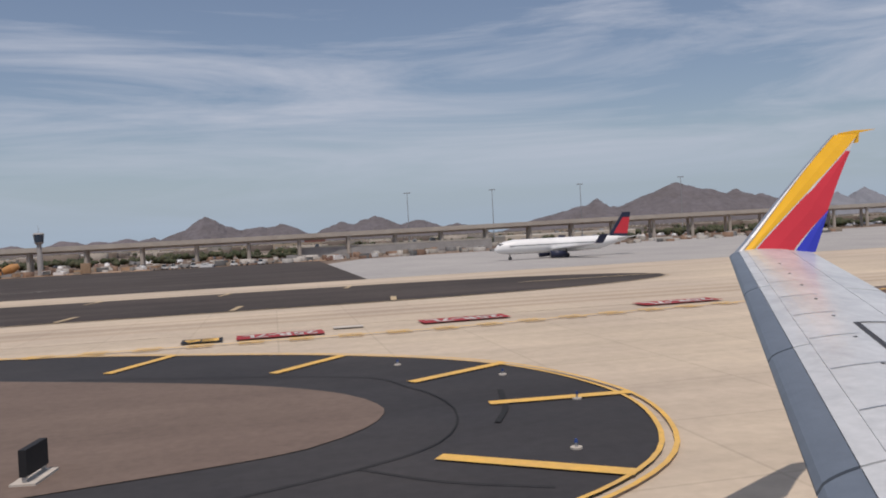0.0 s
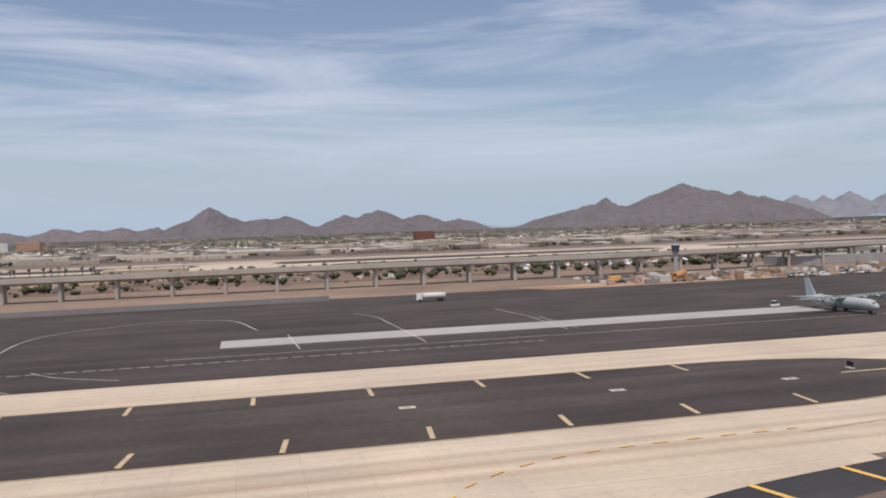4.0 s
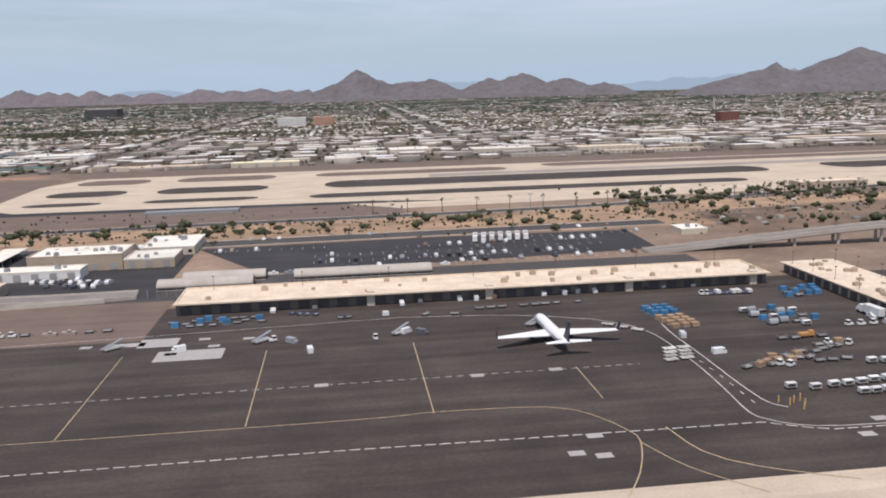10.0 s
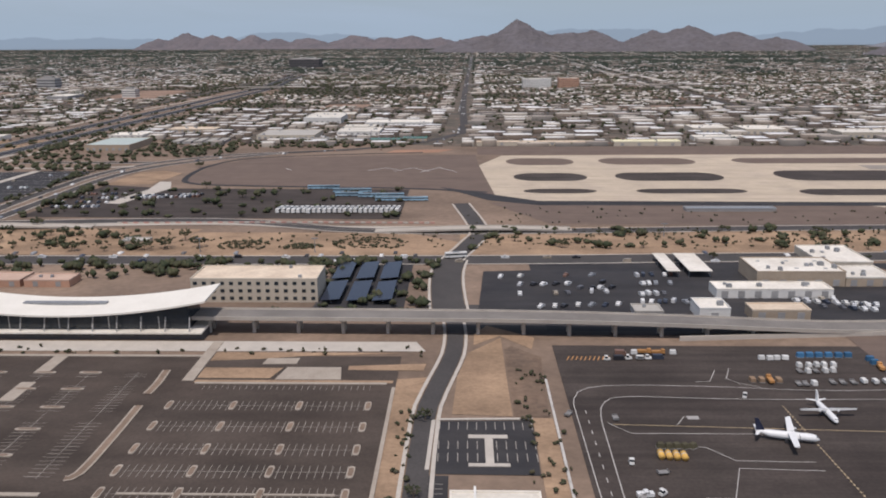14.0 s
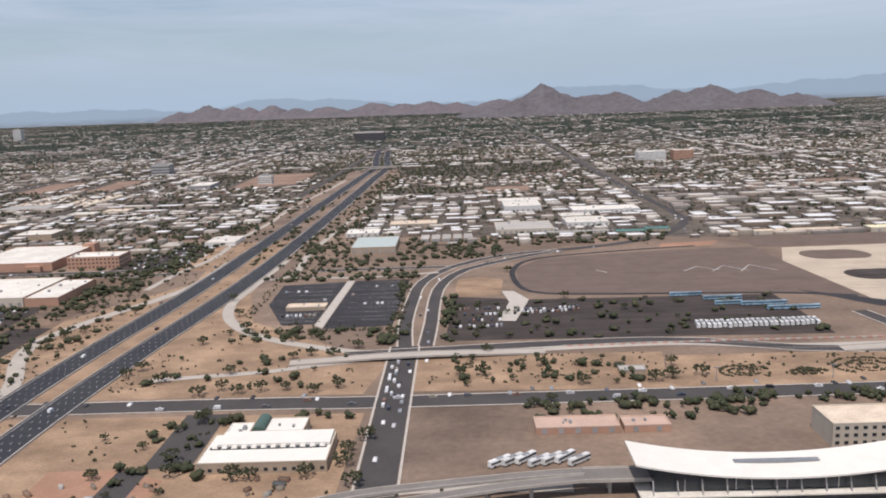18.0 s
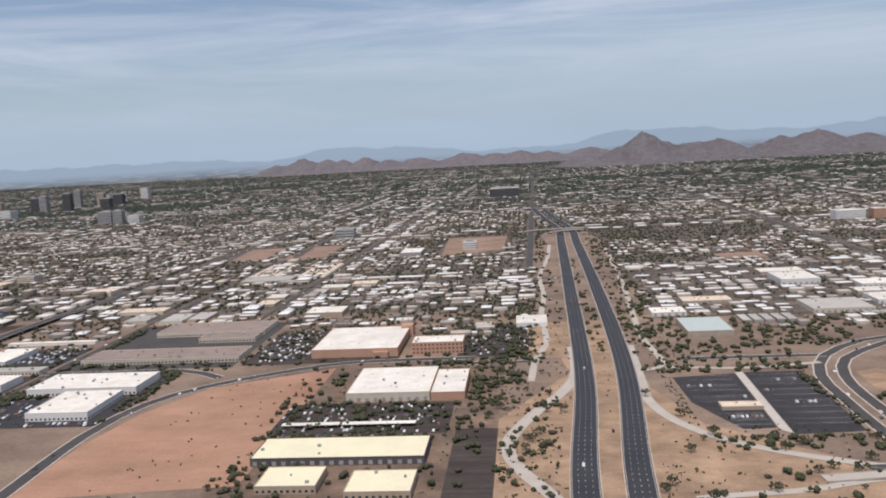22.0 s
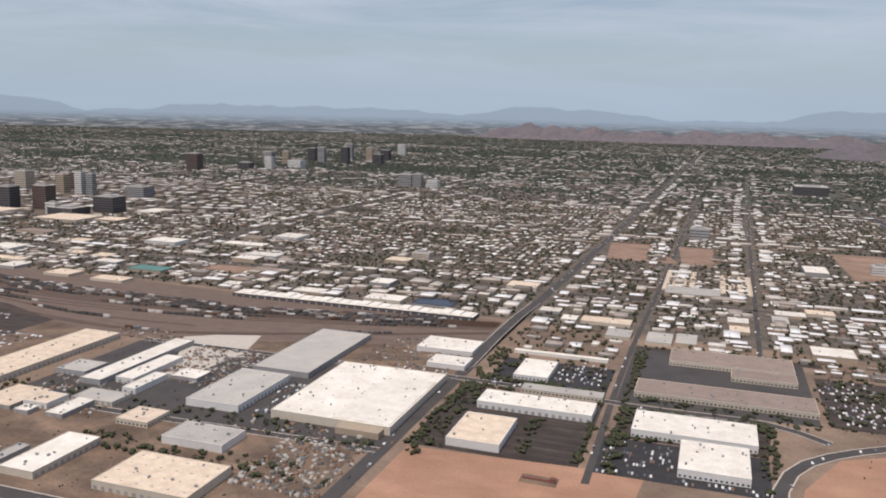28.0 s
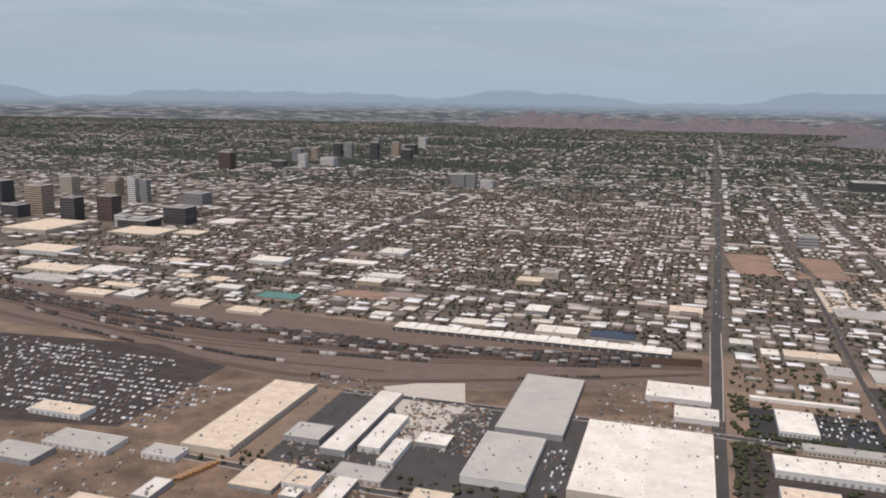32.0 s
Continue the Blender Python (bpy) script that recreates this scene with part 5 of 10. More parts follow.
# vehicles, built once below the ground's edge of the plan and copied to their places
def car_thing(kind):
    """A small road vehicle with nose towards +x."""
    if kind == "van":
        prof, cab, label = [(-1.25, 0.0), (1.25, 0.0), (1.25, 0.5), (1.0, 0.62), (0.85, 0.98), (-1.22, 1.02), (-1.27, 0.6)], (0.45, 0.93, 0.66, 0.95), "white and coloured van parked on asphalt"
    elif kind == "pickup":
        prof, cab, label = [(-1.25, 0.0), (1.22, 0.0), (1.24, 0.5), (0.6, 0.56), (0.35, 0.85), (-0.2, 0.86), (-0.3, 0.55), (-1.26, 0.52)], (-0.18, 0.5, 0.58, 0.8), "pickup truck parked on asphalt"
    else:
        prof, cab, label = [(-1.08, 0.0), (1.08, 0.0), (1.12, 0.38), (0.95, 0.45), (0.45, 0.5), (0.15, 0.74), (-0.6, 0.75), (-0.95, 0.5), (-1.12, 0.44)], (-0.8, 0.36, 0.49, 0.69), "passenger car parked on asphalt"
    ob = thing(kind, (0, 0, -40), label, "car" if kind == "car" else kind, "parked vehicles")
    w = 0.46 if kind != "van" else 0.5
    m = Mesh()
    n = len(prof)
    m.loft([[(x, -w, z) for x, z in prof], [(x, -w * 0.5, z + 0.02) for x, z in prof], [(x, w * 0.5, z + 0.02) for x, z in prof], [(x, w, z) for x, z in prof]])
    part("body", m, M_CAR, ob)
    part("window_band", Mesh().box(cab[0], cab[1], -w - 0.012, w + 0.012, cab[2], cab[3], taper=0.03), M_GLASS, ob, "dark side windows")
    return ob


def wheels(ob, xs, w, r):
    for x in xs:
        for y in (-w, w):
            part("wheel", Mesh().tube((x, y - 0.06, r), (x, y + 0.06, r), r, n=8), M_RUBBERBLACK, ob)


CAR, VAN, PICKUP = car_thing("car"), car_thing("van"), car_thing("pickup")


def box_truck(at, turn, label, long=5.2, cab_mat=None, box_mat=None):
    ob = thing("box_truck", at, label, "truck", "", turn)
    part("cargo_box", Mesh().box(-long / 2, long / 2 - 1.5, -0.62, 0.62, 0.45, 1.75), box_mat or M_CARTWHITE, ob)
    part("cab", Mesh().box(long / 2 - 1.4, long / 2 - 0.2, -0.58, 0.58, 0.3, 1.4, taper=0.08).box(long / 2 - 0.4, long / 2 + 0.2, -0.5, 0.5, 0.3, 0.85), cab_mat or M_CARTWHITE, ob)
    part("windscreen", Mesh().box(long / 2 - 0.28, long / 2 - 0.16, -0.5, 0.5, 0.9, 1.3), M_GLASS, ob)
    part("chassis", Mesh().box(-long / 2 + 0.2, long / 2 - 0.1, -0.4, 0.4, 0.25, 0.45), M_DARKMETAL, ob)
    wheels(ob, (-long / 2 + 0.7, -long / 2 + 1.3, long / 2 - 0.4), 0.52, 0.27)
    return ob


def trailer(at, turn, label, long=7.0, mat=None):
    ob = thing("trailer", at, label, "trailer", "", turn)
    part("cargo_box", Mesh().box(-long / 2, long / 2, -0.65, 0.65, 0.5, 2.0), mat or M_CARTWHITE, ob)
    part("landing_leg", Mesh().box(long / 2 - 1.6, long / 2 - 1.45, -0.5, -0.4, 0, 0.5), M_DARKMETAL, ob)
    part("landing_leg", Mesh().box(long / 2 - 1.6, long / 2 - 1.45, 0.4, 0.5, 0, 0.5), M_DARKMETAL, ob)
    wheels(ob, (-long / 2 + 0.6, -long / 2 + 1.2), 0.52, 0.27)
    return ob


def bus(at, turn, label, mat=None):
    ob = thing("bus", at, label, "bus", "parked buses", turn)
    part("body", Mesh().box(-3.0, 3.0, -0.65, 0.65, 0.25, 1.55, taper=0.08), mat or M_CARTWHITE, ob)
    part("window_band", Mesh().box(-2.85, 2.95, -0.64, 0.64, 0.85, 1.25), M_GLASS, ob, "dark band of windows")
    part("roof_unit", Mesh().box(-0.9, 0.9, -0.4, 0.4, 1.55, 1.7), M_GREYMETAL, ob)
    wheels(ob, (-1.9, 2.0), 0.6, 0.26)
    return ob


def cart_thing(mat, label, canopy=True):
    ob = thing("baggage_cart", (0, 0, -44), label, "baggage cart", "airport ground equipment")
    part("bed", Mesh().box(-0.75, 0.75, -0.42, 0.42, 0.22, 0.32), M_CARTGREY, ob)
    if canopy:
        part("canopy", Mesh().box(-0.75, 0.75, -0.42, 0.42, 0.84, 0.92, bottom=True).box(-0.75, -0.68, -0.42, 0.42, 0.32, 0.84).box(0.68, 0.75, -0.42, 0.42, 0.32, 0.84).box(-0.68, 0.68, 0.36, 0.42, 0.32, 0.84), mat, ob)
    else:
        part("rail", Mesh().box(-0.75, -0.7, -0.42, 0.42, 0.32, 0.55), mat, ob)
        part("rail", Mesh().box(0.7, 0.75, -0.42, 0.42, 0.32, 0.55), mat, ob)
    part("tow_bar", Mesh().box(0.75, 1.25, -0.03, 0.03, 0.18, 0.24), M_DARKMETAL, ob)
    for e in (-0.5, 0.5):
        part("axle", Mesh().tube((e, -0.4, 0.11), (e, 0.4, 0.11), 0.11, n=6), M_RUBBERBLACK, ob)
    return ob


CART_WHITE = cart_thing(M_CARTWHITE, "white canopied baggage cart on the apron")
CART_BLUE = cart_thing(M_BLUEPAINT, "dark blue open baggage cart on the apron", False)
CART_GREY = cart_thing(M_CARTGREY, "grey flat cargo dolly on the apron", False)


def simple_thing(name, label, category, pieces, group="airport ground equipment"):
    ob = thing(name, (0, 0, -48), label, category, group)
    for pname, mesh, mat in pieces:
        part(pname, mesh, mat, ob)
    return ob


DOLLY_WHITE = simple_thing("container_dolly", "flat pale container dolly parked in rows", "dolly", [
    ("deck", Mesh().box(-1.1, 1.1, -0.62, 0.62, 0.2, 0.26).box(-1.1, -0.35, -0.58, 0.58, 0.26, 0.34).box(0.35, 1.1, -0.58, 0.58, 0.26, 0.34), M_DOLLY), ("wheel", Mesh().box(-0.8, -0.5, -0.6, 0.6, 0, 0.2), M_RUBBERBLACK),
    ("wheel", Mesh().box(0.5, 0.8, -0.6, 0.6, 0, 0.2), M_RUBBERBLACK), ("tow_bar", Mesh().box(1.1, 1.6, -0.04, 0.04, 0.15, 0.22), M_DARKMETAL)])
CONTAINER_BLUE = simple_thing("cargo_container", "blue covered cargo container on the apron", "container", [
    ("shell", Mesh().box(-0.8, 0.8, -0.55, 0.55, 0.15, 1.15, taper=0.06), M_TARP), ("pallet", Mesh().box(-0.85, 0.85, -0.6, 0.6, 0, 0.15), M_CARTGREY)])
CONTAINER_TAN = simple_thing("cargo_crate", "tan wooden cargo crate on the apron", "crate", [
    ("shell", Mesh().box(-0.8, 0.8, -0.55, 0.55, 0.15, 0.9, taper=0.03), M_SAND), ("pallet", Mesh().box(-0.85, 0.85, -0.6, 0.6, 0, 0.15), M_CARTGREY)])
CONTAINER_GREY = simple_thing("cargo_container", "grey-white cargo container on the apron", "container", [
    ("shell", Mesh().box(-0.7, 0.7, -0.5, 0.5, 0.15, 0.95, taper=0.06), M_CARTWHITE), ("pallet", Mesh().box(-0.75, 0.75, -0.55, 0.55, 0, 0.15), M_CARTGREY)])
DOME = simple_thing("covered_cart", "grey round-topped covered cart on the apron", "cart", [
    ("cover", Mesh().loft([[(-0.75, 0.5 * math.cos(a), 0.25 + 0.75 * math.sin(a)) for a in [math.pi * i / 7 for i in range(8)]], [(0.75, 0.5 * math.cos(a), 0.25 + 0.75 * math.sin(a)) for a in [math.pi * i / 7 for i in range(8)]]]), M_GREYMETAL),
    ("chassis", Mesh().box(-0.8, 0.8, -0.5, 0.5, 0.1, 0.25), M_DARKMETAL), ("wheel", Mesh().box(-0.6, -0.35, -0.52, 0.52, 0, 0.2), M_RUBBERBLACK), ("wheel", Mesh().box(0.35, 0.6, -0.52, 0.52, 0, 0.2), M_RUBBERBLACK)])
TUG = simple_thing("baggage_tug", "small white airport tug on the apron", "tug", [
    ("body", Mesh().box(-0.7, 0.7, -0.4, 0.4, 0.15, 0.55, taper=0.04), M_CARTWHITE), ("cab", Mesh().box(-0.5, 0.1, -0.36, 0.36, 0.55, 1.0, taper=0.06), M_GLASS),
    ("roof", Mesh().box(-0.55, 0.15, -0.38, 0.38, 1.0, 1.06), M_CARTWHITE), ("wheel", Mesh().box(0.3, 0.6, -0.42, 0.42, 0, 0.2), M_RUBBERBLACK), ("wheel", Mesh().box(-0.6, -0.3, -0.42, 0.42, 0, 0.2), M_RUBBERBLACK)])
LOADER = simple_thing("belt_loader", "white belt loader with a raised ramp", "belt loader", [
    ("body", Mesh().box(-1.3, 1.3, -0.4, 0.4, 0.2, 0.55), M_CARTWHITE), ("ramp", Mesh().quad((-1.7, -0.25, 0.5), (1.9, -0.25, 1.5), (1.9, 0.25, 1.5), (-1.7, 0.25, 0.5)).quad((-1.7, 0.25, 0.42), (1.9, 0.25, 1.42), (1.9, -0.25, 1.42), (-1.7, -0.25, 0.42)).quad((-1.7, -0.25, 0.42), (1.9, -0.25, 1.42), (1.9, -0.25, 1.5), (-1.7, -0.25, 0.5)), M_METAL),
    ("wheel", Mesh().box(0.6, 0.95, -0.42, 0.42, 0, 0.2), M_RUBBERBLACK), ("wheel", Mesh().box(-0.95, -0.6, -0.42, 0.42, 0, 0.2), M_RUBBERBLACK)])
DIGGER = simple_thing("utility_truck", "orange and yellow utility truck", "utility truck", [
    ("body", Mesh().box(-1.5, 0.5, -0.5, 0.5, 0.35, 0.85), M_ORANGE), ("cab", Mesh().box(0.55, 1.4, -0.48, 0.48, 0.3, 1.15, taper=0.06), M_ORANGE), ("windscreen", Mesh().box(1.3, 1.42, -0.4, 0.4, 0.75, 1.05), M_GLASS),
    ("wheel", Mesh().box(-1.1, -0.7, -0.52, 0.52, 0, 0.35), M_RUBBERBLACK), ("wheel", Mesh().box(0.75, 1.15, -0.52, 0.52, 0, 0.35), M_RUBBERBLACK)], "parked vehicles")


def put(ob, x, y, turn=0.0, z=0.1):
    return copy_thing(ob, pose(x, y, z, 0, 0, turn))


def row(ob, x, y, dx, dy, n, turn=0.0, full=1.0, jitter=0.15, wobble=4.0):
    """Copies in a row; ob may be a list to choose from; full: share of places taken."""
    for i in range(n):
        if rnd.random() < full:
            put(rnd.choice(ob) if isinstance(ob, list) else ob, x + dx * i + rnd.uniform(-jitter, jitter), y + dy * i + rnd.uniform(-jitter, jitter), turn + rnd.uniform(-wobble, wobble))


for ob, size in ((VAN, 0.82), (PICKUP, 0.88), (CONTAINER_BLUE, 0.8), (CONTAINER_GREY, 0.8), (CONTAINER_TAN, 0.8), (CART_WHITE, 0.88), (CART_BLUE, 0.85), (DOLLY_WHITE, 0.86), (TUG, 0.85), (DIGGER, 0.85)):
    ob.scale = (size, size, size)

# ---- airport buildings ----
for x0, x1, seed in ((-250.4, -240.2, 3), (-219.8, -209.4, 4)):
    pier = building("cargo_pier", x0, x1, 89, 155, 2.1, M_WALLTAN, M_ROOFCREAM, "long low cargo building with a cream roof and dark docks", "cargo building", 30, 0, "w", SHADEDBAY, seed=seed, group="cargo buildings", unit=UNIT_TAN, gap=2.6)
    for i in range(9):
        for e in (-1, 1):
            place("mast", Mesh().tube((0, 0, 2.0), (0, 0, 4.6), 0.05, 0.03, 6).box(-0.18, 0.18, -0.08, 0.08, 4.55, 4.7).data("mast", M_RUST) if i == 0 and e == -1 else bpy.data.meshes["mast"], pier, e * 4.6, -27 + i * 7.2)
    part("eave", Mesh().box(-5.9, 5.6, -33.2, 33.2, 2.0, 2.14), M_ROOFCREAM, pier)
concourse = building("concourse", -369.5, -258.5, 147, 158.2, 2.4, M_WALLSHADE, M_ROOFCREAM, "very long low brown concourse with a shade-darkened front and cream roof", "concourse", 26, 0, "s", SHADEDBAY, seed=5, unit=UNIT_TAN, gap=3.4)
for x in (-334.9, -313, -286.2, -261.5):
    part("pier_wall", Mesh().box(x + 314 - 0.7, x + 314 + 0.7, -6.4, -5.0, 0, 2.75), M_WALLCREAM, concourse, "pale projecting wall")
part("eave", Mesh().box(-55.6, 55.6, -7.1, -5.55, 2.12, 2.38, bottom=True), M_ROOFCREAM, concourse)
for i in range(7):
    place("mast", bpy.data.meshes["mast"], concourse, -50 + i * 16.5, 3.2, 0.3)
building("hangar", -253, -246, 200, 207, 1.6, M_WALLCREAM, M_ROOFWHITE, "small cream service building with white roof", "shed", 2)
building("maintenance_hall", -410, -389.4, 190.5, 203.5, 3.8, M_WALLTAN, M_ROOFWHITE, "tan maintenance hall with a white roof", "hall", 9, 6, "s", seed=6)
building("maintenance_wing", -389.2, -378, 190.5, 201, 2.4, M_WALLTAN, M_ROOFWHITE, "low white-roofed wing of the maintenance hall", "hall", 3, 0, "s", seed=7)
building("garage", -422, -396, 181.5, 187.5, 2.3, M_WALLWHITE, M_ROOFWHITE, "long white vehicle garage with bay doors", "garage", 7, 0, "s", seed=8)
building("shed", -419, -407, 166.8, 171.5, 2.4, M_WALLTAN, M_ROOFCREAM, "tan shed with a cream roof", "shed", 0, 0, "s", seed=9)
building("shed", -430, -423.6, 166.5, 173.5, 2.8, M_WALLWHITE, M_ROOFWHITE, "white shed with a low roof", "shed", 1, 0, "s", seed=10)
for x0, x1 in ((-429.2, -426.0), (-423.8, -418.2)):
    shade = thing("shade_canopy", ((x0 + x1) / 2, 206), "flat white shade canopy on posts", "canopy", "shade canopies")
    w = (x1 - x0) / 2
    part("roof", Mesh().box(-w, w, -8.5, 8.5, 1.7, 1.85, bottom=True), M_ROOFWHITE, shade)
    for x in (-w + 0.2, w - 0.2):
        for y in (-7.5, -2.5, 2.5, 7.5):
            part("post", Mesh().tube((x, y, 0), (x, y, 1.7), 0.08, n=6), M_GREYMETAL, shade)
building("shed", -443, -437, 168, 173, 1.6, M_WALLGREY, M_ROOFGREY, "grey metal shed in the yard", "shed", 1)
building("shed", -386, -379, 212.5, 217, 1.8, M_WALLWHITE, M_ROOFWHITE, "small white building beside the car park", "shed", 2)
building("white_office", -389, -376, 205, 222, 2.2, M_WALLCREAM, M_ROOFWHITE, "cream office with a white roof", "office", 4, windows="s")

# half-round covered walkways
for x0, x1, y in ((-377, -358, 168.5), (-350, -321, 172.3), (-373, -356, 174.5)):
    tunnel = thing("covered_walkway", ((x0 + x1) / 2, y), "long half-round grey covered walkway", "walkway", "covered walkways")
    w = (x1 - x0) / 2
    arc = [(2.2 * math.cos(a), 0.5 + 1.5 * math.sin(a)) for a in [math.pi * i / 8 for i in range(9)]]
    part("roof", Mesh().loft([[(-w, p, q) for p, q in arc], [(w, p, q) for p, q in arc]], caps=False), M_STRUCT, tunnel, smooth=True)
    part("wall", Mesh().box(-w, w, 1.9, 2.15, 0, 0.55), M_STRUCT, tunnel)
    part("plinth", Mesh().box(-w, w, -2.15, -2.0, 0, 0.2), M_STRUCT, tunnel)
    for i in range(int(w / 0.9)):
        place("post", Mesh().box(-0.08, 0.08, -2.18, -2.0, 0, 0.6).data("post", M_STRUCT) if "post" not in bpy.data.meshes else bpy.data.meshes["post"], tunnel, -w + 0.9 + 1.8 * i, 0)

# ---- the elevated train line ----
def guideway(name, line, width, thick, label, columns, column_from):
    ob = thing(name, (0, 0), label, "viaduct")
    d, side = Mesh(), Mesh()
    pts = spline(line, 8)
    k = len(pts)
    for o0, o1, z0, z1, m in ((-width / 2, width / 2, -thick * 0.6, 0.0, d), (-width * 0.28, width * 0.28, -thick * 1.4, -thick * 0.6, d),
                              (-width / 2 - 0.1, -width / 2 + 0.12, -thick * 0.8, thick * 0.45, side), (width / 2 - 0.12, width / 2 + 0.1, -thick * 0.8, thick * 0.45, side)):
        rings = []
        for i, p in enumerate(pts):
            t = pts[min(i + 1, k - 1)] - pts[max(i - 1, 0)]
            s = Vector((-t.y, t.x, 0)).normalized()
            rings.append([p + s * o0 + Vector((0, 0, z0)), p + s * o1 + Vector((0, 0, z0)), p + s * o1 + Vector((0, 0, z1)), p + s * o0 + Vector((0, 0, z1))])
        m.loft(rings)
    part("deck", d, M_STRUCT, ob)
    part("roadway" if not columns else "track_bed", ribbon(pts, width * 0.86, 0.02), (M_ROAD if name == "street_bridge" else M_RAMP) if not columns else M_TRACKBED, ob)
    part("parapet", side, M_STRUCT, ob)
    for x in columns:
        p = min(pts, key=lambda q: abs(q.x - x))
        top = p.z - thick * 1.4
        if top < 0.9:
            continue
        for e in ((-1.1, 1.1) if width > 3.5 else (0,)):
            part("column", Mesh().tube((x, p.y + e, 0), (x, p.y + e, top), 0.42, 0.36, 10), M_STRUCT, ob)
        part("pier_cap", Mesh().box(x - 0.5, x + 0.5, p.y - width * 0.4, p.y + width * 0.4, top, top + thick * 0.75, bottom=True), M_STRUCT, ob)
    return ob


guideway("train_viaduct", [(300, 215, 6.0), (200, 200, 6.0), (105, 190, 5.7), (30, 186, 5.2), (-40, 181, 4.9), (-120, 180, 4.9), (-190, 180, 4.7), (-215, 180, 4.1), (-240, 180.5, 2.4), (-262, 181, 0.75), (-270, 181, 0.35)], 4.2, 0.75,
         "long pale concrete elevated train viaduct on round columns", [-245 + 10.9 * i for i in range(48)], 0)
guideway("station_viaduct", [(-598, 160.6, 3.6), (-530, 160, 3.6), (-470, 159, 3.6), (-437, 158, 3.1), (-405, 160, 1.2), (-380, 163.5, 0.4)], 5.6, 0.6,
         "pale concrete elevated train track leading to a station", [-593 + 9.0 * i for i in range(20)], 0)
for line in ([(-702, 106, 3.6), (-683, 130, 3.6), (-659.5, 147.1, 3.6), (-650, 152.3, 3.6), (-643.5, 154.8, 3.6), (-633, 157, 3.6), (-612, 160.5, 3.6), (-598, 162.0, 3.6)],
             [(-693, 104, 3.6), (-675, 128, 3.6), (-653.2, 145, 3.6), (-642.3, 149.0, 3.6), (-632, 151.6, 3.6), (-614, 156.4, 3.6), (-598, 159.0, 3.6)]):
    guideway("track_viaduct", line, 2.4, 0.5, "narrow concrete train track curving away on single columns", [-690 + 9.0 * i for i in range(10)], 0)
sheet("wall_1", [(-437, 154.6), (-385, 158.8), (-385, 159.1), (-437, 155)], 0.0, M_KERB, "pale retaining wall beside the ramp", "wall", 0.9)

# the train station with its sagging white roof
station = thing("train_station", (-559, 159), "glass train station under a sweeping white curved roof", "station")
rings = []
for i in range(25):
    x = -30 + 60 * i / 24
    z = 4.9 + 3.4 * (x / 30) ** 2 * (0.9 if x > 0 else 1.0)
    rings.append([(x, -5.2, z - 0.1), (x, 5.6, z + 0.25), (x, 5.6, z + 0.6), (x, -5.2, z + 0.25)])
part("roof", Mesh().loft(rings), M_STATIONROOF, station, "sweeping white roof", smooth=False)
part("roof_vent", Mesh().box(-9, 8, 0.6, 1.9, 5.1, 5.9), M_GREYMETAL, station)
part("glass_wall", Mesh().loft([[(x, -3.4, 0.4), (x, 3.8, 0.4), (x, 3.8, 4.7 + 3.2 * (x / 30) ** 2), (x, -3.4, 4.6 + 3.2 * (x / 30) ** 2)] for x in [-26 + 52 * i / 20 for i in range(21)]]), M_GLASS, station)
part("platform", Mesh().box(-29, 29, -5.6, 4.6, 1.5, 1.8, bottom=True), M_ROOFWHITE, station)
part("base_wall", Mesh().box(-29, 29, -4.4, 4.2, 0, 1.5), M_WALLDARK, station)
for i in range(12):
    x = -26.4 + 4.8 * i
    place("column", Mesh().tube((0, -4.9, 1.8), (0, -4.0, 4.6), 0.14, n=6).data("station_column", M_WALLGREY) if i == 0 else bpy.data.meshes["station_column"], station, x, 0)
for i in range(5):
    place("mullion", Mesh().box(-0.1, 0.1, -3.5, -3.38, 0.4, 4.4).data("mullion", M_METAL) if i == 0 else bpy.data.meshes["mullion"], station, -20 + 10 * i, 0)

building("rental_office", -540, -511.5, 178, 189, 5.6, M_WALLCREAM, M_ROOFCREAM, "three-storey cream office block with window rows", "office block", 2, 0, "", None, "s", 3, seed=12)
building("bus_depot", -605, -585, 189, 196, 1.9, M_WALLPINK, M_ROOFPINK, "low salmon depot with a salmon roof", "depot", 3, 0, "s", seed=13)
building("bus_depot", -584, -573, 189, 195, 1.9, M_WALLPINK, M_ROOFPINK, "smaller salmon depot with a salmon roof", "depot", 2, 0, "s", seed=14)
building("visitor_office", -480.6, -469.2, 83, 96.8, 2.0, M_WALLWHITE, M_ROOFWHITE, "white flat-roofed office beside a small car park", "office", 2, 0, "", None, "se", 1, seed=15)
upper = building("visitor_hall", -476.6, -469.6, 84.8, 91.2, 2.9, M_WALLWHITE, M_ROOFWHITE, "taller white hall of the visitor office", "office", 1, 0, seed=25)
part("parapet_wall", Mesh().box(-4.5, -4.2, -6, 9, 0, 2.5), M_WALLWHITE, upper)
for i in range(3):
    for y in (176, 193):
        x = -508.5 + 5.8 * i
        solar = thing("solar_canopy", (x, y + 7), "dark solar panel canopy over parked cars", "solar canopy", "solar canopies")
        part("panel", Mesh().quad((-2.2, -7.3, 1.2), (2.2, -7.3, 1.6), (2.2, 7.3, 1.6), (-2.2, 7.3, 1.2)).quad((-2.2, 7.3, 1.1), (2.2, 7.3, 1.5), (2.2, -7.3, 1.5), (-2.2, -7.3, 1.1)), M_SOLAR, solar)
        for yy in (-5.5, 0, 5.5):
            part("post", Mesh().tube((0, yy, 0), (0, yy, 1.35), 0.1, n=6), M_GREYMETAL, solar)
building("gatehouse", -577, -569.5, 229.5, 233.5, 1.6, M_WALLTAN, M_ROOFGREY, "small tan gatehouse with a grey roof", "gatehouse", 1)
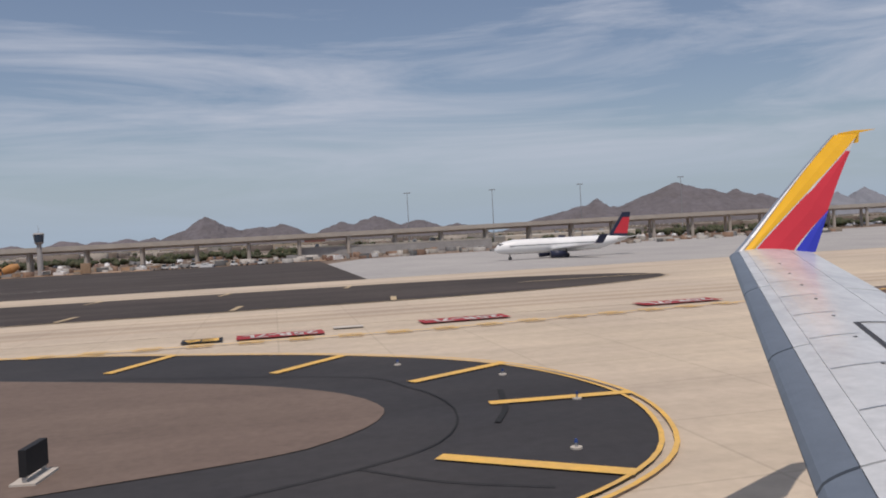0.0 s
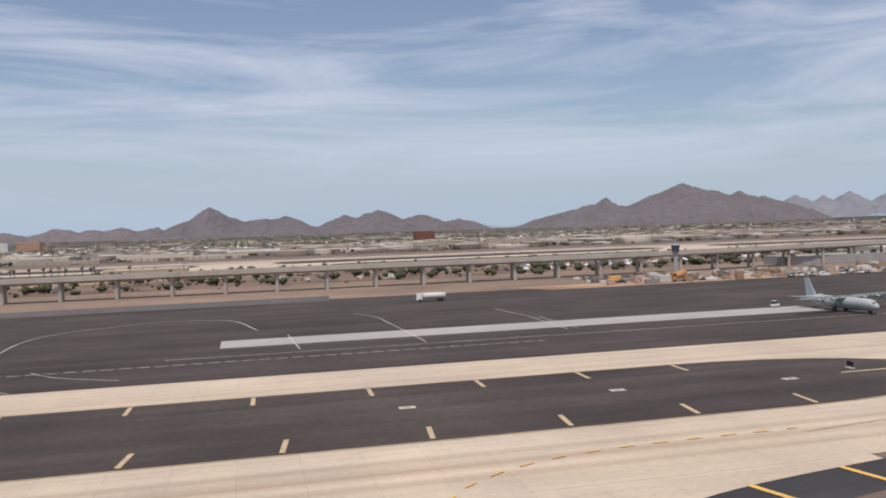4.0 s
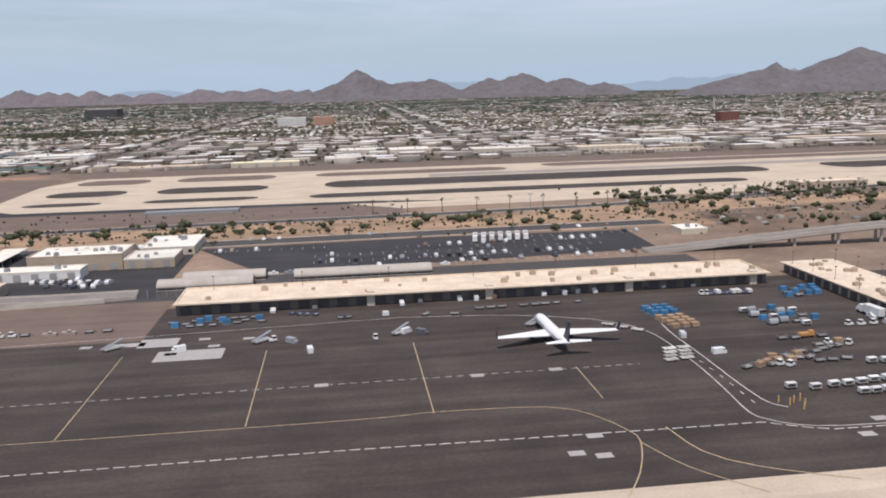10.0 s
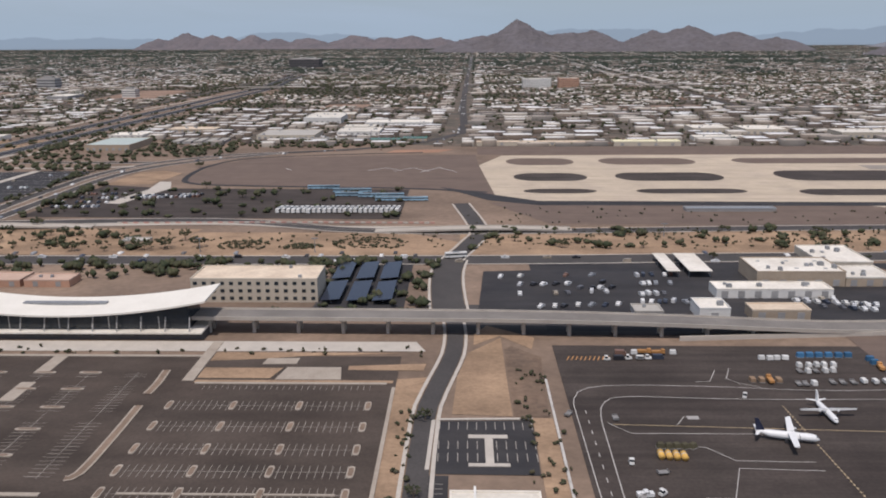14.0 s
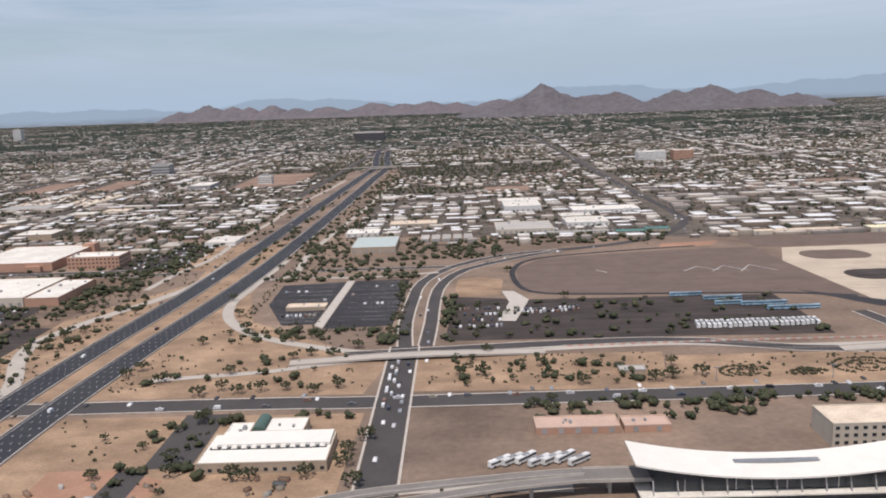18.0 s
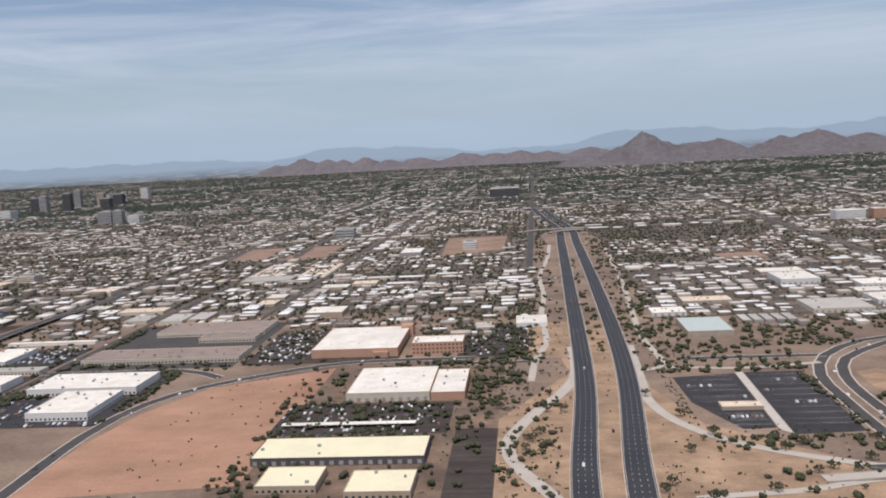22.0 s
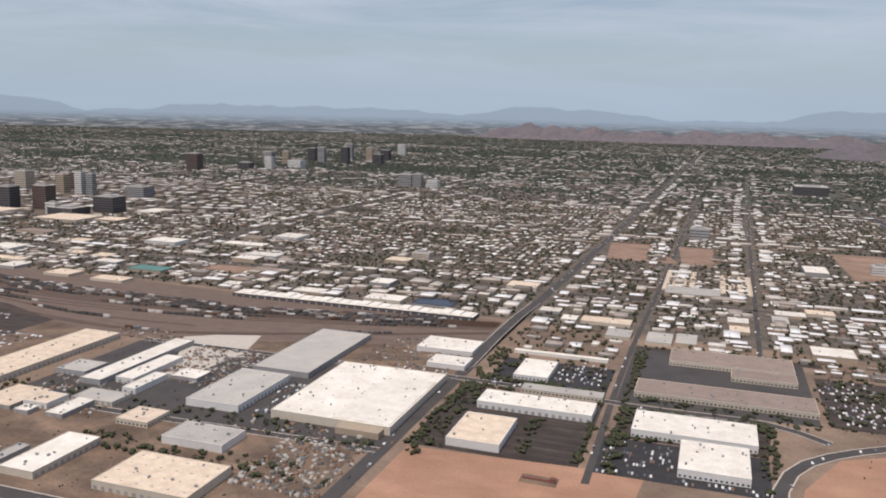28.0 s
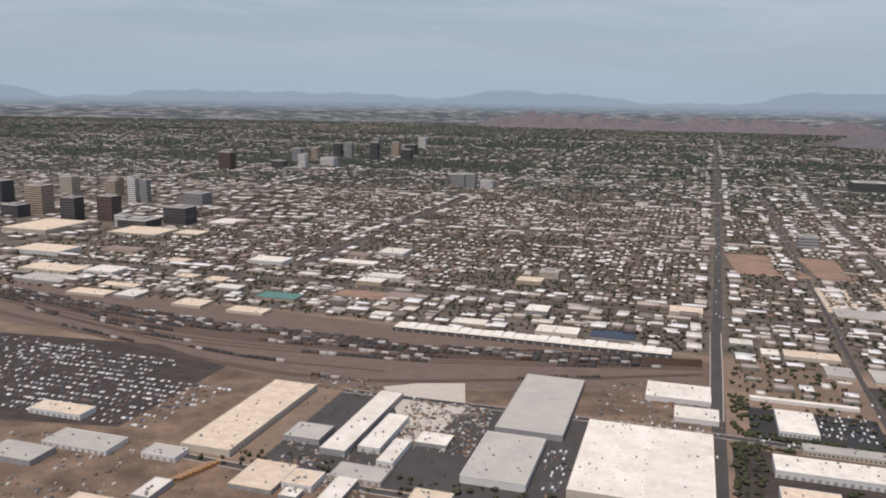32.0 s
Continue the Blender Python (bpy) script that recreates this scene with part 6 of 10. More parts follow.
ribbed = building("school", -681.5, -652.5, 172.5, 188.5, 2.7, M_WALLTAN, M_STATIONROOF, "wide white-roofed hall with a saw-tooth band of roof lights", "hall", 0, 0, "", None, "s", seed=17)
part("upper_roof", Mesh().box(-12, 14, 0.5, 7.8, 2.4, 3.3), M_STATIONROOF, ribbed, "raised white roof")
part("light_band", Mesh().box(-13.4, 13.4, -0.7, 0.45, 2.45, 2.75), M_GLASS, ribbed, "dark glazed band")
for i in range(12):
    part("saw_tooth", Mesh().box(-13 + 2.25 * i, -11.7 + 2.25 * i, -0.65, 0.4, 2.75, 3.2, taper=0.12), M_STATIONROOF, ribbed)
rear = building("school_wing", -673.5, -660.5, 189, 197.5, 3.0, M_WALLTAN, M_STATIONROOF, "white-roofed rear wing of the hall", "hall", 2, 0, seed=26)
building("school_annexe", -679.5, -674, 189, 196, 2.4, M_WALLTAN, M_STATIONROOF, "low white-roofed annexe beside the hall", "hall", 2, 0, seed=27)
vault = thing("roof_vault", (-671.5, 193.5, 2.98), "dark green half-round vault on a white roof", "vault")
part("shell", Mesh().loft([[(1.5 * math.cos(a), y, 1.2 * math.sin(a)) for a in [math.pi * i / 8 for i in range(9)]] for y in (-4.4, 3.8)]), M_VAULT, vault, smooth=False)
part("frame", Mesh().box(-1.6, -1.5, -4.4, 3.8, 0, 0.2).box(1.5, 1.6, -4.4, 3.8, 0, 0.2), M_DARKMETAL, vault)
building("hut", -690.5, -675, 314, 320, 1.7, M_WALLTAN, M_ROOFCREAM, "low cream ticket hut in a car park", "hut", 2)
building("green_roof_hall", -680, -656, 432, 466, 3.4, M_WALLTAN, material("pale_green_metal", (0.50, 0.56, 0.52), 0.55, 0.1, 0.1, 0.3, 3), "hall with a pale green metal roof", "hall", 0, 0, "s", seed=18)
for i in range(5):
    building("row_shed", -644 + 6.2 * i, -639.2 + 6.2 * i, 462, 478, 1.6, M_WALLGREY, M_ROOFGREY, "grey storage shed standing in a row", "shed", 0, group="row of sheds", seed=i)
building("hangar_row", -472, -408, 450, 456, 2.2, M_WALLCREAM, M_ROOFCREAM, "row of cream aircraft hangars", "hangar", 4, 0, "s", seed=19, gap=8)
building("hangar_row", -398, -362, 447, 456, 2.6, M_WALLCREAM, M_ROOFYELLOW, "pale yellow aircraft hangar with wide bay doors", "hangar", 2, 0, "s", seed=20, gap=8)
building("hangar_row", -349, -320, 470, 478, 2.4, M_WALLWHITE, M_ROOFWHITE, "white aircraft hangar with wide bay doors", "hangar", 2, 0, "s", seed=21, gap=8)
building("sunshade", -404, -374, 276, 280, 1.2, M_WALLGREY, M_METAL, "long grey metal shelter beside the taxiway", "shelter", 0)
terminal = building("executive_terminal", -176, -150, 276, 284, 2.6, M_WALLTAN, M_ROOFCREAM, "tan and cream low terminal beside the far taxiway", "terminal", 5, 0, "", None, "s", seed=22)

# ---- aircraft ----
def airliner(at, turn, length, span, label, body_mat, tail_mat, name="airliner", engines=2, prop=False, high=False, zoff=0.0):
    """A parked aircraft with nose towards +x."""
    ob = thing(name, at, label, "aircraft", "", turn)
    L, R = length / 2, length * (0.052 if not high else 0.066)
    zc = R * 1.75 if not high else R * 1.5
    stations = [(-1.0, 0.12, 0.55), (-0.82, 0.5, 0.35), (-0.55, 0.95, 0.06), (-0.2, 1.0, 0), (0.3, 1.0, 0), (0.72, 1.0, 0), (0.86, 0.86, -0.06), (0.95, 0.58, -0.2), (1.0, 0.12, -0.35)]
    ring = lambda u, s, dz: [(u * L, R * s * math.cos(a), zc + dz * R + R * s * math.sin(a)) for a in [2 * math.pi * i / 12 for i in range(12)]]
    part("fuselage", Mesh().loft([ring(*s) for s in stations]), body_mat, ob, smooth=True)
    wz = zc - R * 0.55 if not high else zc + R * 0.9
    H = span / 2
    for e in (-1, 1):
        sweep = 0.0 if high else 0.42
        chord0, chord1 = length * (0.19 if not high else 0.11), length * (0.055 if not high else 0.075)
        x0, x1 = L * 0.22, L * 0.22 - H * sweep * 1.1
        tipz = wz + H * (0.08 if not high else 0.02)
        fat = 0.22 if high else 0.0
        a = [(x0, e * R * 0.5, wz + 0.12 + fat), (x0 - chord0, e * R * 0.5, wz + 0.05), (x0 - chord0, e * R * 0.5, wz - 0.12), (x0, e * R * 0.5, wz - 0.05)]
        b = [(x1, e * H, tipz + 0.05 + fat), (x1 - chord1, e * H, tipz + 0.02), (x1 - chord1, e * H, tipz - 0.03), (x1, e * H, tipz)]
        part("wing", Mesh().loft([a, b]), body_mat if not high else body_mat, ob)
        if not high:
            part("winglet", Mesh().loft([b, [(p[0] - chord1 * 0.6, p[1] + e * 0.25, p[2] + H * 0.13) for p in b]]), tail_mat, ob)
        th = H * 0.36
        ta = [(-L * 0.80, e * 0.2, zc + R * 0.6), (-L * 0.98, e * 0.2, zc + R * 0.6), (-L * 0.98, e * 0.2, zc + R * 0.48), (-L * 0.80, e * 0.2, zc + R * 0.48)]
        tb = [(-L * 0.95, e * th, zc + R * 0.75), (-L * 1.03, e * th, zc + R * 0.75), (-L * 1.03, e * th, zc + R * 0.7), (-L * 0.95, e * th, zc + R * 0.7)]
        part("tailplane", Mesh().loft([ta, tb]), body_mat, ob)
        for k in range(engines // 2):
            ye = e * H * (0.33 + 0.3 * k)
            xe = x0 - abs(ye) * sweep * 0.9 + (length * 0.03 if not high else length * 0.02)
            ze = wz - R * (0.62 if not high else 0.1)
            n = length * (0.10 if not high else 0.075)
            rr = R * (0.52 if not high else 0.26)
            part("engine", Mesh().tube((xe - n * 0.7, ye, ze), (xe + n * 0.45, ye, ze), rr * 0.7, rr, 12), body_mat if high else tail_mat, ob, smooth=True)
            if prop:
                for q in range(4):
                    a2 = math.pi / 4 + q * math.pi / 2
                    part("blade", Mesh().box(xe + n * 0.47, xe + n * 0.53, ye - 0.05, ye + 0.05, ze, ze + R * 1.0).data("blade", M_DARKMETAL) if False else Mesh().tube((xe + n * 0.5, ye, ze), (xe + n * 0.5, ye + R * 1.0 * math.cos(a2), ze + R * 1.0 * math.sin(a2)), 0.05, 0.03, 4), M_DARKMETAL, ob)
        part("main_gear", Mesh().tube((-L * 0.02, e * R * 1.3, 0.3), (-L * 0.02, e * R * 0.9, zc - R * 0.5), 0.08, n=6).tube((-L * 0.02, e * R * 1.3 - 0.2, 0.3), (-L * 0.02, e * R * 1.3 + 0.2, 0.3), 0.3, n=8), M_DARKMETAL, ob)
    fin = length * (0.17 if not high else 0.2)
    fa = [(-L * 0.70, 0.1, zc + R * 0.8), (-L * 0.98, 0.1, zc + R * 0.7), (-L * 0.98, -0.1, zc + R * 0.7), (-L * 0.70, -0.1, zc + R * 0.8)]
    fb = [(-L * 0.93, 0.05, zc + R * 0.8 + fin), (-L * 1.05, 0.05, zc + R * 0.8 + fin), (-L * 1.05, -0.05, zc + R * 0.8 + fin), (-L * 0.93, -0.05, zc + R * 0.8 + fin)]
    part("tail_fin", Mesh().loft([fa, fb]), tail_mat, ob)
    if "red tail" in label:
        band = [[(a[0] + (b[0] - a[0]) * q - (L * 0.05 if k in (0, 3) else 0.0), (a[1] + (b[1] - a[1]) * q) * 1.25, a[2] + (b[2] - a[2]) * q) for k, (a, b) in enumerate(zip(fa, fb))] for q in (0.12, 0.78)]
        part("tail_flash", Mesh().loft(band), M_REDWING, ob, "red flash on the tail fin")
    part("nose_gear", Mesh().tube((L * 0.78, 0, 0.2), (L * 0.78, 0, zc - R * 0.7), 0.07, n=6).tube((L * 0.78, -0.2, 0.2), (L * 0.78, 0.2, 0.2), 0.2, n=8), M_DARKMETAL, ob)
    part("cockpit_window", Mesh().box(L * 0.885, L * 0.94, -R * 0.5, R * 0.5, zc + R * 0.28, zc + R * 0.5), M_GLASS, ob)
    if not prop and not high:
        part("window_row", Mesh().box(-L * 0.6, L * 0.8, -R * 1.01, R * 1.01, zc + R * 0.14, zc + R * 0.20), M_GLASS, ob, "row of dark cabin windows")
    return ob


airliner((-308.0, 119.8, 0.06), 92, 16.8, 18.6, "white airliner with a dark blue tail parked on the apron", M_FUSELAGE, M_NAVY)
airliner((35.5, 97.2, 0.06), 178, 17.5, 15.0, "long white airliner with a dark blue and red tail", M_FUSELAGE, M_NAVY)
airliner((-55.4, 90.4, 0.06), -83, 11.8, 16.0, "grey four-engined military transport with propellers", M_MILITARY, M_MILITARY, "military_transport", 4, True, True)
airliner((-431.8, 114.2, 0.06), -13, 8.8, 9.6, "small white twin propeller plane with a dark tail", M_FUSELAGE, M_NAVY, "propeller_plane", 2, True, True)
airliner((-422.6, 122.6, 0.06), -88, 7.4, 8.6, "small white high-winged propeller plane", M_FUSELAGE, M_FUSELAGE, "propeller_plane", 2, True, True)
airliner((196, 196, 0.06), 150, 22, 20, "white airliner with a red tail behind the viaduct", M_FUSELAGE, M_REDWING)

# ---- apron vehicles and equipment ----
put(TUG, -59.5, 98.5, 20)
row(CART_WHITE, -278.4, 93.1, 1.95, 0.25, 5, 4)
row(CART_WHITE, -276.0, 90.4, 1.5, 0.1, 7, 4)
row(CART_WHITE, -268.0, 94.6, 1.5, -0.8, 3, 4)
row(CART_WHITE, -268.1, 100.5, 1.95, 0.05, 3, 3)
row(CART_WHITE, -260.5, 101.6, 1.5, -0.2, 3, 3)
for x, y in ((-283.9, 93.7), (-281.1, 92.8)):
    put(CART_WHITE, x, y, 2)
put(VAN, -286.3, 108.6, 5)
put(VAN, -257.4, 104.4, 5)
put(VAN, -288.2, 117.1, 80)
for i in range(5):
    row([CONTAINER_BLUE, DOME, CART_GREY, CART_WHITE], -273.2 + 0.6 * i, 127.8 - 2.4 * i, 1.85, 0.25, 5, 6, 0.72, 0.35, 10)
for i in range(3):
    row([CONTAINER_BLUE], -288.4 + 0.2 * i, 132.4 - 1.7 * i, 1.75, 0.1, 3, 4, 1, 0.15)
for i in range(4):
    row([CONTAINER_TAN], -288.0 + 0.2 * i, 126.8 - 1.7 * i, 1.75, 0.1, 3, 6, 1, 0.2, 10)
row([CART_WHITE, TUG, CART_BLUE], -274.5, 140.7, 0.98, -0.08, 10, 90, 1, 0.1)
for x0, y0, n, a in ((-287.3, 101.3, 5, 22), (-283.6, 102.8, 6, 15), (-280.0, 104.8, 6, 10), (-275.2, 106.8, 6, 10), (-279.5, 101.6, 6, 2), (-272.5, 108.7, 5, 5)):
    row([CART_GREY, CART_GREY, CART_GREY, CONTAINER_TAN, TUG], x0, y0, 1.75, 0.28, n, a, 0.8, 0.35, 25)
row([DIGGER, TUG], -260.6, 117.6, 2.2, -0.1, 3, 5, 1, 0.3)
row([DIGGER, CART_GREY], -274.5, 112.9, 2.2, 0.0, 4, 5, 1, 0.3)
row([TUG, PICKUP], -259.5, 113, 1.9, -2.2, 5, 20, 0.8)
row([DOLLY_WHITE], -297.3, 125.4, 1.8, -1.9, 3, -38, 1, 0.1)
for i in range(4):
    row([DOLLY_WHITE], -294.2 + 0.5 * i, 106.8 + 1.55 * i, 2.4, 0.3, 2, 6, 1, 0.1)
for i in range(3):
    row([CONTAINER_BLUE, CONTAINER_BLUE, CART_GREY], -260.0 + 0.6 * i, 136 + 2.0 * i, 1.9, 0.2, 4, 4, 0.9)
for x, y in ((-287.8, 89.6), (-286.9, 88.6), (-286.0, 89.3), (-285.2, 88.2), (-285.9, 87.2), (-284.9, 89.8)):
    post = thing("bollard", (x, y, 0.05), "yellow steel bollard on the apron", "bollard", "yellow bollards")
    part("pole", Mesh().tube((0, 0, 0), (0, 0, 0.9), 0.07, n=8), M_YELLOW, post)
    part("cap", Mesh().tube((0, 0, 0.9), (0, 0, 0.95), 0.08, 0.05, n=8), M_WHITE, post)
box_truck((-253.8, 122, 0.1), 95, "white box truck parked beside the cargo building")
row([PICKUP, VAN], -254.6, 100, 0.1, 4.2, 6, 85, 0.8)
row([CART_GREY], -259, 91.5, 1.1, 0, 7, 90, 1, 0.2)
row([CART_GREY], -259, 93.2, 1.1, 0, 7, 90, 1, 0.2)
# lorries between the piers
trailer((-232.3, 97.6, 0.1), 3, "long white semi-trailer parked between the cargo buildings", 5.6)
box_truck((-228.0, 98.0, 0.1), 3, "white tractor unit ahead of its trailer", 2.8)
trailer((-222.2, 101.2, 0.1), 2, "pale grey semi-trailer parked by the docks", 4.6, M_CARTGREY)
trailer((-223.8, 140, 0.1), 183, "white semi-trailer with a blue tractor", 5.4)
box_truck((-227.6, 139.8, 0.1), 183, "blue tractor unit before its trailer", 2.8, M_BLUEPAINT, M_BLUEPAINT)
for i in range(2):
    row([CONTAINER_BLUE], -238.6, 141 - 1.4 * i, 1.8, 0, 3, 0, 1, 0.1)
row([CAR, PICKUP, VAN], -237.8, 96, 0.15, 5.5, 9, 8, 0.75, 0.3)
row([CAR], -236, 93, 2.2, 0.6, 2, 20)
row([CAR, VAN], -222.4, 107, 0.0, 5, 7, 178, 0.6)
put(CAR, -223.8, 94, 5)
pl = Mesh()
for i in range(12):
    y = 94 + 4.4 * i
    ribbon([Vector((-239.5, y)), Vector((-232.5, y + 0.2))], 0.1, 0.1, pl)
    ribbon([Vector((-226.5, y)), Vector((-220.5, y + 0.2))], 0.1, 0.1, pl)
marking("marking_16", pl, M_WHITE, "faded white parking lines between the cargo buildings")
# the equipment park east of the second pier
for i in range(5):
    row([PICKUP, VAN, VAN, CART_WHITE, PICKUP], -198.6 + 0.15 * i, 163.5 - 2.7 * i, 2.1, -0.55, 7, 0, 0.95, 0.3, 12)
for i in range(9):
    row([VAN, PICKUP, VAN, CART_WHITE, CONTAINER_GREY, TUG, CART_GREY], -199.2 - 0.1 * i, 142 - 3.1 * i, 2.0, -0.55, 8, 0, 0.93, 0.4, 14)
for i in range(5):
    row([DOME], -199 + 0.6 * i, 106.5 - 2.6 * i, 1.75, -0.1, 5, 0, 1, 0.1, 4)
row([VAN, PICKUP], -206.5, 104, 0.1, 4.6, 9, 88, 0.8)
row([CART_WHITE, PICKUP, CONTAINER_GREY], -203.8, 108, 0.05, 5.2, 8, 88, 0.75)
place_trailer = thing("box_trailer", (-205.2, 137, 0.1), "white box trailer parked beside the cargo building", "trailer", "", 170)
part("body", Mesh().box(-2.8, 2.8, -0.6, 0.6, 0.5, 1.8), M_CARTWHITE, place_trailer)
part("wheel", Mesh().box(-2.3, -1.6, -0.55, 0.55, 0, 0.5), M_DARKMETAL, place_trailer)
part("landing_leg", Mesh().box(1.8, 1.95, -0.4, 0.4, 0, 0.5), M_DARKMETAL, place_trailer)
row([CART_GREY], -208.5, 91.5, 1.2, 0, 6, 90)
# apron before the concourse
for x, y, a in ((-375.5, 128.0, 40), (-352.8, 127.5, 40), (-331, 127.6, 40), (-309, 128, 30)):
    put(LOADER, x, y, a)
for x, y in ((-351, 127.5), (-348, 126.2), (-330, 128), (-327.5, 126.8), (-365, 125.4), (-335, 125.4), (-345, 121), (-412, 121)):
    put(rnd.choice([TUG, VAN, PICKUP]), x, y, rnd.uniform(0, 360))
for i in range(3):
    row([CART_BLUE, CONTAINER_BLUE, CART_BLUE], -369 + 0.6 * i, 141.5 - 1.5 * i, 2.0, 0.1, 8, 0, 0.85, 0.3, 8)
row([CART_BLUE], -349, 143, 1.4, -0.5, 4, 60)
row([CART_BLUE, CART_GREY], -316, 139.5, 2.0, 0.1, 10, 0, 0.9)
row([CART_BLUE, TUG, CART_GREY, CONTAINER_GREY], -341, 139, 2.6, -0.2, 9, 0, 0.7, 0.8, 40)
row([PICKUP, VAN, CAR], -362, 145.2, 3.3, 0.1, 30, 90, 0.5, 0.5)
row([TUG, CART_GREY], -402, 138.5, 2.0, 0, 6, 0, 1)
row([TUG, CART_GREY, PICKUP], -388, 138, 3.0, 0.2, 4, 0, 1)
for i in range(10):
    row([DOLLY_WHITE], -401.2 + 0.25 * i, 109 + 2.05 * i, 2.6, 0.1, 3, 3, 0.92, 0.25, 6)
row([CART_GREY, CONTAINER_GREY], -422.4, 134, 1.4, -0.05, 3, 90)
row([CART_WHITE, CART_GREY], -416.3, 134.6, 1.75, 0, 6, 90, 1)
row([CART_GREY, CONTAINER_GREY], -420, 139.2, 1.5, 0.1, 5, 90, 0.9)
row([CART_GREY, CONTAINER_GREY], -419, 141.8, 1.5, 0.1, 5, 90, 0.9)
row([CONTAINER_BLUE], -417.3, 146.4, 1.75, 0, 6, 0, 1, 0.1, 3)
row([CONTAINER_GREY], -424.5, 145.2, 1.4, 0, 4)
row([CONTAINER_BLUE], -405.5, 144.6, 0.3, -1.5, 2)
put(DIGGER, -405.2, 141, 80)
row([TUG, VAN, CART_WHITE, VAN], -452.6, 144.6, 1.9, 0.15, 6, 0, 1, 0.2)
row([CONTAINER_GREY, DIGGER, VAN], -450, 147.4, 2.4, 0.1, 5, 0, 0.9, 0.4)
row([DIGGER, CONTAINER_TAN, CONTAINER_TAN], -429.6, 135.2, 1.5, 0.05, 4, 90)
for i in range(4):
    drum = thing("fuel_drum", (-451.2 + 1.05 * i, 109.0 - 0.12 * i, 0.05), "yellow and white tank lying on the apron", "tank", "tanks on the apron", 90)
    part("barrel", Mesh().tube((-0.75, 0, 0.5), (0.75, 0, 0.5), 0.45, n=14), M_YELLOW, drum, smooth=True)
    part("cradle", Mesh().box(-0.6, -0.4, -0.4, 0.4, 0, 0.2).box(0.4, 0.6, -0.4, 0.4, 0, 0.2), M_DARKMETAL, drum)
    part("band", Mesh().tube((-0.08, 0, 0.5), (0.08, 0, 0.5), 0.47, n=14), M_WHITE, drum)
for i in range(5):
    bale = thing("net_bundle", (-450.6 + 1.15 * i, 111.9 - 0.1 * (i % 2), 0.05), "grey-green netted cargo bundle on a pallet", "cargo", "cargo bundles", 10 * i)
    part("load", Mesh().box(-0.55, 0.55, -0.5, 0.5, 0.12, 0.75, taper=0.16), M_SHRUB, bale)
    part("pallet", Mesh().box(-0.6, 0.6, -0.55, 0.55, 0, 0.12), M_CARTGREY, bale)
put(CART_GREY, -452, 104.5, 10)
put(PICKUP, -455.5, 99, 5)
put(TUG, -453.2, 99.2, 40)
put(VAN, -460.2, 94.5, 20)
put(TUG, -433, 128.9, 70)
put(CART_GREY, -462.6, 122, 60)
put(VAN, -398.6, 122.5, 10)
row([CART_GREY, TUG, VAN], -456.2, 84, 0.1, 4.6, 9, 90, 0.45)
# car parks
lot_lines = Mesh()
for x0, y, n, full in ((-340, 180.5, 26, 0.55), (-345, 187.5, 24, 0.75), (-325, 201.5, 18, 0.55), (-300, 208, 14, 0.35), (-370, 206, 10, 0.3), (-345, 195, 26, 0.12)):
    row([CAR, CAR, CAR, PICKUP], x0, y, 2.9 if n < 20 else 2.7, 0.05, n, 90, full)
    for i in range(n + 1):
        ribbon([Vector((x0 - 1.4 + 2.7 * i, y - 1.4)), Vector((x0 - 1.4 + 2.7 * i, y + 1.4))], 0.09, 0.1, lot_lines)
for i in range(7):
    bus((-306 + 2.2 * i, 205.5, 0.1), 80, "white shuttle bus parked in a row")
row([CAR, PICKUP], -375, 176.2, 3.4, 0.1, 20, 0, 0.4)
for y in (176, 179.5):
    row([CAR, PICKUP, CAR], -405, y, 2.0, -0.4, 8, 100, 0.85)
for x, y, n in ((-470, 198, 9), (-468, 191, 9), (-466, 184, 8), (-462, 175, 7), (-452, 188, 4)):
    row([CAR, PICKUP, CAR, CAR, PICKUP, VAN, CAR], x, y, 2.8, 0.2, n, rnd.choice((60, 90, 110)), 0.7, 0.5, 15)
for x, y, n in ((-439, 178, 6), (-438, 184, 5), (-436, 192, 5), (-404, 180, 6), (-394, 176, 5), (-436, 199, 6), (-430, 178, 3)):
    row([CAR, PICKUP, CAR, CAR, PICKUP, VAN, CAR], x, y, 1.6, 0.2, n, rnd.choice((70, 90, 100)), 0.85, 0.4, 12)
for i in range(7):
    bus((-614.5 + 2.9 * i, 173.5 + 0.8 * (i % 3), 0.1), 38 + 3 * (i % 3), "long white coach parked beside the station")
bus((-481, 216, 0.15), 10, "white bus driving along the street")
for i in range(24):
    bus((-541.5 + 1.75 * i, 276 + rnd.uniform(-0.7, 0.7), 0.12), 84 + rnd.uniform(-2, 2), "white shuttle bus parked in a long row")
for i, (x, y, w) in enumerate(((-537, 319, 9), (-526, 312, 12), (-515, 302, 14), (-508, 295, 16), (-524, 304, 8))):
    for k in range(int(w / 2.2)):
        bus((x + 2.2 * k, y, 0.12), 4, "pale blue and white bus parked at an angle", M_PALEBLUE)
for y in (284, 292, 300, 308):
    row([CAR, CAR, VAN, PICKUP], -624, y, 1.6, 0, 11, 90, 0.55)
row([CAR, VAN], -602, 300, 1.6, 0.2, 16, 80, 0.9)
row([CAR, VAN], -602, 303.5, 1.6, 0.2, 16, 80, 0.8)
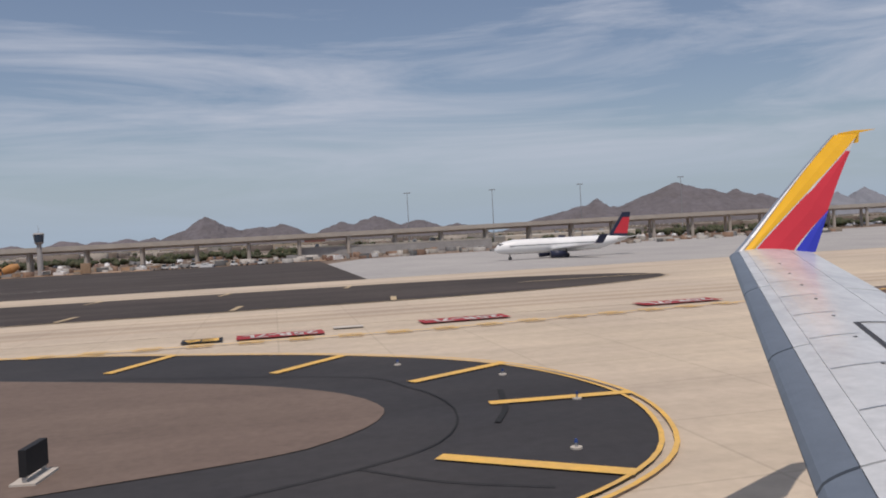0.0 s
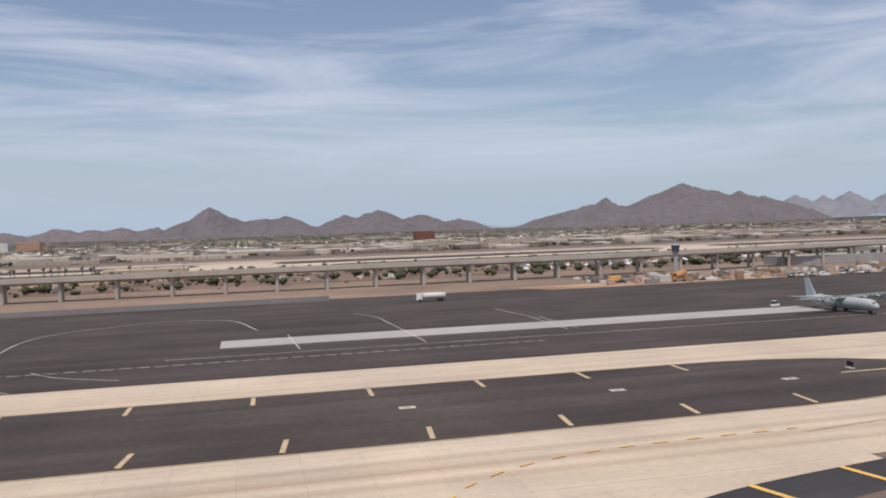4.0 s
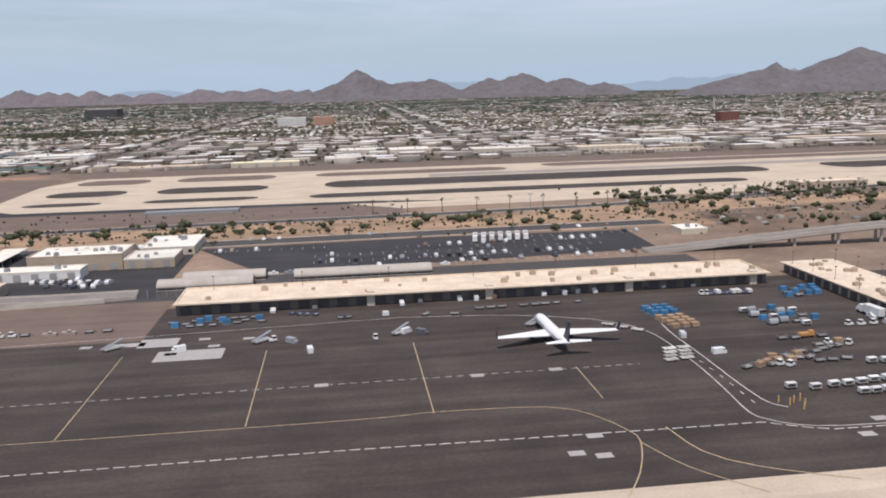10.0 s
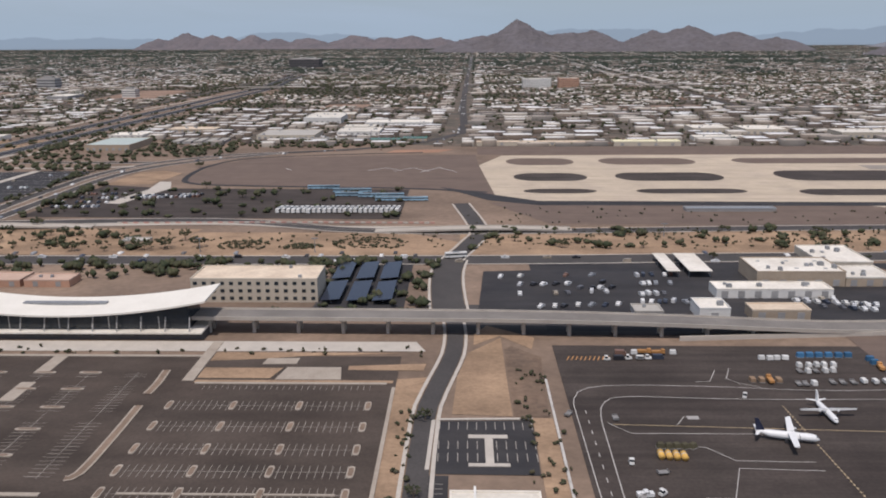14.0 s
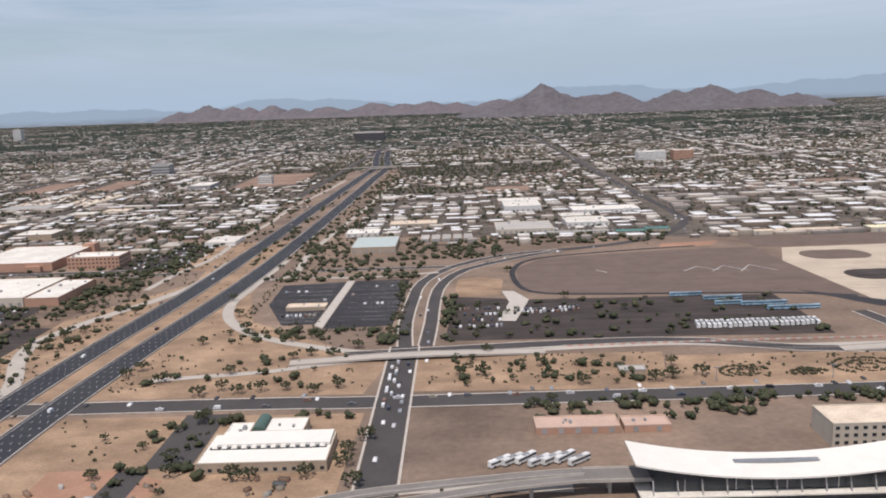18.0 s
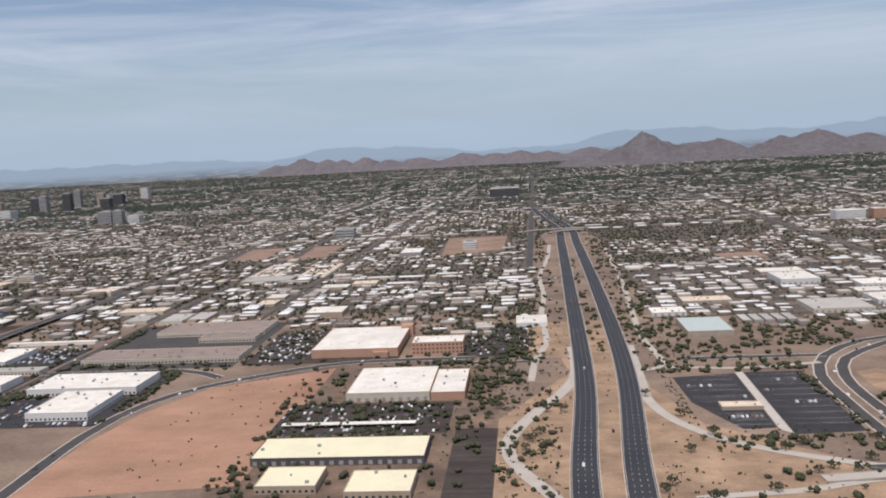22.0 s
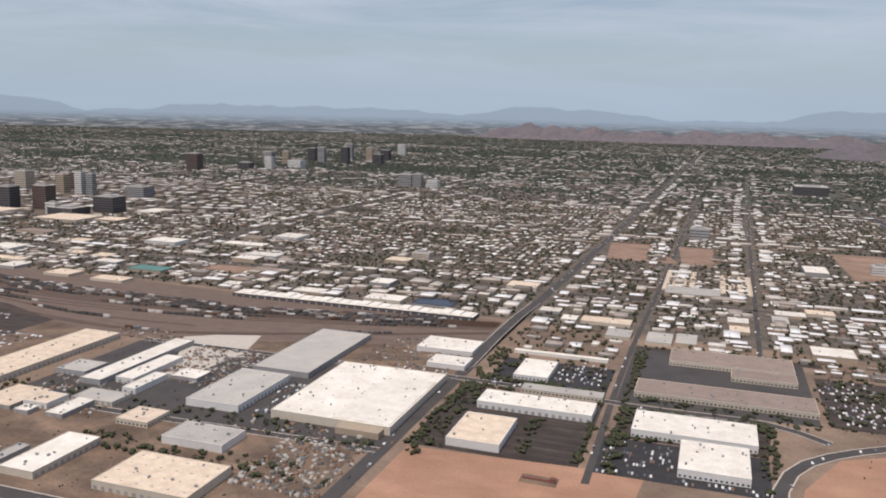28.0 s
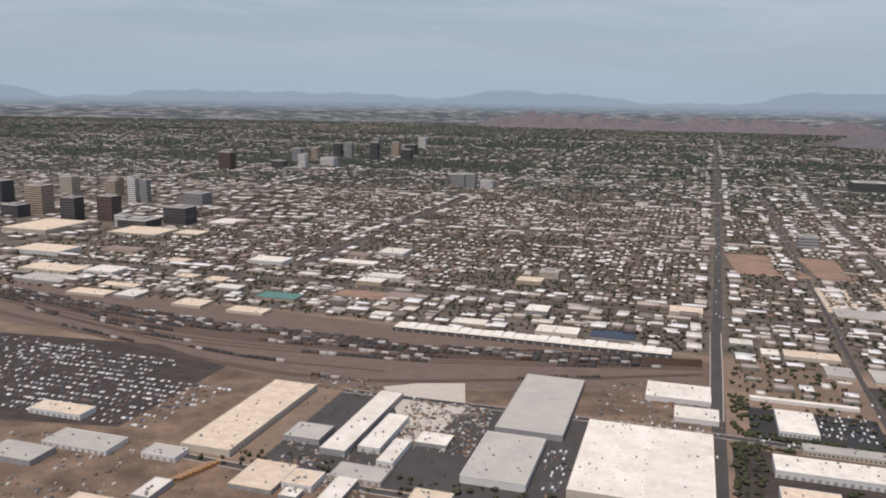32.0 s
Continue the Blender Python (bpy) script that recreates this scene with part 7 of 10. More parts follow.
for x0, y, n, full in ((-700, 346, 14, 0.25), (-700, 330, 14, 0.12), (-690, 306, 8, 0.5), (-667, 352, 12, 0.2), (-667, 338, 12, 0.3), (-662, 322, 10, 0.25)):
    row([CAR, CAR, PICKUP], x0, y, 1.7, 0, n, 90, full)
    for i in range(n + 1):
        ribbon([Vector((x0 - 0.85 + 1.7 * i, y - 1.3)), Vector((x0 - 0.85 + 1.7 * i, y + 1.3))], 0.08, 0.1, lot_lines)
for y in (298, 303, 310, 317, 325, 332, 340, 347, 355, 361):
    for x0, x1 in ((-698, -676), (-668, -647)):
        ribbon([Vector((x0 + (8 if y < 310 and x0 < -690 else 0), y)), Vector((x1, y))], 0.07, 0.1, lot_lines)
        for i in range(14):
            ribbon([Vector((x0 + 8.5 + 0.95 * i, y - 1.1)), Vector((x0 + 8.5 + 0.95 * i, y + 1.1))], 0.06, 0.1, lot_lines)
marking("marking_17", lot_lines, M_WHITE, "white parking bay lines")

# the large empty car park south of the station: bays, kerbed planters, walkways
bays, planter, beds = Mesh(), Mesh(), Mesh()


def island(x, y, w, d, turn=0.0):
    """A kerbed planter with round ends and a bed of soil."""
    pts = [(w * math.copysign(abs(math.cos(a)) ** 0.5, math.cos(a)), d * math.copysign(abs(math.sin(a)) ** 0.5, math.sin(a))) for a in [2 * math.pi * (i + 0.5) / 12 for i in range(12)]]
    planter.prism([(x + p, y + q) for p, q in pts], 0.07, 0.2)
    beds.prism([(x + p * 0.7, y + q * 0.7) for p, q in pts], 0.2, 0.215)


for k, y in enumerate((84.6, 91.8, 98.4, 104.2, 110.4, 117.5, 124.8)):
    for i in range(30):
        ribbon([Vector((-525.2 + 1.05 * i, y - 1.7)), Vector((-525.2 + 1.05 * i, y + 1.7))], 0.07, 0.1, bays)
    ribbon([Vector((-525.5, y)), Vector((-494.5, y))], 0.07, 0.1, bays)
    for x in (-526.4, -516.0, -505.3, -494.2):
        island(x, y, 0.5, 1.55)
for i in range(28):
    ribbon([Vector((-523 + 1.05 * i, 131.0)), Vector((-523 + 1.05 * i, 132.6))], 0.07, 0.1, bays)
for k, x in enumerate((-536.5, -545.0, -553.2, -562, -570.5, -579, -587.5, -596)):
    ys = (101.7, 108.2, 116.2, 123.8, 130.8, 137.8)
    for y in ys:
        if k:
            island(x, y, 2.0, 0.38)
    for i in range(34):
        y = 102.5 + 1.05 * i
        if min(abs(y - q) for q in (120, 134)) > 1.6:
            ribbon([Vector((x - 1.9, y)), Vector((x + 1.9, y))], 0.07, 0.1, bays)
    ribbon([Vector((x, 102)), Vector((x, 138))], 0.07, 0.1, bays)
# planted divider, walkways and forecourt edges
for pts in ([(-532.6, 102), (-531.2, 103.5), (-531.0, 114), (-531.2, 124.5)], [(-531.6, 129), (-531.4, 133), (-531.8, 139)]):
    ribbon(spline(pts, 2), 1.5, 0.17, planter)
    ribbon(spline(pts, 2), 0.9, 0.19, beds)
planter.box(-555.2, -552.6, 126, 133.5, 0.07, 0.16)
planter.box(-555.2, -552.6, 137.5, 146, 0.07, 0.16)
planter.box(-555.2, -552.6, 90, 121, 0.07, 0.16)
planter.box(-606, -527.5, 145.4, 146.2, 0.07, 0.2)
planter.box(-491.0, -490.4, 78, 132, 0.07, 0.2)
planter.box(-524, -495.5, 98.2, 98.6, 0.07, 0.2)
planter.box(-606, -534, 97.6, 98.4, 0.07, 0.2)
planter.box(-527.6, -525.6, 134.5, 153, 0.07, 0.17)
planter.prism([(-511.6, 135.2), (-500.1, 135.2), (-500.8, 140.6), (-510.5, 140.6)], 0.07, 0.16)
planter.prism([(-515.4, 142.0), (-509.2, 142.2), (-509, 144.9), (-515, 144.7)], 0.07, 0.16)
planter.box(-525, -492, 133.2, 133.9, 0.07, 0.2)
marking("marking_18", bays, M_BAY, "worn pale parking bays of the empty car park")
tagged(new("kerb_1", planter.data("kerb_1", M_PLANTER)), "pale concrete planters and walkways of the car park", "kerb", kind="structure")
tagged(new("soil_1", beds.data("soil_1", M_DESERT)), "brown soil in the kerbed planters", "soil", kind="structure")
sheet("pavement_2", [(-606, 148), (-486, 148.5), (-488, 153.5), (-606, 153.5)], 0.08, M_KERB, "pale concrete forecourt of the station", "pavement")
for i, outline in enumerate(([(-525.4, 135.8), (-512.6, 135.8), (-511.2, 140.4), (-525.4, 140.4)], [(-525.4, 143.6), (-516, 144.6), (-509, 146), (-490, 147.6), (-525.4, 147.8)], [(-525.4, 133.9), (-491, 133.9), (-491, 135.0), (-525.4, 135.0)], [(-499.5, 139.6), (-486, 139.4), (-485.6, 142.6), (-499.5, 141.4)], [(-490.4, 131), (-485, 134.8), (-484.6, 136.6), (-490.4, 135.6)])):
    sheet(f"verge_{i + 7}", outline, 0.085, M_SAND, "sandy planted bed beside the station forecourt", "verge")
planter_east = Mesh().prism([(-478.2, 114.2), (-472.4, 114.2), (-472.4, 115.2), (-478.2, 115.2)], 0.08, 0.2).prism([(-478.2, 106), (-472.4, 106), (-472.4, 106.8), (-478.2, 106.8)], 0.08, 0.2).prism([(-475.8, 106.8), (-474.6, 106.8), (-474.6, 114.2), (-475.8, 114.2)], 0.08, 0.19).prism([(-484.2, 105), (-483.6, 105), (-483.2, 120), (-483.8, 120)], 0.08, 0.2).prism([(-483, 120.0), (-468.2, 120.4), (-468.2, 120.9), (-483, 120.5)], 0.08, 0.2)
tagged(new("kerb_3", planter_east.data("kerb_3", M_KERB)), "pale kerbs and planter of the small car park", "kerb", kind="structure")
small = Mesh()
for k, y in enumerate((108.6, 112.2, 118.2)):
    for i in range(11):
        x = -482.5 + 1.4 * i
        ribbon([Vector((x, y - 1.2)), Vector((x, y + 1.2))], 0.08, 0.1, small)
for i in range(18):
    ribbon([Vector((-483.8, 81 + 1.2 * i)), Vector((-481.6, 81 + 1.2 * i))], 0.08, 0.1, small)
marking("marking_19", small, M_KERB, "pale bay lines of the small car park")

# red and white barriers along the ramp works
fence = thing("barrier_row", (-540, 258.6), "long row of red and white plastic road barriers", "barrier", "road barriers")
for k in range(60):
    part("block", Mesh().box(-50 + 1.7 * k, -48.4 + 1.7 * k, -0.16 - 0.03 * abs(k - 30), 0.16 - 0.03 * abs(k - 30), 0.12, 0.62, taper=0.04), M_DULLRED if k % 2 else M_KERB, fence)

# construction yard and vehicles along the apron's north edge
row([PICKUP, VAN, CONTAINER_TAN, CONTAINER_GREY, CAR, CART_WHITE], -50, 150.5, 2.6, 0.05, 28, 0, 0.7, 1.2, 60)
row([CONTAINER_TAN, CONTAINER_GREY, PICKUP, DIGGER, CART_GREY], -62, 155, 3.0, 0.1, 14, 0, 0.75, 1.5, 60)
row([TUG, CART_GREY, CAR], -20, 148.6, 1.6, 0.0, 14, 0, 0.9, 0.5, 40)
for x in (-100.5,):
    tank = thing("tank_truck", (x, 136, 0.1), "white tank truck parked on the apron", "truck", "tank trucks", 175)
    part("tank", Mesh().tube((-2.4, 0, 0.95), (1.6, 0, 0.95), 0.55, n=12), M_CARTWHITE, tank, smooth=True)
    part("cab", Mesh().box(1.7, 2.7, -0.5, 0.5, 0.3, 1.4, taper=0.08), M_CARTWHITE, tank)
    wheels(tank, (-1.8, -1.2, 2.1), 0.45, 0.26)
silo = thing("control_tower", (-41, 158), "slim grey concrete tower with a blue glass cab", "tower")
part("shaft", Mesh().tube((0, 0, 0), (0, 0, 5.6), 0.5, 0.42, 14), M_WALLGREY, silo)
part("gallery", Mesh().tube((0, 0, 5.6), (0, 0, 6.0), 0.5, 0.85, 14), M_WALLGREY, silo)
part("cab", Mesh().tube((0, 0, 6.0), (0, 0, 7.4), 0.72, 0.92, 10), M_GLASSBLUE, silo, "blue-tinted glass cab")
part("cab_roof", Mesh().tube((0, 0, 7.4), (0, 0, 7.7), 1.0, 0.7, 10), M_WALLGREY, silo)
part("antenna", Mesh().tube((0, 0, 7.7), (0, 0, 9.0), 0.05, 0.03, 6), M_METAL, silo)
building("yard_hall", 6, 50, 184, 194, 2.4, M_WALLGREY, M_ROOFGREY, "grey hall under the viaduct", "hall", 4, 0, "s", seed=33)
building("yard_hall", 62, 100, 214, 226, 2.6, M_WALLCREAM, M_ROOFWHITE, "cream hall behind the parked airliner", "hall", 4, 0, "s", seed=34)

# blast fence on the north edge of the apron
fence = thing("blast_fence", (-147, 146.6), "long dark green blast fence at the apron's edge", "fence")
part("screen", Mesh().quad((-30, -0.5, 0), (30, 1.5, 0), (30, 2.4, 0.9), (-30, 0.4, 0.9)), M_WALLDARK, fence)
for i in range(16):
    part("post", Mesh().box(-30 + 4 * i, -29.85 + 4 * i, 0.5 + 0.133 * i, 0.7 + 0.133 * i, 0, 0.9), M_METAL, fence)

# tall light masts
for x, y, h in ((35, 211, 15), (58, 211, 15), (83, 211, 15.6), (113, 211, 16.5), (-150, 262, 6), (-325, 250, 5), (-280, 255, 5), (-420, 240, 4), (-552, 222, 4), (-520, 222, 4)):
    mast = thing("light_mast", (x, y), "tall thin grey light mast with lamp bar", "light mast", "light masts")
    part("pole", Mesh().tube((0, 0, 0), (0, 0, h), 0.14, 0.07, 8), M_GREYMETAL, mast)
    part("lamp_bar", Mesh().box(-0.9, 0.9, -0.1, 0.1, h - 0.1, h + 0.12), M_GREYMETAL, mast)

# works machines and containers standing along the far edge of the apron
mixer = thing("mixer_truck", (-44.2, 151), "orange and white works truck with a slanting drum", "truck", "", 8)
part("chassis", Mesh().box(-2.1, 2.1, -0.5, 0.5, 0.25, 0.6), M_CARTGREY, mixer)
part("cab", Mesh().box(-2.1, -1.1, -0.55, 0.55, 0.6, 2.0, taper=0.08), M_ORANGE, mixer, "orange cab")
part("window_band", Mesh().box(-1.98, -1.16, -0.562, 0.562, 1.3, 1.72), M_GLASS, mixer, "dark side windows")
part("drum", Mesh().tube((-0.9, 0, 1.2), (0.5, 0, 1.65), 0.55, 0.85, 12).tube((0.5, 0, 1.65), (1.6, 0, 2.05), 0.85, 0.4, 12), M_ORANGE, mixer, "slanting orange drum")
for x in (-1.5, 0.7, 1.5):
    part("wheel", Mesh().tube((x, -0.58, 0.28), (x, 0.58, 0.28), 0.28, n=10), M_RUBBERBLACK, mixer)
for x, y, l, h, mat, label in ((-59.5, 151.5, 1.5, 1.1, M_DULLRED, "faded red compressor on a small trailer"), (-53.4, 151.8, 0.9, 0.9, M_DULLRED, "faded red compressor on a small trailer"), (-56.4, 156, 2.6, 1.5, M_YELLOW, "yellow steel site container"), (-47.9, 150.6, 2.8, 1.5, M_WHITE, "white tank wagon parked on the dirt"), (-51.2, 149.5, 3.2, 1.0, M_CARTGREY, "dark grey steel skip"), (-31.5, 149, 1.6, 1.9, M_SAND, "tan site cabin beside stacked goods")):
    rig = thing("site_container", (x, y), label, "container", "works containers", 4)
    part("body", Mesh().box(-l / 2, l / 2, -0.5, 0.5, 0.18, h, taper=0.04), mat, rig)
    part("skid", Mesh().box(-l / 2 + 0.1, l / 2 - 0.1, -0.42, 0.42, 0, 0.18), M_CARTGREY, rig)

# runway guidance boxes beside the shoulder
for x, y, a in ((-3.9, 14.0, 82), (-92.7, 26, 25), (-49.9, 28.0, 20), (-83.5, 55.5, 80), (-44, 55, 60), (-160.6, 53.8, 40), (-158.9, 53.2, 40)):
    board = thing("guidance_sign", (x, y, 0.06), "black airfield guidance sign on a pale base", "sign", "airfield signs", a)
    part("base", Mesh().box(-0.45, 0.45, -0.2, 0.2, 0, 0.05), M_KERB, board)
    part("panel", Mesh().box(-0.4, 0.4, -0.06, 0.06, 0.14, 0.56, bottom=True), M_BLACKPAINT, board)
    for e in (-0.35, 0.35):
        part("leg", Mesh().box(e - 0.03, e + 0.03, -0.03, 0.03, 0.06, 0.16), M_METAL, board)
for x, y in ((3.2, 22.4), (5.4, 19.5), (6.0, 16.0), (4.6, 12.4)):
    lamp = thing("edge_light", (x, y, 0.06), "small pale taxiway edge light", "airfield light", "taxiway edge lights")
    part("base", Mesh().tube((0, 0, 0), (0, 0, 0.03), 0.10, n=10), M_KERB, lamp)
    part("stem", Mesh().tube((0, 0, 0.03), (0, 0, 0.1), 0.02, n=6), M_METAL, lamp)
    part("globe", Mesh().tube((0, 0, 0.1), (0, 0, 0.16), 0.035, 0.02, 8), M_BLUEPAINT, lamp)

# ---- the airliner's own wing at the start of the take-off roll ----
wing = thing("airliner_wing", (0, 0, 0.05), "grey airliner wing with yellow, red and blue winglet", "wing")
le = lambda y: 4.84 - (8.04 - y) * 0.546
te = lambda y: 5.84 - (8.04 - y) * 0.44
wz = lambda y: 2.25 + 0.112 * y


def section(y, u0, u1, top, low):
    """Part of a wing profile from share u0 to u1 of the chord."""
    c = te(y) - le(y)
    t = 0.16 * c
    upper = lambda u: wz(y) + t * (1.9 * math.sqrt(max(u, 0.0)) * (1 - u) * 0.55) * top
    lower = lambda u: wz(y) - t * (1.5 * math.sqrt(max(u, 0.0)) * (1 - u) * 0.42) * low
    us = [u0 + (u1 - u0) * i / 7 for i in range(8)]
    return [(le(y) + c * u, y, upper(u) + 0.006) for u in us] + [(le(y) + c * u, y, lower(u) - 0.006) for u in us[::-1]]


SPAN = (1.3, 2.6, 4.2, 6.0, 8.05)
part("wing_box", Mesh().loft([section(y, 0.20, 0.72, 1, 1) for y in SPAN]), M_WINGGREY, wing)
for a, b in zip(SPAN, SPAN[1:]):
    part("slat", Mesh().loft([section(y, 0.0, 0.115, 1.0, 1) for y in (a + 0.012, b - 0.012)]), M_WINGDARK, wing, "bluish grey leading-edge slat", smooth=False)
    part("slat_track_panel", Mesh().loft([section(y, 0.118, 0.198, 1.0, 0.95) for y in (a + 0.008, b - 0.008)]), M_WINGGREY, wing)
for a, b in ((1.3, 3.4), (3.42, 5.8), (5.82, 8.0)):
    part("flap", Mesh().loft([section(y, 0.725, 1.0, 0.98, 1) for y in (a, b)]), M_WINGGREY, wing)
for y in (2.4, 4.0, 5.6):
    part("flap_fairing", Mesh().tube((te(y) - 0.7, y, wz(y) - 0.12), (te(y) + 0.25, y, wz(y) - 0.16), 0.11, 0.03, 10), M_WINGGREY, wing, smooth=True)
for k in range(9):
    y = 2.6 + 0.55 * k
    part("fastener", Mesh().tube((le(y) + 0.42 * (te(y) - le(y)), y, wz(y)), (le(y) + 0.42 * (te(y) - le(y)), y, wz(y) + 0.0629 * (te(y) - le(y)) + 0.01), 0.013, n=6), M_DARKMETAL, wing)


def winglet(u0a, u1a, u0b, u1b, s0, s1, bend=1.7):
    """A band of the blended winglet: chord shares at the foot and the tip, heights s0 to s1 of its length."""
    rings = []
    for i in range(7):
        s = s0 + (s1 - s0) * i / 6
        y = 8.05 + 0.62 * s
        z = wz(8.05) + 1.36 * (s ** 1.25 * 0.35 + s * 0.65)
        x0, c = 4.9 + 1.62 * s + 0.14 * s ** 3, 0.98 - 0.64 * s
        q = ((s - s0) / (s1 - s0)) ** bend
        ua, ub = u0a + (u0b - u0a) * q, u1a + (u1b - u1a) * q
        th = (0.035 if u1a - u0a < 0.9 else 0.026) * (1 - 0.6 * s)
        rings.append([(x0 + c * ua, y - th, z), (x0 + c * (ua + ub) / 2, y - th * 1.4, z), (x0 + c * ub, y - th, z), (x0 + c * ub, y + th, z), (x0 + c * (ua + ub) / 2, y + th * 1.4, z), (x0 + c * ua, y + th, z)])
    return Mesh().loft(rings)


part("winglet_front", winglet(0.05, 0.16, 0.03, 1.0, 0.0, 1.0), M_YELLOWWING, wing, "yellow front of the winglet")
part("winglet_edge", winglet(-0.02, 0.045, -0.01, 0.025, 0.0, 1.0), M_SILVER, wing, "bare metal winglet edge")
part("winglet_core", winglet(0.04, 0.985, 0.04, 0.97, 0.0, 0.97), M_WINGGREY, wing, "white seams between the colours")
part("winglet_middle", winglet(0.19, 0.70, 0.338, 0.985, 0.0, 0.36), M_REDWING, wing, "red middle of the winglet")
part("winglet_middle", winglet(0.338, 0.985, 0.85, 1.0, 0.36, 0.86, 1.25), M_REDWING, wing, "red middle of the winglet")
part("winglet_rear", winglet(0.73, 1.0, 0.985, 1.0, 0.0, 0.36), M_BLUEWING, wing, "blue rear foot of the winglet")
TIP = [(8.05 + 0.62 * q, wz(8.05) + 1.36 * (q ** 1.25 * 0.35 + q * 0.65)) for q in (0.93, 1.0)]
part("winglet_tip", Mesh().loft([[(6.66, TIP[1][0] - 0.012, TIP[1][1] - 0.13), (7.0, TIP[1][0] - 0.012, TIP[1][1] - 0.10), (7.0, TIP[1][0] + 0.012, TIP[1][1] - 0.10), (6.66, TIP[1][0] + 0.012, TIP[1][1] - 0.13)],
                                 [(6.74, TIP[1][0] - 0.01, TIP[1][1] + 0.02), (7.02, TIP[1][0] - 0.01, TIP[1][1] + 0.02), (7.02, TIP[1][0] + 0.01, TIP[1][1] + 0.02), (6.74, TIP[1][0] + 0.01, TIP[1][1] + 0.02)],
                                 [(6.95, TIP[1][0] - 0.005, TIP[1][1] + 0.05), (7.26, TIP[1][0] - 0.005, TIP[1][1] + 0.06), (7.26, TIP[1][0] + 0.005, TIP[1][1] + 0.06), (6.95, TIP[1][0] + 0.005, TIP[1][1] + 0.05)]]), M_YELLOWWING, wing, "yellow swept-back winglet tip")
on_wing = lambda y, u: (le(y) + u * (te(y) - le(y)), y, wz(y) + 0.16 * (te(y) - le(y)) * 1.9 * math.sqrt(u) * (1 - u) * 0.55 + 0.009)
for name, (ya, ua), (yb, ub), w, mat, label in [("spoiler_gap", (4.6, 0.50), (1.6, 0.56), 0.02, M_DARKMETAL, "dark gap ahead of the spoilers"), ("spoiler_end", (4.6, 0.50), (4.62, 0.70), 0.012, M_DARKMETAL, "")] + [("panel_seam", (y, 0.205), (y + 0.03, 0.46), 0.004, M_WINGDARK, "") for y in (1.9, 2.5, 3.1, 3.7, 4.3, 4.9, 5.5, 6.1, 6.7, 7.3)]:
    seam = Mesh()
    for i in range(8):
        p, q = [Vector(on_wing(ya + (yb - ya) * k / 8, ua + (ub - ua) * k / 8)) for k in (i, i + 1)]
        side = (q - p).cross(Vector((0, 0, 1))).normalized() * w
        seam.quad(p - side, p + side, q + side, q - side)
    part(name, seam, mat, wing, label)
ring = lambda x, r, z=1.42, y=2.35: [(x, y + r * math.cos(a), z + r * 0.95 * math.sin(a)) for a in [2 * math.pi * i / 20 for i in range(20)]]
part("nacelle", Mesh().loft([ring(-0.95, 0.60), ring(-0.5, 0.68), ring(0.3, 0.68), ring(0.9, 0.60)], caps=False), M_BLUEWING, wing, "glossy blue engine nacelle", smooth=True)
part("intake_lip", Mesh().loft([ring(-0.9, 0.5), ring(-1.15, 0.47), ring(-1.25, 0.52), ring(-1.15, 0.57), ring(-0.955, 0.601)], caps=False), M_SILVER, wing, "bare metal intake lip", smooth=True)
part("fan", Mesh().loft([ring(-0.85, 0.5), ring(-0.8, 0.5)]), M_DARKMETAL, wing)
part("tail_cone", Mesh().loft([ring(0.905, 0.595), ring(1.5, 0.42), ring(1.9, 0.3)]), M_WINGGREY, wing, "white rear cowling", smooth=True)
part("pylon", Mesh().loft([[(-0.1, 2.28, 2.05), (1.8, 2.28, 1.7), (1.8, 2.42, 1.7), (-0.1, 2.42, 2.05)], [(0.3, 2.28, 2.12), (2.0, 2.28, 2.45), (2.0, 2.42, 2.45), (0.3, 2.42, 2.12)]]), M_WINGGREY, wing)
part("main_gear", Mesh().tube((2.3, 1.5, 0.3), (2.3, 1.5, 2.4), 0.09, n=8), M_METAL, wing)
for e in (-0.22, 0.22):
    part("wheel", Mesh().tube((2.3, 1.5 + e - 0.1, 0.28), (2.3, 1.5 + e + 0.1, 0.28), 0.28, n=16), M_RUBBERBLACK, wing)

# ---- mountains ----
def range_mesh(name, peaks, y, depth, x0, x1, step, label, mat, rough=14.0, seed=0, crest=0.0):
    """A rocky range: peaks of (x, height, half-width) along a line at y, weathered by noise."""
    nx, ny = int((x1 - x0) / step) + 1, int(2 * depth / step) + 1
    xs, ys = np.linspace(x0, x1, nx), np.linspace(-depth, depth, ny)
    v, f = [], []
    for j, dy in enumerate(ys):
        for i, x in enumerate(xs):
            h = crest * max(0.0, 1 - abs(dy) / depth) * min(1.0, (x - x0) / 300, (x1 - x) / 300)
            for px, ph, pw in peaks:
                r = math.hypot((x - px) / pw, dy / (depth * (0.55 + 0.45 * ph / 140)))
                h = max(h, ph * max(0.0, 1 - r) ** 0.85)
            k = min(1.0, h / 30)
            n1 = noise.fractal(Vector((x * 0.011 + seed, (y + dy) * 0.011, 0.3)), 1.0, 2.0, 5)
            n1 += 0.55 * noise.fractal(Vector((x * 0.042 + seed, (y + dy) * 0.042, 5.3)), 1.0, 2.1, 3)
            n2 = 1 - abs(noise.noise(Vector((x * 0.024 + seed, (y + dy) * 0.014, 2.0))))
            v.append((x, y + dy, h + k * rough * (n1 * 0.6 + (n2 - 0.75) * 0.9) - 1.0))
    for j in range(ny - 1):
        for i in range(nx - 1):
            a = j * nx + i
            f.append((a, a + 1, a + nx + 1, a + nx))
    me = bpy.data.meshes.new(name)
    me.from_pydata(v, [], f)
    me.materials.append(mat)
    return tagged(new(name, me), label, "mountain", kind="structure")


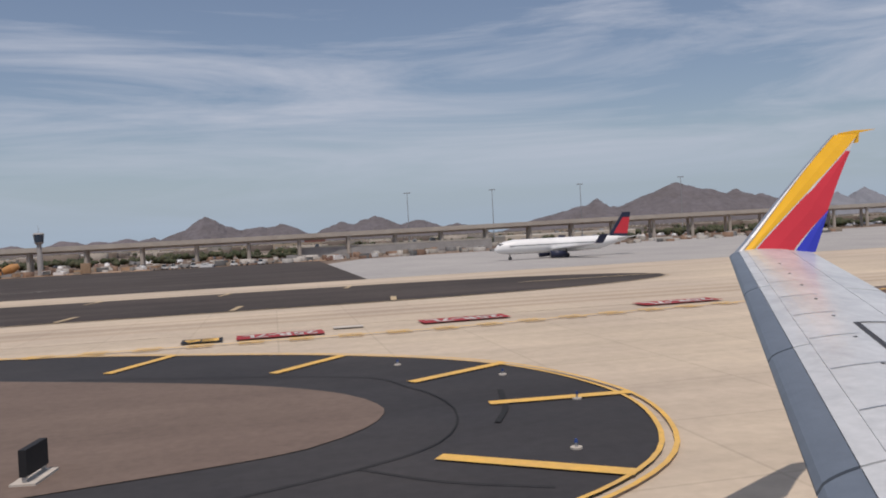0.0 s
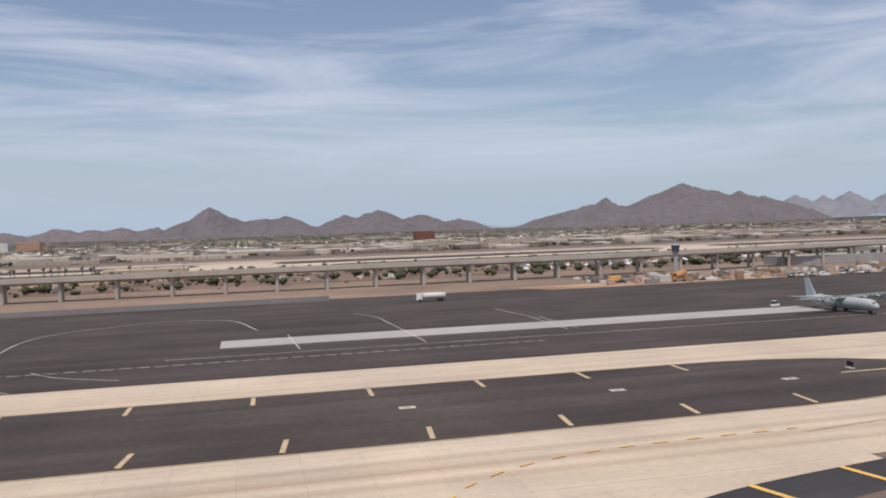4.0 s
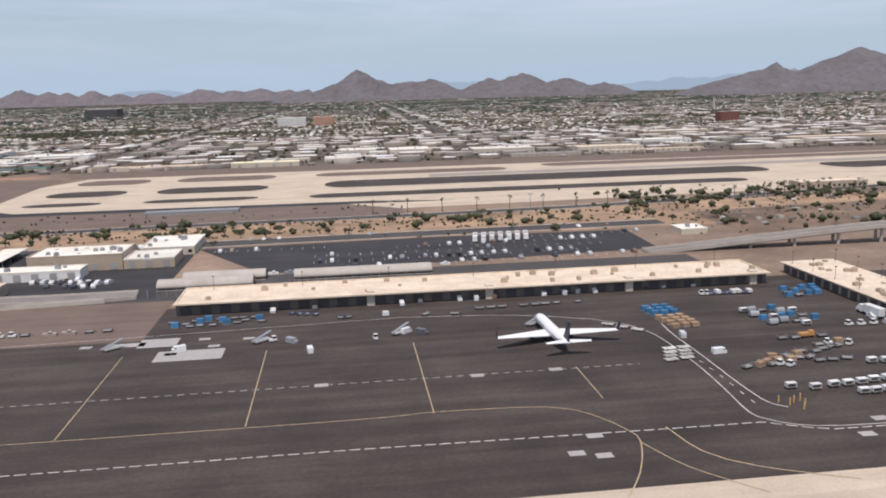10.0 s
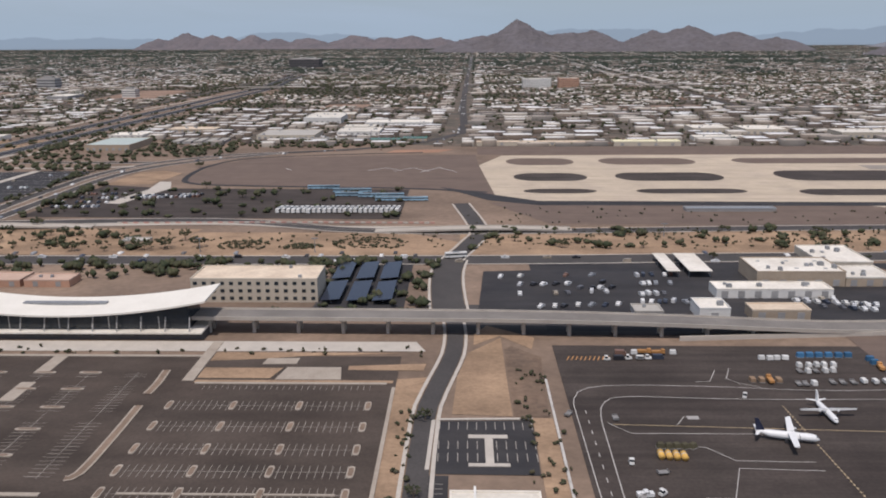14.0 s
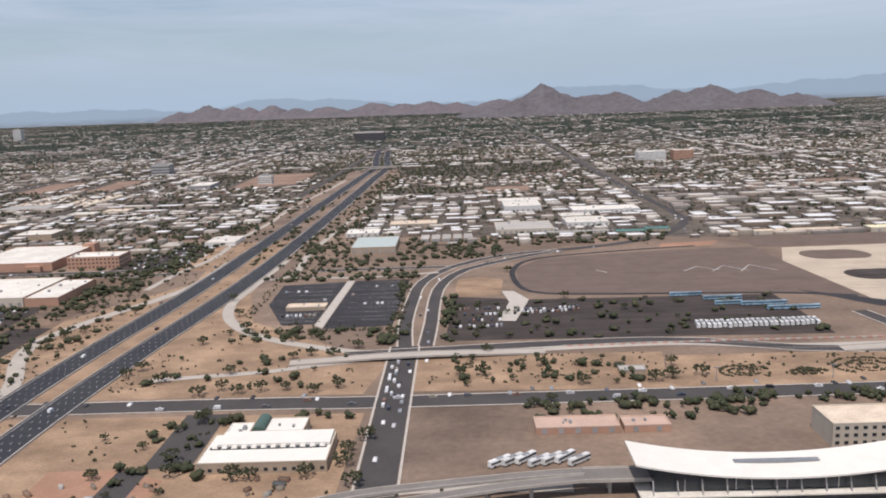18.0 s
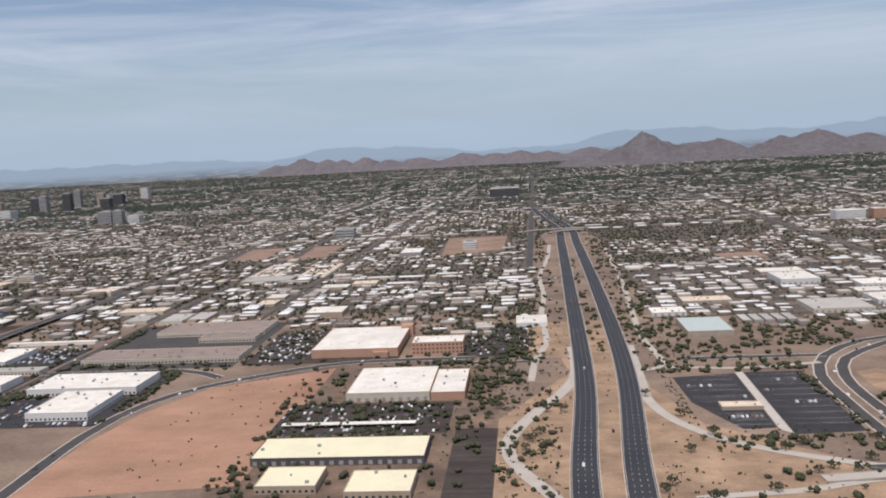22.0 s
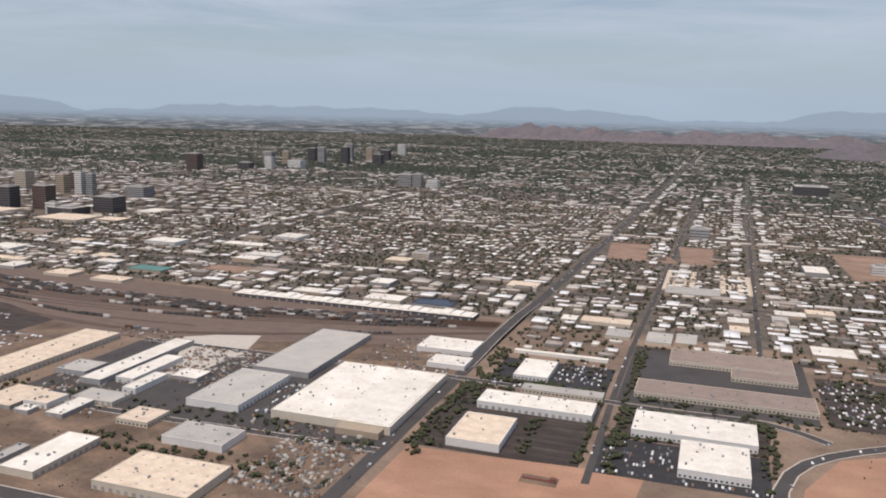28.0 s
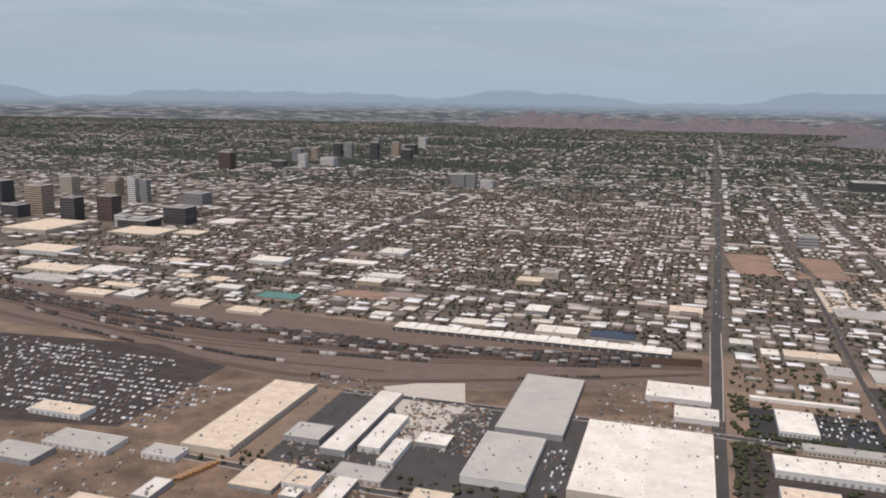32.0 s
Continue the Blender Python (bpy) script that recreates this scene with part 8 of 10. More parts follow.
range_mesh("mountain_1", [(-480, 52, 150), (-355, 76, 160), (-263, 130, 170), (-200, 90, 190), (-60, 78, 190), (40, 86, 190), (294, 82, 200), (428, 104, 210), (610, 76, 200), (780, 56, 150)],
           3450, 330, -640, 960, 11, "bare brown rocky mountain range with a sharp peak", M_ROCK, 14.0)
range_mesh("mountain_2", [(880, 52, 170), (985, 76, 230), (1041, 97, 105), (1095, 70, 150), (1327, 141, 340), (1440, 118, 230), (1545, 112, 230), (1640, 94, 200), (1725, 66, 150)],
           2510, 260, 690, 1900, 11, "humped brown rocky mountain rising from the plain", M_ROCK, 9.5, seed=7)
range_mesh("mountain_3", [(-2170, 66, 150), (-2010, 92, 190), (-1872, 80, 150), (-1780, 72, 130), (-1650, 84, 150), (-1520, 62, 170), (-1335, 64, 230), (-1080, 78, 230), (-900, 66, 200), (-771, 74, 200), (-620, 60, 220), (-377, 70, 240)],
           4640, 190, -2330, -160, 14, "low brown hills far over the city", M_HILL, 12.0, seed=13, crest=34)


# far ranges, pale because the haze of distance is put into their colour
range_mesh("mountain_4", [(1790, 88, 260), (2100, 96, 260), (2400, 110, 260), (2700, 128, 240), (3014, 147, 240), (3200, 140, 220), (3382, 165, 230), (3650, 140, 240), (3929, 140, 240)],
           4150, 220, 1500, 4300, 26, "pale blue-grey ridge in the far north-east", M_HAZEROCK, 16.0, seed=31, crest=92)

# ---- city buildings along the climb ----
BLOCKS = [(-682, -654, 430, 468), (-646, -612, 460, 480), (-683, -651, 170, 199)]


def block(name, x0, x1, y0, y1, h, wall, roof, label, category="warehouse", **more):
    BLOCKS.append((x0 - 2, x1 + 2, y0 - 2, y1 + 2))
    return building(name, x0, x1, y0, y1, h, wall, roof, label, category, **more)


store = block("large_store", -877, -831, 412, 464, 4.6, M_WALLPINK, M_ROOFWHITE, "large salmon store with a bright white roof", "store", units=0, lights=8, seed=41)
part("tower", Mesh().box(18, 25, 20, 27, 0, 6.0, taper=0.1), M_WALLPINK, store)
part("porch", Mesh().box(10, 18, -28.5, -26, 0, 3.0), M_WALLPINK, store)
block("office_block", -824, -797, 414, 429, 6.4, M_WALLPINK, M_ROOFWHITE, "four-storey salmon office block with window bands", "office block", units=5, windows="se", storeys=3, seed=42)
block("warehouse", -842, -806, 336, 376, 4.0, M_WALLCREAM, M_ROOFWHITE, "cream warehouse with a white roof and roof lights", units=4, lights=8, docks="s", seed=43)
block("warehouse_wing", -805.6, -791, 336, 372, 3.6, M_WALLPINK, M_ROOFWHITE, "salmon front wing of the warehouse", units=5, seed=44)
block("hall", -861, -800, 266, 286, 3.0, M_WALLDARK, M_ROOFYELLOW, "wide hall with a pale yellow roof", units=3, docks="s", seed=45)
block("hall", -852, -832, 243, 259, 2.8, M_WALLTAN, M_ROOFYELLOW, "square hall with a pale yellow roof", units=2, windows="s", seed=46)
block("hall", -822, -801, 238, 255, 2.8, M_WALLTAN, M_ROOFYELLOW, "square hall with a pale yellow roof and dark windows", units=2, windows="s", seed=47)
for x0, x1 in ((-861, -838), (-837, -808)):
    shade = thing("parking_canopy", ((x0 + x1) / 2, 305), "long flat white parking canopy on posts", "canopy", "parking canopies")
    w = (x1 - x0) / 2
    part("roof", Mesh().box(-w, w, -1.6, 1.6, 1.4, 1.55, bottom=True), M_ROOFWHITE, shade)
    for i in range(6):
        part("post", Mesh().tube((-w + 1 + i * (2 * w - 2) / 5, 0, 0), (-w + 1 + i * (2 * w - 2) / 5, 0, 1.4), 0.09, n=6), M_GREYMETAL, shade)
big = block("distribution_centre", -1161, -1101, 316, 396, 4.2, M_WALLCREAM, M_ROOFWHITE, "very large cream distribution centre with a patched white roof", "distribution centre", units=26, lights=36, docks="e", seed=48)
part("office_wing", Mesh().box(6, 27, -46, -40, 0, 3.0), M_WALLTAN, big)
part("roof_step", Mesh().box(1.0, 29.0, -38.5, 26, 3.95, 4.35), M_ROOFWHITE, big, "greyer raised roof section")
block("warehouse", -1207, -1178, 315, 365, 3.8, M_WALLWHITE, M_ROOFGREY, "white warehouse with a grey roof", units=9, lights=10, docks="e", seed=49)
block("warehouse", -1205, -1171, 372, 456, 3.4, M_WALLGREY, M_ROOFGREY, "large plain shed with a grey roof", units=0, docks="s", seed=50)
block("warehouse", -1186, -1144, 228, 257, 3.8, M_WALLCREAM, M_ROOFCREAM, "cream warehouse with many small roof vents", units=6, lights=24, docks="s", seed=51)
block("warehouse", -1189, -1159, 273, 291, 3.6, M_WALLWHITE, M_ROOFGREY, "pale warehouse with a grey-white roof", units=6, lights=8, seed=52)
block("warehouse", -1229, -1212, 226, 263, 3.2, M_WALLCREAM, M_ROOFWHITE, "long white-roofed unit with tan walls", units=6, docks="e", seed=53)
block("warehouse", -1340, -1314, 305, 397, 3.6, M_WALLCREAM, M_ROOFCREAM, "long warehouse with a cream roof", units=14, lights=16, docks="e", seed=54)
block("warehouse", -1222, -1205, 284, 300, 2.8, M_WALLCREAM, M_ROOFCREAM, "small cream workshop with arched windows", "workshop", units=6, windows="se", seed=55)
for x0, x1, y0, y1, r in ((-1277, -1264, 322, 402, M_ROOFWHITE), (-1261, -1250, 330, 372, M_ROOFWHITE), (-1247, -1239, 318, 344, M_ROOFWHITE), (-1299, -1278.5, 279, 304, M_ROOFCREAM), (-1277.5, -1263.5, 286, 300, M_ROOFCREAM), (-1274, -1266, 277, 284, M_ROOFWHITE), (-1257.5, -1248, 279, 300, M_ROOFWHITE),
                          (-1300, -1281, 330, 348, M_ROOFGREY), (-1262, -1238, 300, 314, M_ROOFGREY), (-1238, -1222, 345, 358, M_ROOFWHITE), (-1352, -1334, 292, 303, M_ROOFGREY), (-1404, -1368, 288, 304, M_ROOFGREY),
                          (-1352, -1280, 214, 252, M_ROOFCREAM), (-1250, -1243, 222, 241, M_ROOFGREY), (-1239, -1233, 216, 246, M_ROOFGREY), (-1440, -1408, 318, 330, M_ROOFCREAM), (-1420, -1392, 268, 284, M_ROOFGREY), (-1331, -1322, 257, 274, M_ROOFWHITE)):
    block("industrial_shed", x0, x1, y0, y1, rnd.uniform(2.2, 3.2), rnd.choice((M_WALLCREAM, M_WALLWHITE, M_WALLGREY)), r, "plain industrial shed in a crowded yard" if r is M_ROOFGREY else "white-roofed industrial shed in a crowded yard", units=4, docks="s", seed=int(-x0), group="industrial sheds")
block("warehouse", -1075, -1019, 365, 383, 3.8, M_WALLWHITE, M_ROOFWHITE, "long bright white warehouse with loading doors", units=10, lights=14, docks="s", seed=56)
block("warehouse", -1075, -1051, 316, 349, 3.8, M_WALLWHITE, M_ROOFCREAM, "blocky warehouse with a cream-white roof", units=4, docks="e", seed=57)
block("warehouse", -1000, -946, 356, 382, 3.8, M_WALLWHITE, M_ROOFWHITE, "white business unit with dark windows and vents", "business unit", units=14, windows="s", seed=58)
block("warehouse", -978, -950, 320, 352, 3.8, M_WALLWHITE, M_ROOFWHITE, "white business unit with dark windows on the side", "business unit", units=10, windows="se", seed=59)
block("business_row", -1004, -916, 411, 434, 2.9, M_WALLCREAM, M_ROOFBROWN, "long cream business row with a brown roof", "business row", units=18, lights=16, windows="s", seed=60)
block("business_row", -990, -922, 474, 501, 3.0, M_WALLCREAM, M_ROOFBROWN, "cream business block with a brown roof", "business row", units=10, lights=10, windows="s", seed=61)
block("business_row", -956, -922, 456, 472, 2.8, M_WALLCREAM, M_ROOFBROWN, "cream front unit with a brown roof", "business row", units=6, windows="s", seed=62)
block("warehouse", -1136, -1101, 444, 469, 3.0, M_WALLWHITE, M_ROOFWHITE, "white-roofed depot beside the bridge street", units=5, lights=8, seed=63)
block("warehouse", -1120, -1097.5, 417, 434, 2.8, M_WALLWHITE, M_ROOFWHITE, "white-roofed depot beside the street bridge", units=4, seed=64)
block("shed", -1080, -1024, 463, 467, 1.8, M_WALLWHITE, M_ROOFWHITE, "long narrow white canopy shed", "shed", units=0, seed=65)
block("hall", -1069, -1050, 415, 446, 2.8, M_WALLWHITE, M_ROOFWHITE, "white showroom hall with dark front windows", units=4, windows="s", seed=66)
block("business_row", -1060, -1018, 395, 404, 2.4, M_WALLCREAM, M_ROOFGREY, "low cream business row with grey roof", "business row", units=6, windows="s", seed=67)
shed = block("freight_shed", -1316, -1124, 524, 539, 2.8, M_WALLDARK, M_ROOFWHITE, "very long white-roofed freight shed by the tracks", "freight shed", units=0, docks="s", seed=68, gap=6)
for i in range(24):
    part("roof_bay", Mesh().box(-95 + 7.9 * i, -88.2 + 7.9 * i, -6.5 + 0.8 * (i % 3), 6.8 - 0.9 * (i % 2), 2.55, 3.0 + 0.25 * (i * 7 % 4), taper=0.25), M_STATIONROOF if i % 4 else M_ROOFWHITE, shed)
block("hall", -1218, -1188, 548, 566, 3.2, M_WALLCREAM, M_ROOFWHITE, "stepped white hall behind the freight shed", units=4, seed=69)
block("hall", -1180, -1150, 552, 572, 2.0, M_WALLGREY, M_SOLAR, "low hall under dark solar panels", units=0, seed=70)
block("theatre", -770, -752, 470, 492, 2.4, M_WALLWHITE, M_ROOFWHITE, "white-roofed hall beside the freeway", "hall", units=2, seed=71)
for x0, x1, y0, y1, r, h in ((-590, -564, 572, 604, M_ROOFWHITE, 4.2), (-600, -566, 480, 510, M_ROOFGREY, 2.8), (-592, -560, 614, 632, M_ROOFWHITE, 2.8), (-556, -530, 500, 524, M_ROOFWHITE, 2.6), (-545, -500, 552, 572, M_ROOFWHITE, 2.8), (-556, -536, 530, 544, M_ROOFWHITE, 2.4),
                             (-666, -636, 518, 532, M_ROOFCREAM, 2.4), (-690, -670, 486, 502, M_ROOFWHITE, 2.4), (-532, -515, 466, 474, M_GREENROOF, 1.8), (-514, -500, 472, 480, M_GREENROOF, 1.8), (-575, -535, 472, 477, M_ROOFGREY, 1.6),
                             (-110, -55, 606, 622, M_ROOFWHITE, 3.4), (-56, 50, 494, 506, M_ROOFCREAM, 3.2), (70, 180, 520, 536, M_ROOFCREAM, 3.0), (-200, -160, 474, 490, M_ROOFCREAM, 3.0), (-262, -225, 480, 500, M_ROOFWHITE, 3.4),
                             (-310, -285, 500, 524, M_ROOFWHITE, 3.2), (-340, -318, 506, 526, M_ROOFWHITE, 3.4), (-150, -110, 520, 535, M_ROOFWHITE, 3.0), (-245, -205, 452, 458, M_ROOFGREY, 2.0), (-190, -130, 456, 462, M_ROOFCREAM, 2.0), (200, 300, 560, 575, M_ROOFWHITE, 3.0)):
    block("hall", x0, x1, y0, y1, h, rnd.choice((M_WALLCREAM, M_WALLTAN, M_WALLWHITE)), r, "flat-roofed commercial hall with loading doors" if r not in (M_GREENROOF,) else "low building with a teal roof", "hall", units=5, docks="s", seed=int(-x0), group="commercial halls")
for x0, x1, y0, y1, h, r in ((-1502, -1476, 528, 547, 2.4, M_ROOFCREAM), (-1452, -1421, 526, 541, 2.2, M_ROOFCREAM), (-1562, -1542, 536, 556, 2.6, M_ROOFWHITE), (-1504, -1479, 588, 602, 2.2, M_ROOFWHITE), (-1397, -1373, 648, 666, 3.4, M_ROOFWHITE), (-1236, -1218, 600, 620, 3.6, M_ROOFWHITE),
                             (-1281, -1256, 553, 567, 2.2, M_ROOFWHITE), (-1264, -1241, 700, 719, 3.6, M_ROOFCREAM), (-1453, -1418, 571, 590, 2.4, M_GREENROOF), (-1345, -1330, 554, 564, 2.0, M_ROOFWHITE), (-1380, -1367, 554, 564, 2.0, M_ROOFGREY),
                             (-1129, -1104, 636, 656, 3.6, M_ROOFCREAM), (-1068, -1057, 549, 562, 2.2, M_ROOFWHITE), (-1054, -1020, 549, 564, 2.4, M_ROOFCREAM), (-1033, -1017, 517, 536, 2.4, M_ROOFGREY), (-1007, -991, 513, 538, 2.2, M_ROOFGREY), (-989, -976, 517, 541, 2.2, M_ROOFGREY), (-1087, -1072, 568, 580, 2.2, M_ROOFWHITE),
                             (-957, -943, 588, 602, 2.2, M_ROOFWHITE), (-956, -943, 562, 578, 2.2, M_ROOFCREAM), (-909, -884, 519, 540, 3.2, M_ROOFWHITE), (-888, -867, 806, 842, 4.0, M_ROOFWHITE), (-1005, -962, 667, 695, 2.6, M_ROOFGREY), (-924, -903, 624, 638, 2.2, M_ROOFWHITE), (-902, -882, 637, 651, 2.2, M_ROOFCREAM), (-927, -916, 598, 619, 2.2, M_ROOFGREY)):
    block("commercial_hall", x0, x1, y0, y1, h, rnd.choice((M_WALLCREAM, M_WALLTAN, M_WALLGREY)), r, "low commercial hall with a teal roof" if r is M_GREENROOF else "low flat-roofed commercial hall among houses", "hall", units=2, seed=int(-x0), group="commercial halls")
for x0, x1, y0, y1, h, wall, r in ((-1890, -1826, 750, 825, 6.0, M_WALLCREAM, M_ROOFCREAM), (-1782, -1724, 655, 690, 4.5, M_WALLWHITE, M_ROOFCREAM), (-1712, -1652, 592, 618, 2.6, M_WALLCREAM, M_ROOFCREAM), (-1682, -1632, 556, 582, 2.6, M_WALLGREY, M_ROOFGREY),
                                   (-1650, -1618, 604, 630, 2.4, M_WALLWHITE, M_ROOFWHITE), (-1606, -1568, 532, 548, 2.2, M_WALLCREAM, M_ROOFCREAM), (-1600, -1564, 564, 576, 2.0, M_WALLCREAM, M_ROOFCREAM), (-1558, -1539, 614, 627, 2.0, M_WALLCREAM, M_ROOFCREAM), (-1527, -1508, 610, 626, 2.0, M_WALLTAN, M_ROOFCREAM),
                                   (-1457, -1409, 722, 738, 2.4, M_WALLCREAM, M_ROOFWHITE), (-1530, -1493, 692, 716, 4.4, M_WALLWHITE, M_ROOFWHITE), (-1608, -1586, 665, 684, 2.4, M_WALLTAN, M_ROOFCREAM), (-1767, -1702, 782, 830, 3.4, M_WALLCREAM, M_ROOFCREAM), (-1696, -1662, 807, 833, 2.6, M_WALLTAN, M_ROOFCREAM),
                                   (-1703, -1665, 890, 930, 2.6, M_WALLCREAM, M_ROOFWHITE), (-1706, -1662, 697, 716, 2.6, M_WALLTAN, M_ROOFBROWN), (-1427, -1399, 778, 806, 3.8, M_WALLWHITE, M_ROOFWHITE), (-1452, -1430, 756, 772, 3.8, M_WALLTAN, M_ROOFBROWN), (-1355, -1330, 606, 626, 2.4, M_WALLPINK, M_ROOFBROWN), (-1395, -1362, 668, 684, 4.0, M_WALLWHITE, M_ROOFWHITE)):
    block("city_block", x0, x1, y0, y1, h, wall, r, "large pale flat-roofed city building near the centre" if x1 - x0 > 30 else "smaller flat-roofed city building near the centre", "building", units=3, windows="s" if h > 3 else "", storeys=2 if h > 3 else 1, seed=int(-x0), group="city buildings")
ruin = thing("brick_ruin", (-1030, 296.5), "small roofless brown brick building in bare dirt", "ruin")
part("wall", Mesh().box(-6, 5, -0.4, 0.4, 0, 0.9), M_WALLBRICK, ruin)
part("tower", Mesh().box(5, 7.2, -1, 1, 0, 2.0), M_WALLBRICK, ruin)
part("floor", Mesh().box(-7, 8, -4, 4, 0, 0.1), M_YARD, ruin)
red = block("red_office", 29, 48, 768, 780, 10.5, M_WALLBRICK, M_ROOFGREY, "dark red brick office block with windows", "office block", units=3, windows="s", storeys=5, seed=72)
hosp = block("hospital", -411, -379, 962, 980, 11.0, M_WALLWHITE, M_ROOFWHITE, "stepped white hospital block with window rows", "hospital", units=6, windows="s", storeys=5, seed=73)
block("hospital_wing", -370, -347, 962, 978, 11.5, M_WALLPINK, M_ROOFWHITE, "salmon hospital wing with window rows", "hospital", units=4, windows="s", storeys=5, seed=74)


def tower(x, y, w, d, h, wall, label, bands, name="office_tower"):
    """A high-rise: walls, glass bands storey by storey, roof plant."""
    ob = thing(name, (x, y), label, "tower")
    BLOCKS.append((x - w, x + w, y - d, y + d))
    part("wall", Mesh().box(-w / 2, w / 2, -d / 2, d / 2, 0, h), wall, ob)
    for i in range(bands):
        z = h * (i + 0.7) / (bands + 0.6)
        part("window_band", Mesh().box(-w / 2 - 0.04, w / 2 + 0.04, -d / 2 - 0.04, d / 2 + 0.04, z, z + h / (bands + 1) * 0.3), M_GLASS, ob)
    part("roof", Mesh().box(-w / 2 + 0.5, w / 2 - 0.5, -d / 2 + 0.5, d / 2 - 0.5, h, h + 0.6), M_ROOFGREY, ob)
    part("plant_room", Mesh().box(-w / 4, w / 4, -d / 4, d / 4, h + 0.6, h + 2.2), M_WALLGREY, ob)
    return ob


for x, y, w, h, wall, what in ((-1958, 885, 28, 39, M_WALLTAN, "tan"), (-1871, 846, 22, 31, M_WALLDARK, "dark brown"), (-1835, 871, 23, 32, M_TOWERBROWN, "dark brown"), (-1921, 1032, 13, 36, M_WALLWHITE, "white"), (-1903, 1036, 12, 34, M_WALLGREY, "grey"),
                               (-2067, 1066, 24, 30, M_WALLCREAM, "cream"), (-1739, 885, 32, 21, M_WALLDARK, "dark glass"), (-2004, 1095, 20, 28, M_WALLPINK, "salmon"), (-1790, 840, 16, 14, M_WALLWHITE, "white"), (-1770, 845, 40, 9, M_WALLDARK, "dark"), (-2100, 960, 30, 32, M_WALLDARK, "dark"),
                               (-2040, 2041, 22, 34, M_WALLDARK, "dark glass"), (-1985, 1990, 20, 40, M_WALLGREY, "grey"), (-1948, 2090, 18, 47, M_WALLGREY, "grey"), (-1905, 2130, 20, 36, M_WALLTAN, "tan"), (-1870, 2160, 26, 30, M_WALLDARK, "dark"), (-1939, 2464, 24, 34, M_WALLWHITE, "white"),
                               (-2060, 1843, 24, 31, M_WALLGREY, "grey"), (-2020, 1860, 18, 33, M_WALLTAN, "tan"), (-2098, 1580, 30, 36, M_TOWERBROWN, "brown"), (-2006, 1648, 28, 16, M_WALLDARK, "dark"), (-1936, 1760, 34, 18, M_WALLWHITE, "white"),
                               (-1528, 1440, 26, 24, M_WALLGREY, "grey"), (-1505, 1440, 18, 25, M_WALLGREY, "grey"), (-1474, 1440, 22, 15, M_WALLWHITE, "white"), (-986, 1010, 22, 12, M_WALLGREY, "grey"), (-800, 1700, 60, 17, M_WALLDARK, "brown"), (-820, 845, 14, 8, M_WALLWHITE, "white"), (-1240, 740, 18, 6, M_WALLCREAM, "cream"),
                               (-1965, 1042, 17, 30, M_WALLTAN, "tan"), (-1824, 1052, 33, 17, M_WALLGREY, "blue-grey"), (-1967, 852, 27, 16, M_WALLDARK, "dark"), (-1968, 1688, 18, 29, M_WALLWHITE, "pale"), (-1896, 1948, 20, 45, M_WALLDARK, "dark glass"), (-1836, 2024, 25, 25, M_WALLDARK, "dark"), (-1942, 2233, 24, 25, M_WALLCREAM, "cream")):
    tower(x, y, w, w * 0.8, h, wall, f"{what} high-rise building with window bands" if h > 18 else f"{what} mid-rise building with window bands", max(3, int(h / 3.2)))

# ---- railway yard ----
rails = Mesh()
TRACKS = [spline([(-1105, 508 + 3.2 * k), (-1235, 474 + 4.6 * k), (-1300, 462 + 5.4 * k), (-1460, 455 + 7.2 * k), (-1640, 498 + 4.5 * k), (-1850, 545 + 4 * k)], 12) for k in range(7)]
TRACKS.append(spline([(-1105, 500), (-1200, 458), (-1304, 421), (-1400, 424), (-1500, 446), (-1700, 492)], 12))
TRACKS += [spline([(-1105, 506.4 + 3.2 * k), (-1235, 471.7 + 4.6 * k), (-1300, 459.3 + 5.4 * k), (-1460, 451.4 + 7.2 * k), (-1640, 495.7 + 4.5 * k), (-1850, 543 + 4 * k)], 12) for k in range(3, 8)]
TRACKS.append(spline([(-1105, 497.5), (-1200, 455), (-1304, 418), (-1400, 420.5), (-1500, 442.5), (-1700, 488)], 12))
TRACKS.append(spline([(-1290, 440), (-1380, 436), (-1470, 452), (-1600, 484)], 12))
beds = Mesh()
for line in TRACKS:
    ribbon(line, 2.1, 0.075, beds)
    ribbon(line, 0.9, 0.1, rails)
tagged(new("track_bed", beds.data("track_bed", M_BALLAST)), "dark stained gravel under the railway tracks", "track bed", kind="structure")
tagged(new("track_1", rails.data("track_1", M_RUST)), "rusty railway tracks on brown ballast", "railway track", kind="structure")
WAGONS = []
